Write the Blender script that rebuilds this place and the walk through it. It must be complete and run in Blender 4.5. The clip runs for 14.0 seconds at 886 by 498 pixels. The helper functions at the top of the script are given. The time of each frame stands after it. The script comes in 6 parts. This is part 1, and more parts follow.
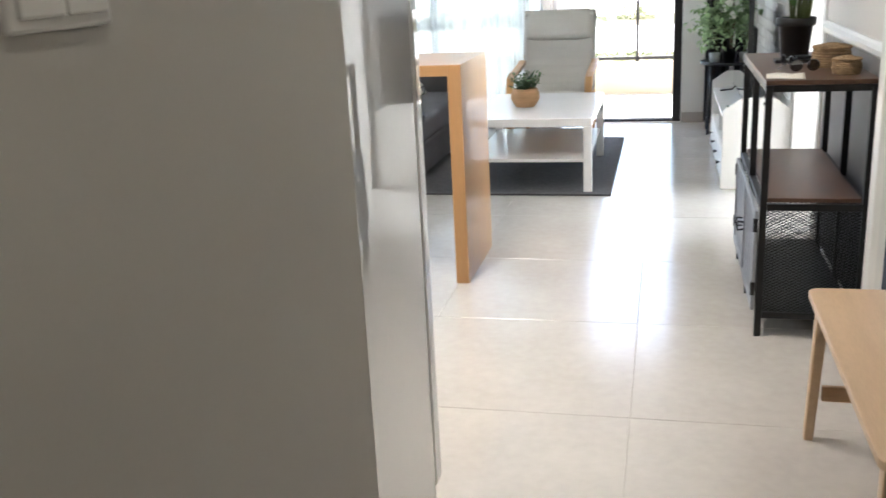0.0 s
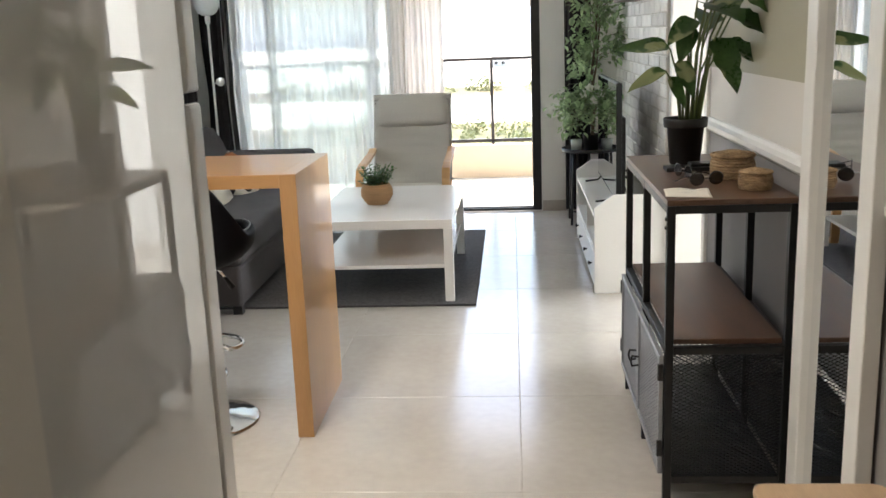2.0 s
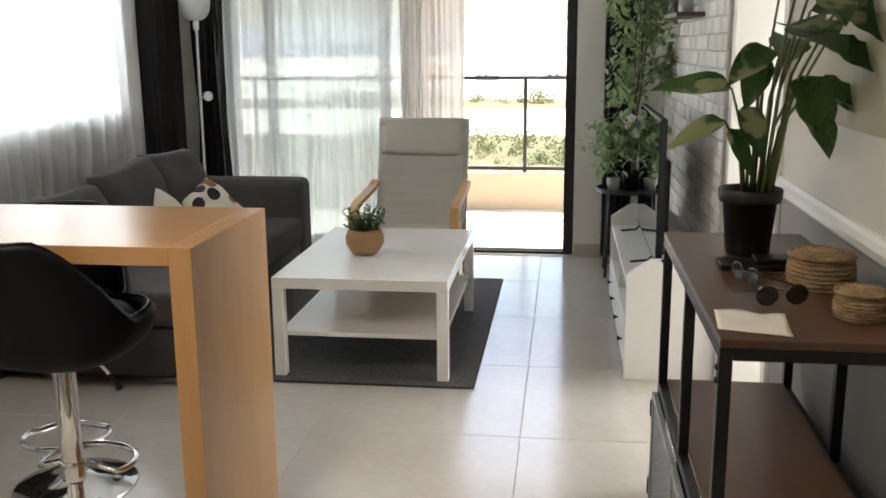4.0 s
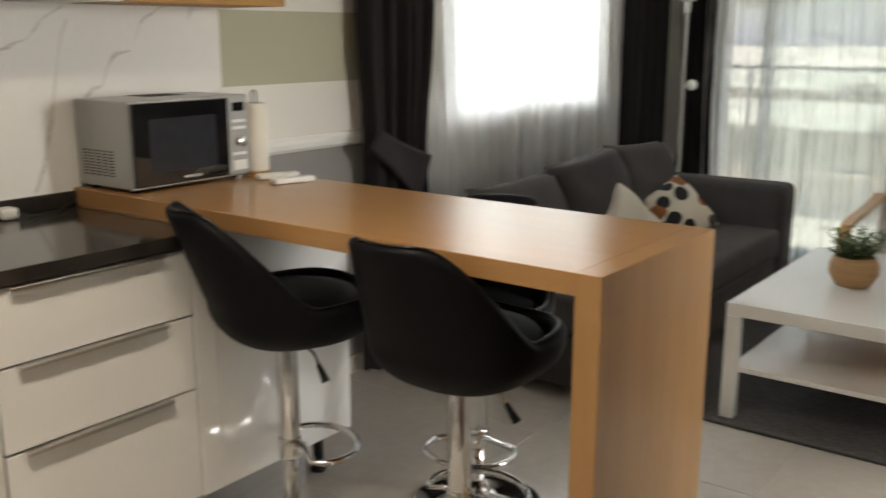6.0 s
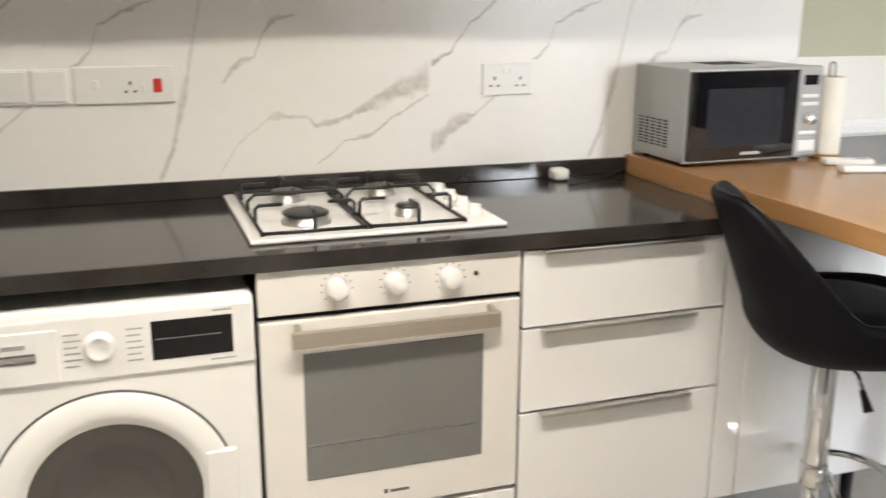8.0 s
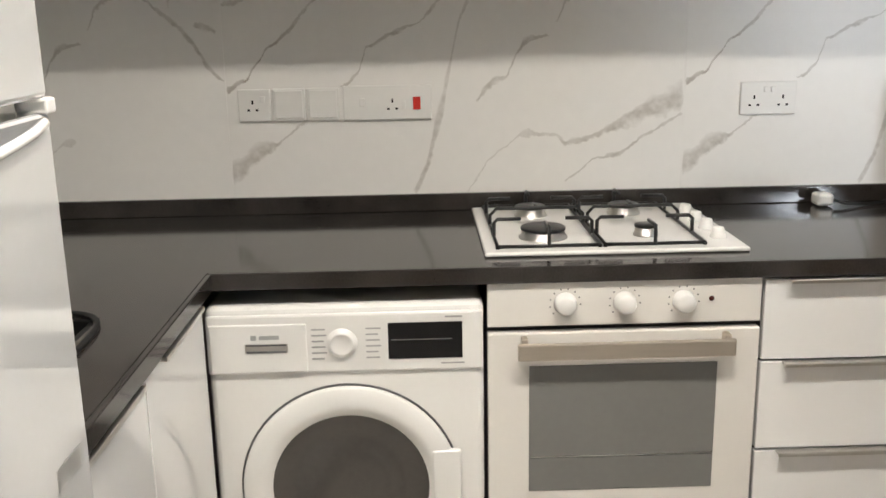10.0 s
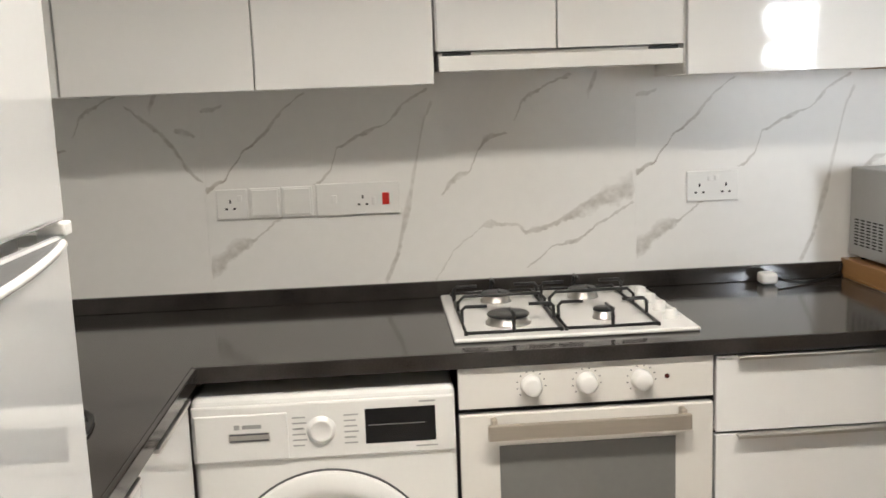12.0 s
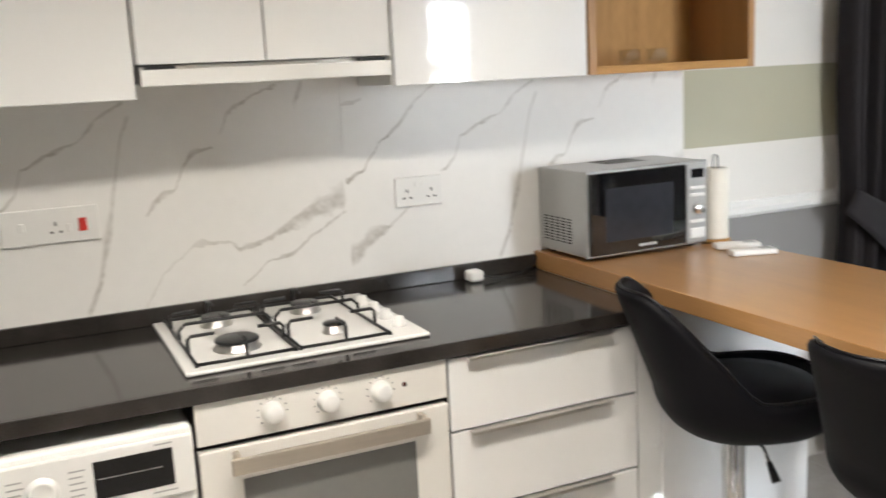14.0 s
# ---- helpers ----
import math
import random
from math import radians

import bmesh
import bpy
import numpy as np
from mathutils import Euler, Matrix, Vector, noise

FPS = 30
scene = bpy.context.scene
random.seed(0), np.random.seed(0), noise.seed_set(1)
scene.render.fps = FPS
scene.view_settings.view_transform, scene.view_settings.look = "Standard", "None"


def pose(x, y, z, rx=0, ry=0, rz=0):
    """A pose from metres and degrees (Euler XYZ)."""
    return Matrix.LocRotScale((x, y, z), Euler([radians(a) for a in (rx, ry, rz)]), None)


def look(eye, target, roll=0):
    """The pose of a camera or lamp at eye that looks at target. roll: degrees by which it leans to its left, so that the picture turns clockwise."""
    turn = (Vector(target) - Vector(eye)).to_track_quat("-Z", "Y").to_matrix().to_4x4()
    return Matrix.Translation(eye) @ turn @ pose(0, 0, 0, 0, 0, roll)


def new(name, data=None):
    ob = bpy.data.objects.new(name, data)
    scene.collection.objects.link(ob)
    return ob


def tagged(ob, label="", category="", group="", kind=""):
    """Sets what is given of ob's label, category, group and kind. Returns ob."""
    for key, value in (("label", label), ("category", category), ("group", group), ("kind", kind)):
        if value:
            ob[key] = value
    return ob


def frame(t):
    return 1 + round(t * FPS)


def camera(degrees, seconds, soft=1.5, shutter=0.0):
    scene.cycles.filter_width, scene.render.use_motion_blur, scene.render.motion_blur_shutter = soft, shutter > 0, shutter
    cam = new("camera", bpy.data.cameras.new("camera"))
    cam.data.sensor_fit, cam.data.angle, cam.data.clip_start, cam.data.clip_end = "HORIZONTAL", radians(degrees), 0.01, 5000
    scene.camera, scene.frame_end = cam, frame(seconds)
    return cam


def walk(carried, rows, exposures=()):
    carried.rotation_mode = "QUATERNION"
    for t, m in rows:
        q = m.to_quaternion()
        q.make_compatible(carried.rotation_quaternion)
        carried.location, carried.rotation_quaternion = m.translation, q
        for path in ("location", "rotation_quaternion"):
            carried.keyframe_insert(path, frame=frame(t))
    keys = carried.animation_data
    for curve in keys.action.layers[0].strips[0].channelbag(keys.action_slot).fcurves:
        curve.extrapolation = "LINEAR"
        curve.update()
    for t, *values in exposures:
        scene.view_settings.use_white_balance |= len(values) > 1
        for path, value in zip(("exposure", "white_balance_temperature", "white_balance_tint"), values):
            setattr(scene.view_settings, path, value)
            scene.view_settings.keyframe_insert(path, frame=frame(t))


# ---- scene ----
cam = camera(50.7, 14.0, shutter=0.4)
PATH = [
    (0, (0.089, -0.078, 1.365), (-0.368, 1.782, 0.789), -2.9),
    (0.5, (0.084, 0.035, 1.369), (-0.241, 1.927, 0.806), -2.7),
    (1, (0.07, 0.177, 1.382), (-0.159, 2.095, 0.863), -2.1),
    (1.5, (0.011, 0.437, 1.414), (-0.163, 2.376, 0.953), -2.3),
    (2, (-0.005, 0.681, 1.422), (-0.16, 2.624, 0.973), -2.2),
    (2.2, (0.007, 0.794, 1.424), (-0.166, 2.735, 0.974), -2.2),
    (4.3, (0.15, 1.8, 1.451), (-0.138, 3.735, 1.038), 0.3),
    (4.5, (0.142, 1.867, 1.441), (-0.202, 3.795, 1.039), 0.2),
    (5, (0.081, 2.018, 1.445), (-0.481, 3.893, 1.036), -0.4),
    (5.2, (0.074, 2.064, 1.443), (-0.627, 3.891, 1.026), -0.5),
    (5.5, (0.066, 2.137, 1.438), (-0.793, 3.891, 1.006), -0.4),
    (6, (0.057, 2.239, 1.429), (-1.12, 3.792, 0.981), -0.0),
    (6.5, (0.039, 2.254, 1.419), (-1.366, 3.595, 0.943), 0.1),
    (7, (-0.04, 2.292, 1.406), (-1.594, 3.455, 0.924), 0.4),
    (7.5, (-0.095, 2.327, 1.409), (-1.786, 3.274, 0.917), -0.2),
    (8, (-0.095, 2.382, 1.422), (-1.92, 3.015, 0.903), 0.3),
    (8.5, (-0.071, 2.449, 1.427), (-1.966, 2.813, 0.899), 0.6),
    (9, (-0.053, 2.489, 1.427), (-1.981, 2.617, 0.91), -0.7),
    (9.2, (-0.057, 2.499, 1.419), (-1.984, 2.585, 0.893), -1.0),
    (11.3, (0.043, 2.458, 1.445), (-1.921, 2.463, 1.066), -1.4),
    (11.5, (0.063, 2.46, 1.442), (-1.91, 2.506, 1.114), -1.6),
    (12, (0.086, 2.473, 1.482), (-1.885, 2.595, 1.163), -2.2),
    (12.5, (0.1, 2.463, 1.52), (-1.862, 2.696, 1.204), -2.0),
    (13, (0.109, 2.453, 1.557), (-1.843, 2.776, 1.269), -1.6),
    (13.5, (0.071, 2.417, 1.567), (-1.835, 2.919, 1.231), -1.8),
    (14, (0.002, 2.339, 1.539), (-1.79, 3.148, 1.173), -2.9),
]
walk(cam, [(t, look(eye, target, roll)) for t, eye, target, roll in PATH],
     [(0.0, 2.88, 5850, 10), (1.0, 2.52, 6000, 10), (2.2, 2.38, 6350, 10), (4.3, 1.97, 6600, 10), (5.0, 1.70, 6600, 10), (5.5, 1.54, 6800, 10), (6.0, 1.78, 7000, 10),
      (6.5, 2.25, 7050, 10), (7.0, 2.38, 6400, 10), (7.5, 2.72, 6250, 10), (8.3, 2.65, 6250, 10), (9.0, 2.48, 6150, 10), (11.3, 2.35, 6100, 10), (13.0, 2.40, 6150, 10), (14.0, 2.55, 6100, 10)])

# ---------- light ----------
world = bpy.data.worlds.new("sky")
scene.world = world
world.use_nodes = True
_nt = world.node_tree
_sky = _nt.nodes.new("ShaderNodeTexSky")
_sky.sky_type, _sky.sun_disc, _sky.dust_density = 'NISHITA', False, 3.5
_sky.sun_elevation, _sky.sun_rotation = radians(58), radians(35)
_nt.links.new(_sky.outputs[0], _nt.nodes["Background"].inputs[0])
_nt.nodes["Background"].inputs[1].default_value = 0.15
sun = new("sun", bpy.data.lights.new("sun", 'SUN'))
sun.data.energy, sun.data.angle, sun.data.color = 5.0, radians(0.53), (1.0, 0.95, 0.87)
SUN_DIR = Vector((math.sin(radians(35)) * math.cos(radians(58)), math.cos(radians(35)) * math.cos(radians(58)), math.sin(radians(58))))
sun.matrix_world = look(SUN_DIR * 40, (0, 0, 0))


def lamp(name, loc, size, energy, color=(1.0, 0.86, 0.68), size_y=None, target=None):
    d = bpy.data.lights.new(name, 'AREA')
    d.shape, d.size, d.energy, d.color = ('RECTANGLE' if size_y else 'DISK'), size, energy, color
    if size_y:
        d.size_y = size_y
    ob = new(name, d)
    ob.matrix_world = look(loc, target or (loc[0], loc[1] + 1e-4, loc[2] - 1))
    return ob


# four downward spot heads on a bar
SPOTS = (2.15, 2.55, 2.95, 3.35)
for k in SPOTS:
    lamp("kitchen_spot_light", (-0.98, k, 2.505), 0.22, 2.0, (1.0, 0.90, 0.77)).data.spread = radians(136)
# skylight coming in at the side window, behind the sheer
lamp("side_window_light", (-2.735, 6.43, 1.62), 1.36, 15.5, (0.92, 0.965, 1.0), 1.12, (0, 6.43, 1.3))

# daylight at the window of the side room, which falls through the open doorway
lamp("bedroom_window_light", (3.56, 5.74, 1.55), 1.08, 60, (0.95, 0.98, 1.0), 1.2, (0.8, 5.3, 1.3))

# ---------- materials ----------
MATS = {}


def mat(name, color, rough=0.5, metal=0.0, vary=0.12, scale=6.0, fine=60.0, bump=0.08, coat=0.0, stretch=(1, 1, 1), spec=0.5, dist=0.002, color2=None, transmission=0.0):
    """A principled surface whose colour and roughness wander at two scales, with a fine relief."""
    if name in MATS:
        return MATS[name]
    m = bpy.data.materials.new(name)
    m.use_nodes = True
    n, l = m.node_tree.nodes, m.node_tree.links
    b = n["Principled BSDF"]
    tc, mp = n.new("ShaderNodeTexCoord"), n.new("ShaderNodeMapping")
    mp.inputs["Scale"].default_value = stretch
    l.new(tc.outputs["Object"], mp.inputs["Vector"])
    big, small = n.new("ShaderNodeTexNoise"), n.new("ShaderNodeTexNoise")
    big.inputs["Scale"].default_value, small.inputs["Scale"].default_value = scale, fine
    big.inputs["Detail"].default_value, small.inputs["Detail"].default_value = 4, 3
    for q in (big, small):
        l.new(mp.outputs[0], q.inputs["Vector"])
    avg = n.new("ShaderNodeMath")
    avg.operation = 'MULTIPLY_ADD'
    avg.inputs[1].default_value = 0.35
    l.new(small.outputs["Fac"], avg.inputs[0])
    sc = n.new("ShaderNodeMath")
    sc.operation = 'MULTIPLY'
    sc.inputs[1].default_value = 0.65
    l.new(big.outputs["Fac"], sc.inputs[0])
    l.new(sc.outputs[0], avg.inputs[2])
    ramp = n.new("ShaderNodeMix")
    ramp.data_type = 'RGBA'
    c = Vector(color)
    lo = tuple(max(0, v * (1 - vary)) for v in c) + (1,)
    hi = tuple(min(1, v * (1 + vary)) for v in (color2 or c)) + (1,)
    ramp.inputs["A"].default_value, ramp.inputs["B"].default_value = lo, hi
    mr = n.new("ShaderNodeMapRange")
    mr.inputs["From Min"].default_value, mr.inputs["From Max"].default_value = 0.3, 0.7
    l.new(avg.outputs[0], mr.inputs["Value"])
    l.new(mr.outputs[0], ramp.inputs["Factor"])
    l.new(ramp.outputs["Result"], b.inputs["Base Color"])
    rr = n.new("ShaderNodeMapRange")
    rr.inputs["To Min"].default_value, rr.inputs["To Max"].default_value = rough * 0.85, min(1, rough * 1.15)
    l.new(avg.outputs[0], rr.inputs["Value"])
    l.new(rr.outputs[0], b.inputs["Roughness"])
    b.inputs["Metallic"].default_value = metal
    b.inputs["Specular IOR Level"].default_value = spec
    b.inputs["Coat Weight"].default_value = coat
    b.inputs["Coat Roughness"].default_value = min(0.06, rough)
    if transmission:
        b.inputs["Transmission Weight"].default_value = transmission
    if bump:
        bp = n.new("ShaderNodeBump")
        bp.inputs["Strength"].default_value, bp.inputs["Distance"].default_value = bump, dist
        l.new(small.outputs["Fac"], bp.inputs["Height"])
        l.new(bp.outputs[0], b.inputs["Normal"])
    MATS[name] = m
    return m


def random_tint(m, amount=0.12):
    """Lets every piece differ a little in brightness by its own random number."""
    n, l = m.node_tree.nodes, m.node_tree.links
    b = n["Principled BSDF"]
    src = b.inputs["Base Color"].links[0].from_socket
    info, mr, hs = n.new("ShaderNodeObjectInfo"), n.new("ShaderNodeMapRange"), n.new("ShaderNodeHueSaturation")
    mr.inputs["To Min"].default_value, mr.inputs["To Max"].default_value = 1 - amount, 1 + amount
    l.new(info.outputs["Random"], mr.inputs["Value"])
    l.new(mr.outputs[0], hs.inputs["Value"])
    l.new(src, hs.inputs["Color"])
    l.new(hs.outputs[0], b.inputs["Base Color"])
    return m


def nodes_of(m):
    return m.node_tree.nodes, m.node_tree.links


def math_node(m, op, a, b=None, c=None):
    n, l = nodes_of(m)
    q = n.new("ShaderNodeMath")
    q.operation = op
    for i, v in enumerate((a, b, c)):
        if v is None:
            continue
        if hasattr(v, "is_linked"):
            l.new(v, q.inputs[i])
        else:
            q.inputs[i].default_value = v
    return q.outputs[0]


def striped_paint():
    """Wall paint in level bands: grey dado, cream, a sage band, cream again."""
    m = mat("striped_wall_paint", (0.74, 0.71, 0.66), 0.6, vary=0.03, scale=1.5, fine=150, bump=0.12)
    n, l = nodes_of(m)
    b = n["Principled BSDF"]
    src = b.inputs["Base Color"].links[0].from_socket
    tc, sp = n.new("ShaderNodeTexCoord"), n.new("ShaderNodeSeparateXYZ")
    l.new(tc.outputs["Object"], sp.inputs[0])
    z = sp.outputs["Z"]
    for lo, hi, col in ((-1, 1.0, (0.255, 0.243, 0.237)), (1.247, 1.512, (0.43, 0.41, 0.30))):
        f = math_node(m, 'MULTIPLY', math_node(m, 'GREATER_THAN', z, lo), math_node(m, 'LESS_THAN', z, hi))
        mx = n.new("ShaderNodeMix")
        mx.data_type = 'RGBA'
        mx.inputs["B"].default_value = (*col, 1)
        l.new(src, mx.inputs["A"])
        l.new(f, mx.inputs["Factor"])
        src = mx.outputs["Result"]
    l.new(src, b.inputs["Base Color"])
    return m


SLAB0, SLABW = 1.976, 1.2225      # where the second splashback slab begins, and a slab's width


def marble():
    """Polished white marble-look slabs whose grey-brown veins come again in every slab."""
    m = mat("marble_slab", (0.80, 0.785, 0.755), 0.30, vary=0.03, scale=2.0, fine=30, bump=0.0, spec=0.35)
    n, l = nodes_of(m)
    b = n["Principled BSDF"]
    src = b.inputs["Base Color"].links[0].from_socket
    tc, sp = n.new("ShaderNodeTexCoord"), n.new("ShaderNodeSeparateXYZ")
    l.new(tc.outputs["Object"], sp.inputs[0])
    y = math_node(m, 'FLOORED_MODULO', math_node(m, 'SUBTRACT', sp.outputs["Y"], SLAB0), SLABW)
    z = math_node(m, 'SUBTRACT', sp.outputs["Z"], 0.96)
    first = math_node(m, 'LESS_THAN', sp.outputs["Y"], SLAB0)
    rest_ = math_node(m, 'SUBTRACT', 1.0, first)
    cmb = n.new("ShaderNodeCombineXYZ")
    l.new(y, cmb.inputs[0])
    l.new(z, cmb.inputs[1])
    nz, nf, nw = (n.new("ShaderNodeTexNoise") for _ in range(3))
    for q, sc_, d in ((nz, 11, 3), (nf, 45, 4), (nw, 16, 3)):
        q.inputs["Scale"].default_value, q.inputs["Detail"].default_value = sc_, d
        l.new(cmb.outputs[0], q.inputs["Vector"])
    wob = math_node(m, 'ADD', math_node(m, 'MULTIPLY', math_node(m, 'SUBTRACT', nz.outputs["Fac"], 0.5), 0.030),
                    math_node(m, 'MULTIPLY', math_node(m, 'SUBTRACT', nf.outputs["Fac"], 0.5), 0.022))
    ragged = math_node(m, 'MULTIPLY_ADD', nw.outputs["Fac"], 2.4, -0.2)
    cloud = math_node(m, 'MULTIPLY_ADD', nf.outputs["Fac"], 1.6, -0.02)
    veins = []

    def vein(steep, *stops, gate=None):
        """One vein: its slope and stops of (along the slab, height, half width in mm, strength)."""
        r = n.new("ShaderNodeValToRGB")
        e = r.color_ramp.elements
        ends = [(stops[0][0] - 0.006, stops[0][1], 0.1, 0.0)] + list(stops) + [(stops[-1][0] + 0.006, stops[-1][1], 0.1, 0.0)]
        for k, (a, h, w, f) in enumerate(ends):
            q = e[k] if k < 2 else e.new(1.0)
            q.position, q.color = min(1.0, max(0.0, a / SLABW)), (h, w / 100, f, 1)
        l.new(math_node(m, 'DIVIDE', y, SLABW), r.inputs["Fac"])
        c = n.new("ShaderNodeSeparateColor")
        l.new(r.outputs["Color"], c.inputs[0])
        d = math_node(m, 'ABSOLUTE', math_node(m, 'ADD', math_node(m, 'SUBTRACT', z, c.outputs[0]), wob))
        wide = math_node(m, 'MULTIPLY', math_node(m, 'MULTIPLY', c.outputs[1], 0.1 * (1 + steep * steep) ** 0.5), ragged)
        f = math_node(m, 'MAXIMUM', math_node(m, 'SUBTRACT', 1.0, math_node(m, 'DIVIDE', d, math_node(m, 'MAXIMUM', wide, 0.0004))), 0.0)
        f = math_node(m, 'MINIMUM', math_node(m, 'MULTIPLY', f, 1.7), 1.0)
        f = math_node(m, 'MULTIPLY', math_node(m, 'MULTIPLY', f, c.outputs[2]), cloud)
        if gate is not None:
            f = math_node(m, 'MULTIPLY', f, gate)
        veins.append(f)

    vein(1.0, (0.004, 0.290, 7, .8), (0.061, 0.320, 4, .75), (0.112, 0.396, 4, .75), (0.175, 0.440, 5, .6), (0.208, 0.486, 4, .5), (0.289, 0.553, 4, .45))
    vein(0.9, (0.304, 0.296, 3, .5), (0.352, 0.330, 5, .6), (0.372, 0.393, 4, .5), (0.435, 0.422, 6, .65), (0.516, 0.464, 3, .45), (0.546, 0.489, 5, .5), (0.631, 0.550, 5, .5))
    vein(3.4, (0.494, 0.010, 4, .5), (0.529, 0.077, 5, .6), (0.549, 0.158, 10, .5), (0.568, 0.223, 14, .42), (0.589, 0.319, 6, .4), (0.619, 0.463, 4, .4), (0.642, 0.507, 3, .35))
    vein(1.0, (0.666, 0.251, 6, .65), (0.709, 0.301, 9, .6), (0.742, 0.312, 4, .5), (0.769, 0.368, 8, .6), (0.786, 0.395, 7, .6), (0.852, 0.419, 4, .5))
    vein(1.0, (0.878, 0.454, 3, .5), (0.896, 0.502, 5, .55), (0.913, 0.517, 7, .55), (0.972, 0.551, 4, .5), (1.039, 0.578, 4, .5))
    vein(0.4, (0.800, 0.164, 9, .45), (0.880, 0.156, 5, .35), (0.902, 0.134, 8, .55), (0.978, 0.151, 10, .6), (1.047, 0.182, 16, .55), (1.116, 0.217, 26, .52), (1.216, 0.246, 40, .55), gate=rest_)
    vein(0.6, (0.907, 0.028, 4, .5), (0.950, 0.060, 4, .55), (0.977, 0.087, 5, .55), (1.054, 0.096, 6, .6), (1.097, 0.136, 4, .6), (1.167, 0.178, 4, .5), (1.216, 0.200, 4, .5), gate=rest_)
    vein(0.9, (0.640, 0.008, 4, .35), (0.692, 0.084, 3, .3), (0.743, 0.131, 3, .3), (0.778, 0.159, 3, .35), (0.811, 0.164, 6, .4))
    vein(0.7, (0.004, 0.066, 30, .55), (0.061, 0.109, 27, .55), (0.110, 0.134, 14, .6), (0.134, 0.146, 6, .6), (0.189, 0.194, 4, .45), (0.213, 0.206, 4, .4))
    vein(0.3, (0.004, 0.507, 6, .4), (0.035, 0.514, 8, .45), (0.061, 0.528, 4, .4))
    vein(-1.1, (1.022, 0.530, 4, .5), (1.103, 0.459, 6, .55), (1.150, 0.404, 11, .6), (1.175, 0.356, 8, .6), (1.217, 0.315, 4, .6), gate=first)
    vein(-0.3, (1.154, 0.460, 6, .5), (1.204, 0.445, 7, .55), gate=first)
    vein(2.4, (1.088, 0.520, 6, .4), (1.111, 0.576, 9, .5))
    total = veins[0]
    for f in veins[1:]:
        total = math_node(m, 'MAXIMUM', total, f)
    mx = n.new("ShaderNodeMix")
    mx.data_type = 'RGBA'
    mx.inputs["B"].default_value = (0.30, 0.265, 0.22, 1)
    l.new(src, mx.inputs["A"])
    l.new(total, mx.inputs["Factor"])
    l.new(mx.outputs["Result"], b.inputs["Base Color"])
    return m


def sheer(name, color, open_share, translucent=0.55):
    """Thin woven cloth: part holes, part cloth that glows with the light behind it."""
    m = bpy.data.materials.new(name)
    m.use_nodes = True
    n, l = nodes_of(m)
    n.remove(n["Principled BSDF"])
    out = n["Material Output"]
    tc, nz = n.new("ShaderNodeTexCoord"), n.new("ShaderNodeTexNoise")
    nz.inputs["Scale"].default_value = 9
    l.new(tc.outputs["Object"], nz.inputs["Vector"])
    tr, tl, df = n.new("ShaderNodeBsdfTransparent"), n.new("ShaderNodeBsdfTranslucent"), n.new("ShaderNodeBsdfDiffuse")
    tl.inputs["Color"].default_value = df.inputs["Color"].default_value = (*color, 1)
    m1, m2 = n.new("ShaderNodeMixShader"), n.new("ShaderNodeMixShader")
    m1.inputs[0].default_value = 1 - translucent
    l.new(tl.outputs[0], m1.inputs[1])
    l.new(df.outputs[0], m1.inputs[2])
    f = math_node(m, 'MULTIPLY_ADD', nz.outputs["Fac"], 0.12, 1 - open_share - 0.06)
    l.new(f, m2.inputs[0])
    l.new(tr.outputs[0], m2.inputs[1])
    l.new(m1.outputs[0], m2.inputs[2])
    l.new(m2.outputs[0], out.inputs["Surface"])
    MATS[name] = m
    return m


def glass(name, tint=(0.95, 0.98, 0.97), thin=False):
    """A clear pane: it lets the view through and mirrors a little, more at a slant."""
    m = bpy.data.materials.new(name)
    m.use_nodes = True
    n, l = nodes_of(m)
    n.remove(n["Principled BSDF"])
    tr, gl, mx, fr = n.new("ShaderNodeBsdfTransparent"), n.new("ShaderNodeBsdfGlossy"), n.new("ShaderNodeMixShader"), n.new("ShaderNodeFresnel")
    tr.inputs["Color"].default_value = (*tint, 1)
    gl.inputs["Roughness"].default_value = 0.02
    if thin:
        mx.inputs[0].default_value = 0.10
    else:
        l.new(fr.outputs[0], mx.inputs[0])
    l.new(tr.outputs[0], mx.inputs[1])
    l.new(gl.outputs[0], mx.inputs[2])
    l.new(mx.outputs[0], n["Material Output"].inputs["Surface"])
    MATS[name] = m
    return m


def glow(name, color, strength):
    m = bpy.data.materials.new(name)
    m.use_nodes = True
    b = m.node_tree.nodes["Principled BSDF"]
    b.inputs["Emission Color"].default_value = (*color, 1)
    b.inputs["Emission Strength"].default_value = strength
    MATS[name] = m
    return m


def oak(name, stretch):
    return mat(name, (0.36, 0.19, 0.072), 0.30, vary=0.06, scale=2.2, fine=30, bump=0.03, stretch=stretch, color2=(0.40, 0.22, 0.088), coat=0.25)


PAINT = striped_paint()
# base colour of the hall wall, set darker than WHITE_WALL's
HALLWALL = mat("darker_hall_wall", (0.57, 0.55, 0.51), 0.6, vary=0.03, scale=1.2, fine=150, bump=0.15)
WHITE_WALL = mat("white_wall_paint", (0.76, 0.74, 0.70), 0.65, vary=0.03, scale=1.2, fine=150, bump=0.15)
CEIL = mat("ceiling_paint", (0.86, 0.85, 0.83), 0.8, vary=0.02, scale=1, fine=120, bump=0.1)
MARBLE = marble()
TILE = random_tint(mat("porcelain_floor_tile", (0.48, 0.445, 0.40), 0.17, vary=0.04, scale=3, fine=24, bump=0.006, color2=(0.52, 0.485, 0.44), spec=0.8), 0.012)
GROUT = mat("tile_grout", (0.42, 0.385, 0.335), 0.9, vary=0.1, scale=8, fine=200)
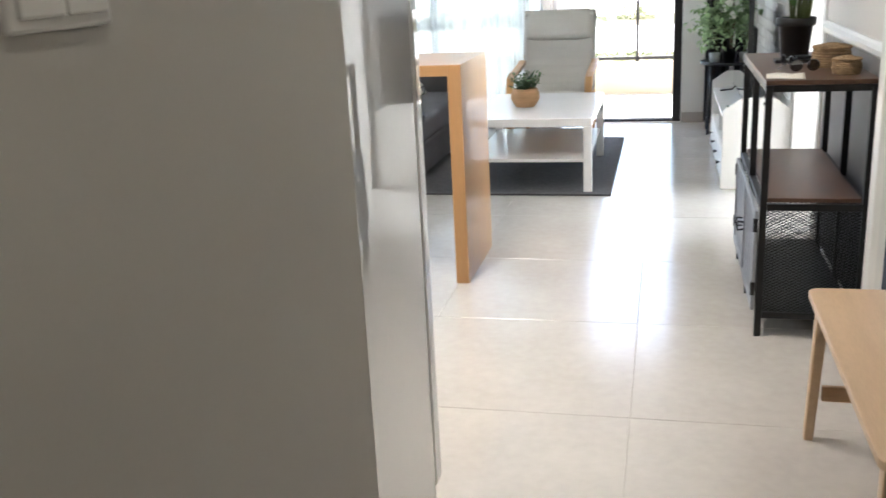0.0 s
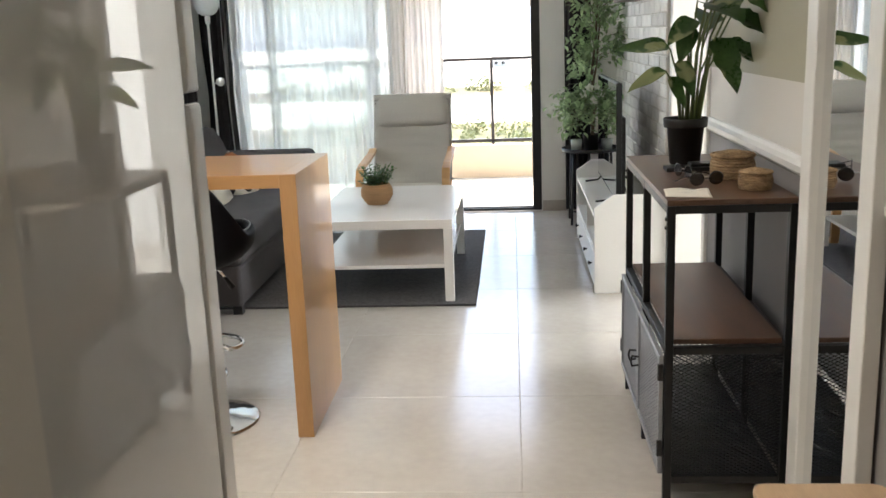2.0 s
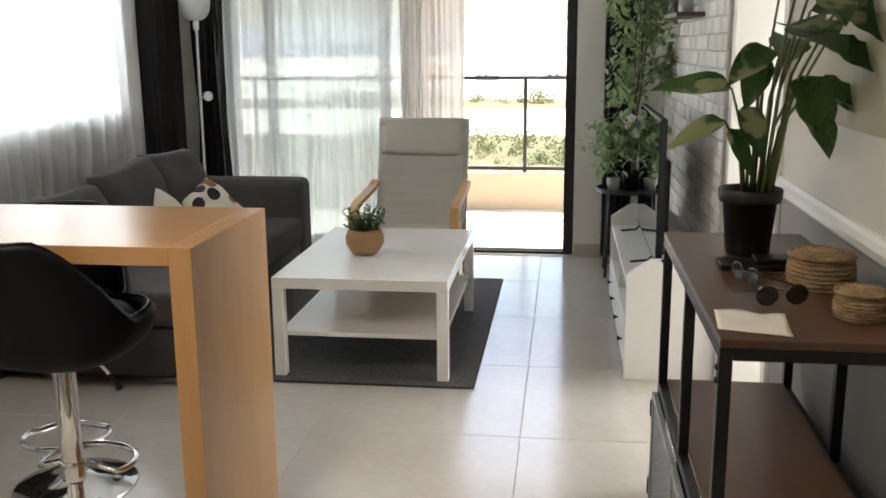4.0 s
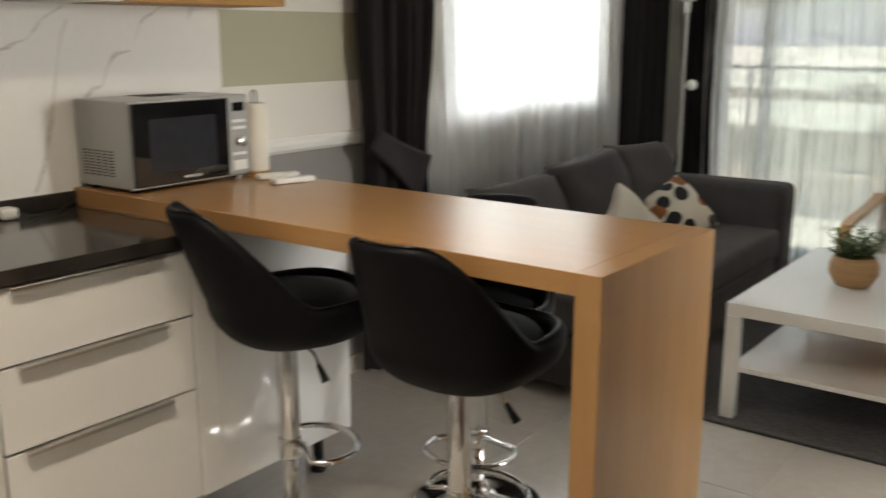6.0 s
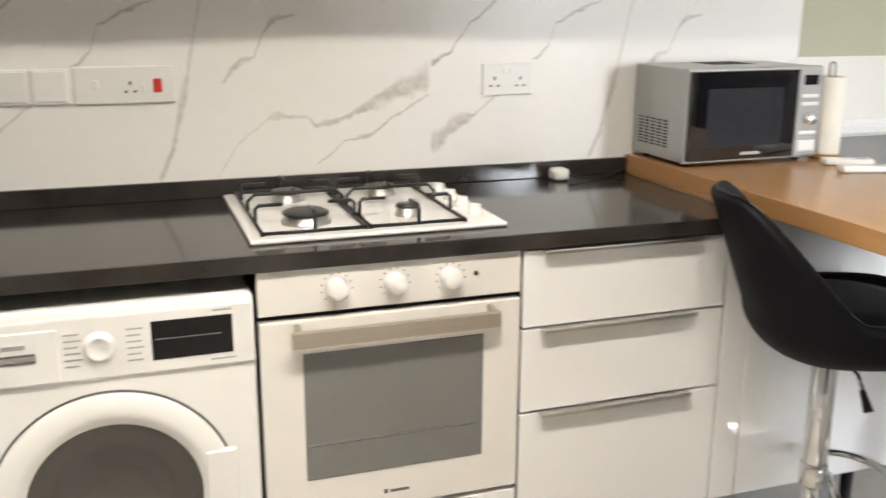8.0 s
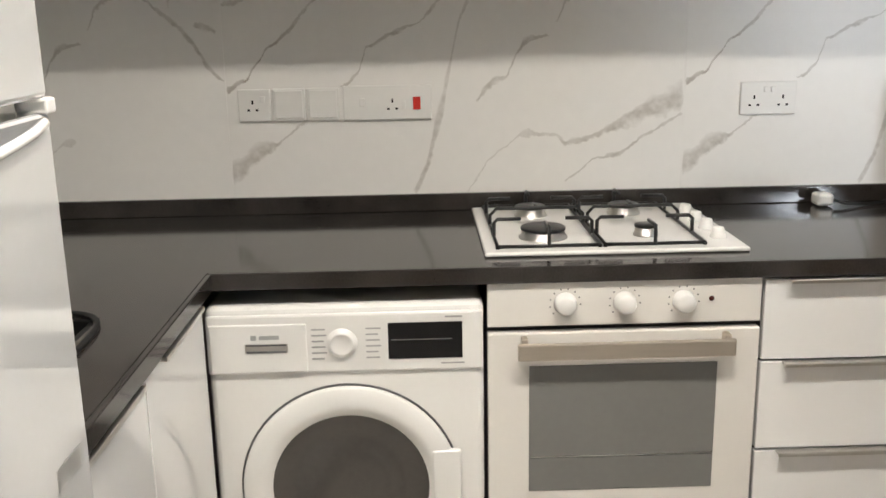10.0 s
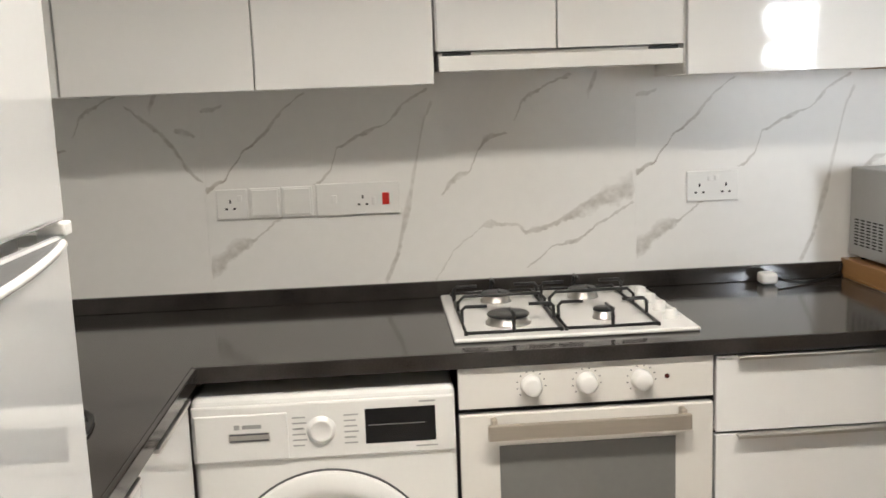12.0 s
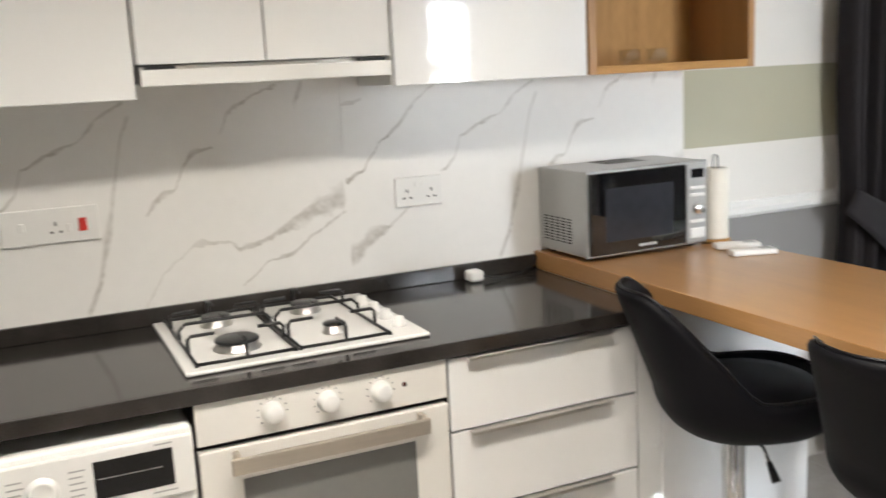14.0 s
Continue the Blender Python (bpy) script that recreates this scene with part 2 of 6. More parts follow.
SKIRT = mat("skirting_tile", (0.46, 0.42, 0.37), 0.4, vary=0.06)
GLOSS = mat("white_gloss_lacquer", (0.82, 0.815, 0.80), 0.05, vary=0.015, scale=2, fine=60, bump=0.004, coat=0.6)
FRIDGE = mat("white_enamel_fridge", (0.63, 0.63, 0.62), 0.012, vary=0.02, scale=2, fine=60, bump=0.0, coat=1.0, spec=0.6)
CARCASS = mat("white_melamine", (0.76, 0.75, 0.72), 0.4, vary=0.03, scale=4, fine=80)
TABLEWHITE = mat("white_foil_table", (0.80, 0.79, 0.77), 0.20, vary=0.02, scale=3, fine=90, bump=0.01)
SATIN = mat("white_satin_paint", (0.79, 0.78, 0.75), 0.35, vary=0.03, scale=3, fine=90, bump=0.04)
ENAMEL = mat("white_enamel", (0.80, 0.79, 0.76), 0.2, vary=0.02, scale=5, fine=80, bump=0.01, coat=0.3)
OVENWHITE = mat("warm_white_oven_enamel", (0.74, 0.715, 0.67), 0.2, vary=0.02, scale=5, fine=80, bump=0.01, coat=0.3)
PLASTIC = mat("white_plastic", (0.77, 0.76, 0.73), 0.32, vary=0.02, scale=8, fine=120, bump=0.02)
STONE = mat("black_quartz_worktop", (0.022, 0.019, 0.017), 0.11, vary=0.35, scale=9, fine=260, bump=0.008, color2=(0.035, 0.031, 0.028), spec=0.6)
PLINTH = mat("grey_brushed_plinth", (0.42, 0.42, 0.42), 0.35, metal=0.6, vary=0.08, stretch=(1, 1, 12))
ALU = mat("brushed_aluminium", (0.60, 0.58, 0.55), 0.3, metal=1.0, vary=0.08, stretch=(1, 1, 20), fine=90, bump=0.03)
CHAMPAGNE = mat("champagne_metal_handle", (0.52, 0.47, 0.40), 0.38, metal=0.85, vary=0.06, stretch=(20, 1, 20), fine=80)
CHROME = mat("chrome", (0.72, 0.72, 0.72), 0.07, metal=1.0, vary=0.03, bump=0.0)
BLACKM = mat("black_powder_coated_steel", (0.0035, 0.0035, 0.0035), 0.42, vary=0.25, scale=12, fine=180, bump=0.06)
IRON = mat("black_enamel_grate", (0.012, 0.012, 0.012), 0.3, vary=0.3, fine=150, bump=0.1)
RUBBER = mat("black_plastic", (0.0035, 0.0035, 0.0035), 0.45, vary=0.25, scale=10, fine=160, bump=0.05)
# near-black that stands for the shade inside gaps, holes and vent slots
GAP = mat("gap_shade", (0.02, 0.018, 0.016), 0.8, vary=0.1)
SCREEN = mat("black_screen_glass", (0.006, 0.006, 0.007), 0.02, vary=0.02, scale=3, bump=0.0, spec=0.9, coat=1.0)
OVENGLASS = mat("smoked_oven_glass", (0.17, 0.17, 0.16), 0.10, vary=0.06, scale=3, bump=0.0, spec=0.6)
MICROGLASS = mat("black_microwave_glass", (0.008, 0.008, 0.009), 0.08, vary=0.06, scale=3, bump=0.0, spec=0.4)
SILVER = mat("silver_painted_metal", (0.42, 0.42, 0.41), 0.34, metal=0.55, vary=0.05, scale=5, fine=140, bump=0.03)
OAKX = oak("oak_veneer_along", (1.0, 9.0, 9.0))
OAKZ = oak("oak_veneer_upright", (9.0, 9.0, 0.8))
OAKIN = mat("oak_box_veneer", (0.36, 0.185, 0.050), 0.5, vary=0.18, scale=2.2, fine=26, stretch=(9, 1, 9), color2=(0.42, 0.225, 0.068), spec=0.3)
BIRCH = mat("pale_birch", (0.52, 0.36, 0.22), 0.36, vary=0.10, scale=2, fine=30, stretch=(9, 0.9, 9), bump=0.04, color2=(0.56, 0.40, 0.25))
BEECH = mat("bent_beech", (0.52, 0.29, 0.11), 0.35, vary=0.12, scale=3, fine=30, stretch=(9, 1, 1.5))
WALNUT = mat("walnut_brown_board", (0.072, 0.036, 0.020), 0.40, vary=0.2, scale=2.5, fine=32, stretch=(9, 1, 9), color2=(0.10, 0.052, 0.029))
VINYLRIM = mat("black_piping", (0.006, 0.006, 0.007), 0.28, vary=0.15, scale=5, fine=200, bump=0.05, spec=0.5)
VINYL = mat("black_faux_leather", (0.002, 0.0019, 0.0034), 0.60, vary=0.2, scale=5, fine=240, bump=0.10, dist=0.001, spec=0.18)
SOFA = mat("charcoal_woven_cloth", (0.048, 0.043, 0.044), 0.95, vary=0.22, scale=4, fine=320, bump=0.5, color2=(0.061, 0.055, 0.056))
CREAM = mat("cream_ribbed_cloth", (0.46, 0.43, 0.375), 0.95, vary=0.07, scale=4, fine=130, stretch=(0.6, 1, 2.2), bump=0.5)
PILLOW = mat("ivory_cushion_cloth", (0.62, 0.58, 0.50), 0.95, vary=0.06, scale=5, fine=260, bump=0.4)
RUG = mat("dark_grey_rug_pile", (0.085, 0.083, 0.085), 1.0, vary=0.5, scale=60, fine=260, bump=0.9, dist=0.004)
DARKCURT = mat("dark_aubergine_curtain", (0.017, 0.0135, 0.015), 0.9, vary=0.15, scale=5, fine=300, bump=0.3)
BRICK = random_tint(mat("white_painted_brick", (0.82, 0.80, 0.76), 0.7, vary=0.10, scale=14, fine=110, bump=0.5, dist=0.004), 0.12)
MORTAR = mat("brick_mortar", (0.68, 0.65, 0.60), 0.95, vary=0.1, scale=20, fine=160, bump=0.5)
FRAME = mat("dark_bronze_aluminium", (0.028, 0.025, 0.024), 0.45, metal=0.3, vary=0.15)
PAPER = mat("paper", (0.72, 0.68, 0.60), 0.85, vary=0.05, scale=20, fine=200, bump=0.1)
INK = mat("print_and_gap_shade", (0.12, 0.12, 0.12), 0.8, vary=0.05)
REDP = mat("red_plastic", (0.55, 0.03, 0.02), 0.35, vary=0.1)
WICKER = mat("woven_seagrass", (0.24, 0.15, 0.075), 0.85, vary=0.45, scale=26, fine=140, bump=0.8, dist=0.006, stretch=(1, 1, 2.2), color2=(0.32, 0.215, 0.115))
CLAY = mat("tan_woven_pot", (0.42, 0.25, 0.12), 0.75, vary=0.18, scale=20, fine=120, stretch=(0.4, 0.4, 6), bump=0.5, dist=0.004)
SOIL = mat("potting_soil", (0.03, 0.02, 0.014), 1.0, vary=0.4, scale=40, fine=200, bump=0.9, dist=0.006)
STEM = mat("green_stem", (0.10, 0.13, 0.035), 0.5, vary=0.2)
BARK = mat("grey_brown_bark", (0.16, 0.12, 0.085), 0.9, vary=0.25, scale=30, fine=180, bump=0.6)
MIRROR = mat("mirror_silver", (0.88, 0.89, 0.89), 0.012, metal=1.0, vary=0.0, bump=0.0)
WINDOWGLASS = glass("window_glass")
TUMBLER = glass("drinking_glass", (0.96, 0.97, 0.97), True)
DOORSHEER = sheer("white_sheer_cloth", (0.88, 0.88, 0.87), 0.15, 0.68)
SHEER = sheer("white_sheer_voile", (0.90, 0.90, 0.91), 0.14, 0.55)
DRAPE = sheer("ivory_lined_drape", (0.74, 0.70, 0.66), 0.05, 0.5)
BALCTILE = mat("balcony_tile", (0.60, 0.57, 0.52), 0.6, vary=0.06, scale=5)
PARAPET = mat("beige_render", (0.52, 0.42, 0.30), 0.85, vary=0.07, scale=4, fine=140, bump=0.5)
LAMPGLOW = glow("lamp_diffuser", (1.0, 0.88, 0.70), 6.0)
SHADEGLASS = mat("opal_glass_shade", (0.68, 0.67, 0.64), 0.3, vary=0.02, transmission=0.25)


def leaf_mat(name, dark, light, rough=0.4, patches=False):
    m = mat(name, dark, rough, vary=0.15, scale=9 if patches else 20, fine=90, bump=0.1, color2=light, spec=0.5)
    n, l = nodes_of(m)
    b = n["Principled BSDF"]
    geo, mr, hs = n.new("ShaderNodeNewGeometry"), n.new("ShaderNodeMapRange"), n.new("ShaderNodeHueSaturation")
    mr.inputs["To Min"].default_value, mr.inputs["To Max"].default_value = 0.65, 1.35
    l.new(geo.outputs["Random Per Island"], mr.inputs["Value"])
    src = b.inputs["Base Color"].links[0].from_socket
    if patches:
        tc, nz, mr2, mx = n.new("ShaderNodeTexCoord"), n.new("ShaderNodeTexNoise"), n.new("ShaderNodeMapRange"), n.new("ShaderNodeMix")
        nz.inputs["Scale"].default_value = 11
        l.new(tc.outputs["Object"], nz.inputs["Vector"])
        mr2.inputs["From Min"].default_value, mr2.inputs["From Max"].default_value = 0.545, 0.60
        l.new(nz.outputs["Fac"], mr2.inputs["Value"])
        mx.data_type = 'RGBA'
        mx.inputs["B"].default_value = (0.27, 0.30, 0.14, 1)
        l.new(src, mx.inputs["A"])
        l.new(mr2.outputs[0], mx.inputs["Factor"])
        src = mx.outputs["Result"]
    l.new(mr.outputs[0], hs.inputs["Value"])
    l.new(src, hs.inputs["Color"])
    l.new(hs.outputs[0], b.inputs["Base Color"])
    tl, mxs = n.new("ShaderNodeBsdfTranslucent"), n.new("ShaderNodeMixShader")
    l.new(hs.outputs[0], tl.inputs["Color"])
    mxs.inputs[0].default_value = 0.35
    l.new(b.outputs[0], mxs.inputs[1])
    l.new(tl.outputs[0], mxs.inputs[2])
    l.new(mxs.outputs[0], n["Material Output"].inputs["Surface"])
    return m


FICUS = leaf_mat("ficus_leaf", (0.20, 0.31, 0.14), (0.42, 0.53, 0.30))
BIGLEAF = leaf_mat("variegated_leaf", (0.025, 0.065, 0.018), (0.06, 0.12, 0.03), 0.28, True)
SUCC = leaf_mat("small_green_leaf", (0.035, 0.085, 0.03), (0.08, 0.16, 0.055))
# bush greens lifted above natural tones to paint in haze
BUSH = leaf_mat("hazy_bush_leaf", (0.14, 0.165, 0.075), (0.25, 0.24, 0.12), 0.9)

# ---------- mesh helpers ----------


def link_mesh(name, bm, material, parent=None, smooth=False):
    me = bpy.data.meshes.new(name)
    bm.normal_update()
    bm.to_mesh(me)
    bm.free()
    me.materials.append(material)
    if smooth:
        me.polygons.foreach_set("use_smooth", [True] * len(me.polygons))
    ob = new(name, me)
    ob.parent = parent
    return ob


def part(name, bm, material, parent, label="", smooth=False):
    ob = link_mesh(name, bm, material, parent, smooth)
    return tagged(ob, label) if label else ob


def thing(name, label, category, group="", at=(0, 0, 0), kind=""):
    ob = new(name)
    ob.location = at
    ob.empty_display_size = 0.05
    return tagged(ob, label, category, group, kind)


def box(bm, lo, hi):
    x0, y0, z0 = lo
    x1, y1, z1 = hi
    v = [bm.verts.new(p) for p in ((x0, y0, z0), (x1, y0, z0), (x1, y1, z0), (x0, y1, z0), (x0, y0, z1), (x1, y0, z1), (x1, y1, z1), (x0, y1, z1))]
    for f in ((3, 2, 1, 0), (4, 5, 6, 7), (0, 1, 5, 4), (1, 2, 6, 5), (2, 3, 7, 6), (3, 0, 4, 7)):
        bm.faces.new([v[i] for i in f])
    return v


def boxes(*spans, bevel=0.0, seg=2):
    bm = bmesh.new()
    for lo, hi in spans:
        box(bm, lo, hi)
    if bevel:
        bmesh.ops.bevel(bm, geom=list(bm.edges), offset=bevel, segments=seg, profile=0.5, affect='EDGES')
    return bm


def ring_pts(c, u, v, r, seg):
    return [c + u * (r * math.cos(2 * math.pi * i / seg)) + v * (r * math.sin(2 * math.pi * i / seg)) for i in range(seg)]


def tube(bm, pts, radius, seg=8, closed=False):
    """A round bar along a line of points; radius is one number or one for each point."""
    pts = [Vector(p) for p in pts]
    n = len(pts)
    rad = radius if isinstance(radius, (list, tuple)) else [radius] * n
    rings, up = [], None
    for i, p in enumerate(pts):
        a = pts[i - 1] if (i or closed) else pts[i]
        b = pts[(i + 1) % n] if (i < n - 1 or closed) else pts[i]
        t = (b - a).normalized()
        if up is None:
            up = t.orthogonal().normalized()
        up = (up - t * up.dot(t)).normalized()
        rings.append([bm.verts.new(q) for q in ring_pts(p, up, t.cross(up), rad[i], seg)])
    for i in range(n if closed else n - 1):
        a, b = rings[i], rings[(i + 1) % n]
        off = 0
        if closed and i == n - 1:
            off = min(range(seg), key=lambda k: (a[0].co - b[k].co).length)
        for k in range(seg):
            bm.faces.new((a[k], a[(k + 1) % seg], b[(k + 1 + off) % seg], b[(k + off) % seg]))
    if not closed:
        bm.faces.new(rings[0][::-1])
        bm.faces.new(rings[-1])
    return bm


def lathe(bm, profile, seg=32, at=(0, 0, 0), axis='Z'):
    """A turned body: profile of (radius, height)."""
    at = Vector(at)

    def place(r, h, a):
        c, s = r * math.cos(a), r * math.sin(a)
        return at + Vector({'Z': (c, s, h), 'X': (h, c, s), 'Y': (s, h, c)}[axis])
    rings = []
    for r, h in profile:
        if r < 1e-5:
            rings.append([bm.verts.new(place(0, h, 0))])
        else:
            rings.append([bm.verts.new(place(r, h, 2 * math.pi * i / seg)) for i in range(seg)])
    for a, b in zip(rings, rings[1:]):
        for i in range(seg):
            j = (i + 1) % seg
            f = [a[i % len(a)], a[j % len(a)], b[j % len(b)], b[i % len(b)]]
            f = [q for k, q in enumerate(f) if q not in f[:k]]
            if len(f) > 2:
                bm.faces.new(f)
    return bm


def prism(bm, outline, lo, hi, axis='Y'):
    """An outline of (a, b) drawn out between lo and hi along an axis."""
    def place(a, b, t):
        return {'X': (t, a, b), 'Y': (a, t, b), 'Z': (a, b, t)}[axis]
    p = [bm.verts.new(place(a, b, lo)) for a, b in outline]
    q = [bm.verts.new(place(a, b, hi)) for a, b in outline]
    bm.faces.new(p[::-1])
    bm.faces.new(q)
    for i in range(len(p)):
        j = (i + 1) % len(p)
        bm.faces.new((p[i], p[j], q[j], q[i]))
    bmesh.ops.recalc_face_normals(bm, faces=list(bm.faces))
    return bm


def sheet(bm, f, nu, nv, thick=0.0):
    """A surface f(u, v) on a grid, with an even thickness where one is given."""
    g = [[bm.verts.new(f(i / nu, j / nv)) for j in range(nv + 1)] for i in range(nu + 1)]
    for i in range(nu):
        for j in range(nv):
            bm.faces.new((g[i][j], g[i + 1][j], g[i + 1][j + 1], g[i][j + 1]))
    if thick:
        bm.normal_update()
        bmesh.ops.solidify(bm, geom=list(bm.faces), thickness=thick)
        bmesh.ops.recalc_face_normals(bm, faces=list(bm.faces))
    return bm


def cushion(size, sag=0.35, n=14, power=3.0):
    """A stuffed cushion round the origin: full in the middle, thin at the seams, corners drawn out."""
    sx, sy, sz = size
    bm = bmesh.new()
    rows = []
    for side in (1, -1):
        g = []
        for i in range(n + 1):
            r = []
            for j in range(n + 1):
                u, v = 2 * i / n - 1, 2 * j / n - 1
                full = (max(0, 1 - abs(u) ** power) * max(0, 1 - abs(v) ** power)) ** sag
                k = 1 - 0.05 * (1 - abs(u) ** 2) * (abs(v) > 0.99) - 0.05 * (1 - abs(v) ** 2) * (abs(u) > 0.99)
                wr = 0.006 * math.sin(7 * u + 5 * v * v) * full
                r.append((u * sx / 2 * k, v * sy / 2 * k, side * (full * sz / 2 + wr)))
            g.append(r)
        rows.append(g)
    vs = {}

    def vert(s, i, j):
        key = (0 if (i in (0, n) or j in (0, n)) else s, i, j)
        if key not in vs:
            vs[key] = bm.verts.new(rows[s][i][j])
        return vs[key]
    for s in (0, 1):
        for i in range(n):
            for j in range(n):
                f = [vert(s, i, j), vert(s, i + 1, j), vert(s, i + 1, j + 1), vert(s, i, j + 1)]
                bm.faces.new(f if s == 0 else f[::-1])
    return bm


def wall(name, lo, hi, material, label, holes=(), axis='Y'):
    """A thick wall; holes are spans (a0, a1, z0, z1) along its run that go right through."""
    a = {'X': 0, 'Y': 1}[axis]
    cuts = sorted({lo[a], hi[a], *[h[0] for h in holes], *[h[1] for h in holes]})
    spans = []
    for c0, c1 in zip(cuts, cuts[1:]):
        z = lo[2]
        for h in sorted((h for h in holes if h[0] <= c0 and h[1] >= c1), key=lambda h: h[2]):
            if h[2] > z:
                spans.append((c0, c1, z, h[2]))
            z = h[3]
        if z < hi[2]:
            spans.append((c0, c1, z, hi[2]))
    bm = bmesh.new()
    for c0, c1, z0, z1 in spans:
        p, q = list(lo), list(hi)
        p[a], q[a], p[2], q[2] = c0, c1, z0, z1
        box(bm, p, q)
    bmesh.ops.remove_doubles(bm, verts=list(bm.verts), dist=1e-5)
    bm.verts.index_update()
    seen = {}
    for f in list(bm.faces):
        seen.setdefault(frozenset(v.index for v in f.verts), []).append(f)
    bmesh.ops.delete(bm, geom=[f for fs in seen.values() if len(fs) > 1 for f in fs], context='FACES')
    return tagged(link_mesh(name, bm, material), label, "wall", kind="structure")

# ---------- structure ----------
LX, RX, EY, H = -2.57, 0.82, 8.14, 2.62      # side window wall, hall wall, balcony wall, ceiling height
SY, HX = 1.42, -0.44                          # kitchen's back wall, hall's kitchen-side wall
T = 0.18

wall("wall_west", (LX - T, SY - T, -0.1), (LX, EY, H), PAINT, "wall painted in grey, cream and sage bands", [(5.72, 7.14, 1.06, 2.24)])
wall("wall_east", (RX, -2.2, -0.1), (RX + T, EY, H), PAINT, "hall wall painted in grey, cream and sage bands", [(4.745, 5.615, -0.1, 2.095)])
wall("wall_north", (LX - T, EY, -0.1), (RX + T, EY + T, H), WHITE_WALL, "white balcony wall with a wide sliding door opening", [(-2.30, 0.215, -0.1, 2.28)], 'X')
wall("wall_south", (LX - T, SY - T, -0.1), (HX - 0.1, SY, H), WHITE_WALL, "white wall behind the kitchen sink run", axis='X')
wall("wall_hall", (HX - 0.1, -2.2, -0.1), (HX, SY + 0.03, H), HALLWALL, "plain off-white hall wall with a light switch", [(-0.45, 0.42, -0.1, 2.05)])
wall("wall_entry", (HX - 0.1, -2.38, -0.1), (RX + T, -2.2, H), WHITE_WALL, "plain off-white wall at the end of the hall", axis='X')
tagged(link_mesh("ceiling", boxes(((LX - T, -2.38, H), (RX + T, EY + T, H + 0.15))), CEIL), "flat white painted ceiling", "ceiling", kind="structure")

# the side room behind the open doorway, with its window
wall("wall_bedroom_east", (3.6, 3.9, -0.1), (3.75, 7.2, H), WHITE_WALL, "plain white bedroom wall with a window", [(5.20, 6.40, 0.93, 2.17)])
wall("wall_bedroom_south", (RX + T, 3.75, -0.1), (3.75, 3.9, H), WHITE_WALL, "plain white bedroom wall", axis='X')
wall("wall_bedroom_north", (RX + T, 7.2, -0.1), (3.75, 7.35, H), WHITE_WALL, "plain white bedroom wall", axis='X')
tagged(link_mesh("ceiling_bedroom", boxes(((RX + T, 3.75, H), (3.75, 7.35, H + 0.15))), CEIL), "flat white painted bedroom ceiling", "ceiling", kind="structure")
tagged(link_mesh("floor_bedroom", boxes(((RX + T, 3.75, -0.1), (3.75, 7.35, -0.002))), SKIRT), "beige tiled bedroom floor", "floor", kind="structure")
bw = thing("window_2", "white framed bedroom window with broad blind slats", "window", kind="structure")
part("window_frame", boxes(((3.62, 5.19, 0.92), (3.70, 5.23, 2.18)), ((3.62, 6.37, 0.92), (3.70, 6.41, 2.18)), ((3.62, 5.23, 0.92), (3.70, 6.37, 0.96)), ((3.62, 5.23, 2.14), (3.70, 6.37, 2.18)), bevel=0.003), SATIN, bw)
for z0, z1 in ((1.24, 1.40), (1.52, 1.68), (1.81, 1.96)):
    part("blind_slat", boxes(((3.485, 5.20, z0), (3.50, 6.38, z1)), bevel=0.003), SATIN, bw, "broad pale blind slat")

# door frame of the doorway on the hall wall, and the hall door
df = thing("door_frame", "white painted frame round the open doorway", "door frame", kind="structure")
part("jamb", boxes(((RX - 0.014, 4.70, 0), (RX + T + 0.014, 4.76, 2.14)), bevel=0.004), SATIN, df)
part("jamb", boxes(((RX - 0.014, 5.60, 0), (RX + T + 0.014, 5.66, 2.14)), bevel=0.004), SATIN, df)
part("head", boxes(((RX - 0.014, 4.76, 2.08), (RX + T + 0.014, 5.60, 2.14)), bevel=0.004), SATIN, df)
hd = thing("door_1", "white flush hall door standing closed in its frame", "door", kind="structure")
part("leaf", boxes(((HX - 0.07, -0.40, 0.005), (HX - 0.03, 0.37, 2.0)), bevel=0.003), SATIN, hd)
part("jamb", boxes(((HX - 0.1, -0.45, 0), (HX + 0.015, -0.405, 2.05)), bevel=0.004), SATIN, hd)
part("jamb", boxes(((HX - 0.1, 0.375, 0), (HX + 0.015, 0.47, 2.05)), bevel=0.004), SATIN, hd)

# dado rails and skirtings
for nm, x0, x1, y0, y1 in (("trim_east", RX - 0.022, RX, -2.2, 4.70), ("trim_west", LX, LX + 0.018, 4.43, 8.1)):
    bm = bmesh.new()
    s = -1 if x1 == RX else 1
    base = RX if s < 0 else LX
    prism(bm, [(base, 0.985), (base + s * 0.010, 0.987), (base + s * 0.022, 1.0), (base + s * 0.024, 1.018), (base + s * 0.012, 1.03), (base + s * 0.008, 1.042), (base, 1.044)], y0, y1)
    tagged(link_mesh(nm, bm, SATIN), "white moulded dado rail along the wall", "dado rail", kind="structure")
tagged(link_mesh("baseboard_east", boxes(((RX - 0.010, -2.2, 0), (RX, 4.70, 0.075)), ((RX - 0.010, 5.66, 0), (RX, 5.74, 0.075)), bevel=0.002), SKIRT), "beige tile skirting along the hall wall", "skirting", kind="structure")
tagged(link_mesh("baseboard_north", boxes(((0.222, EY - 0.010, 0), (RX - 0.03, EY, 0.085)), bevel=0.002), SKIRT), "beige tile skirting beside the balcony door", "skirting", kind="structure")
tagged(link_mesh("baseboard_west", boxes(((LX, 4.40, 0), (LX + 0.010, EY, 0.075)), bevel=0.002), SKIRT), "beige tile skirting under the side window", "skirting", kind="structure")

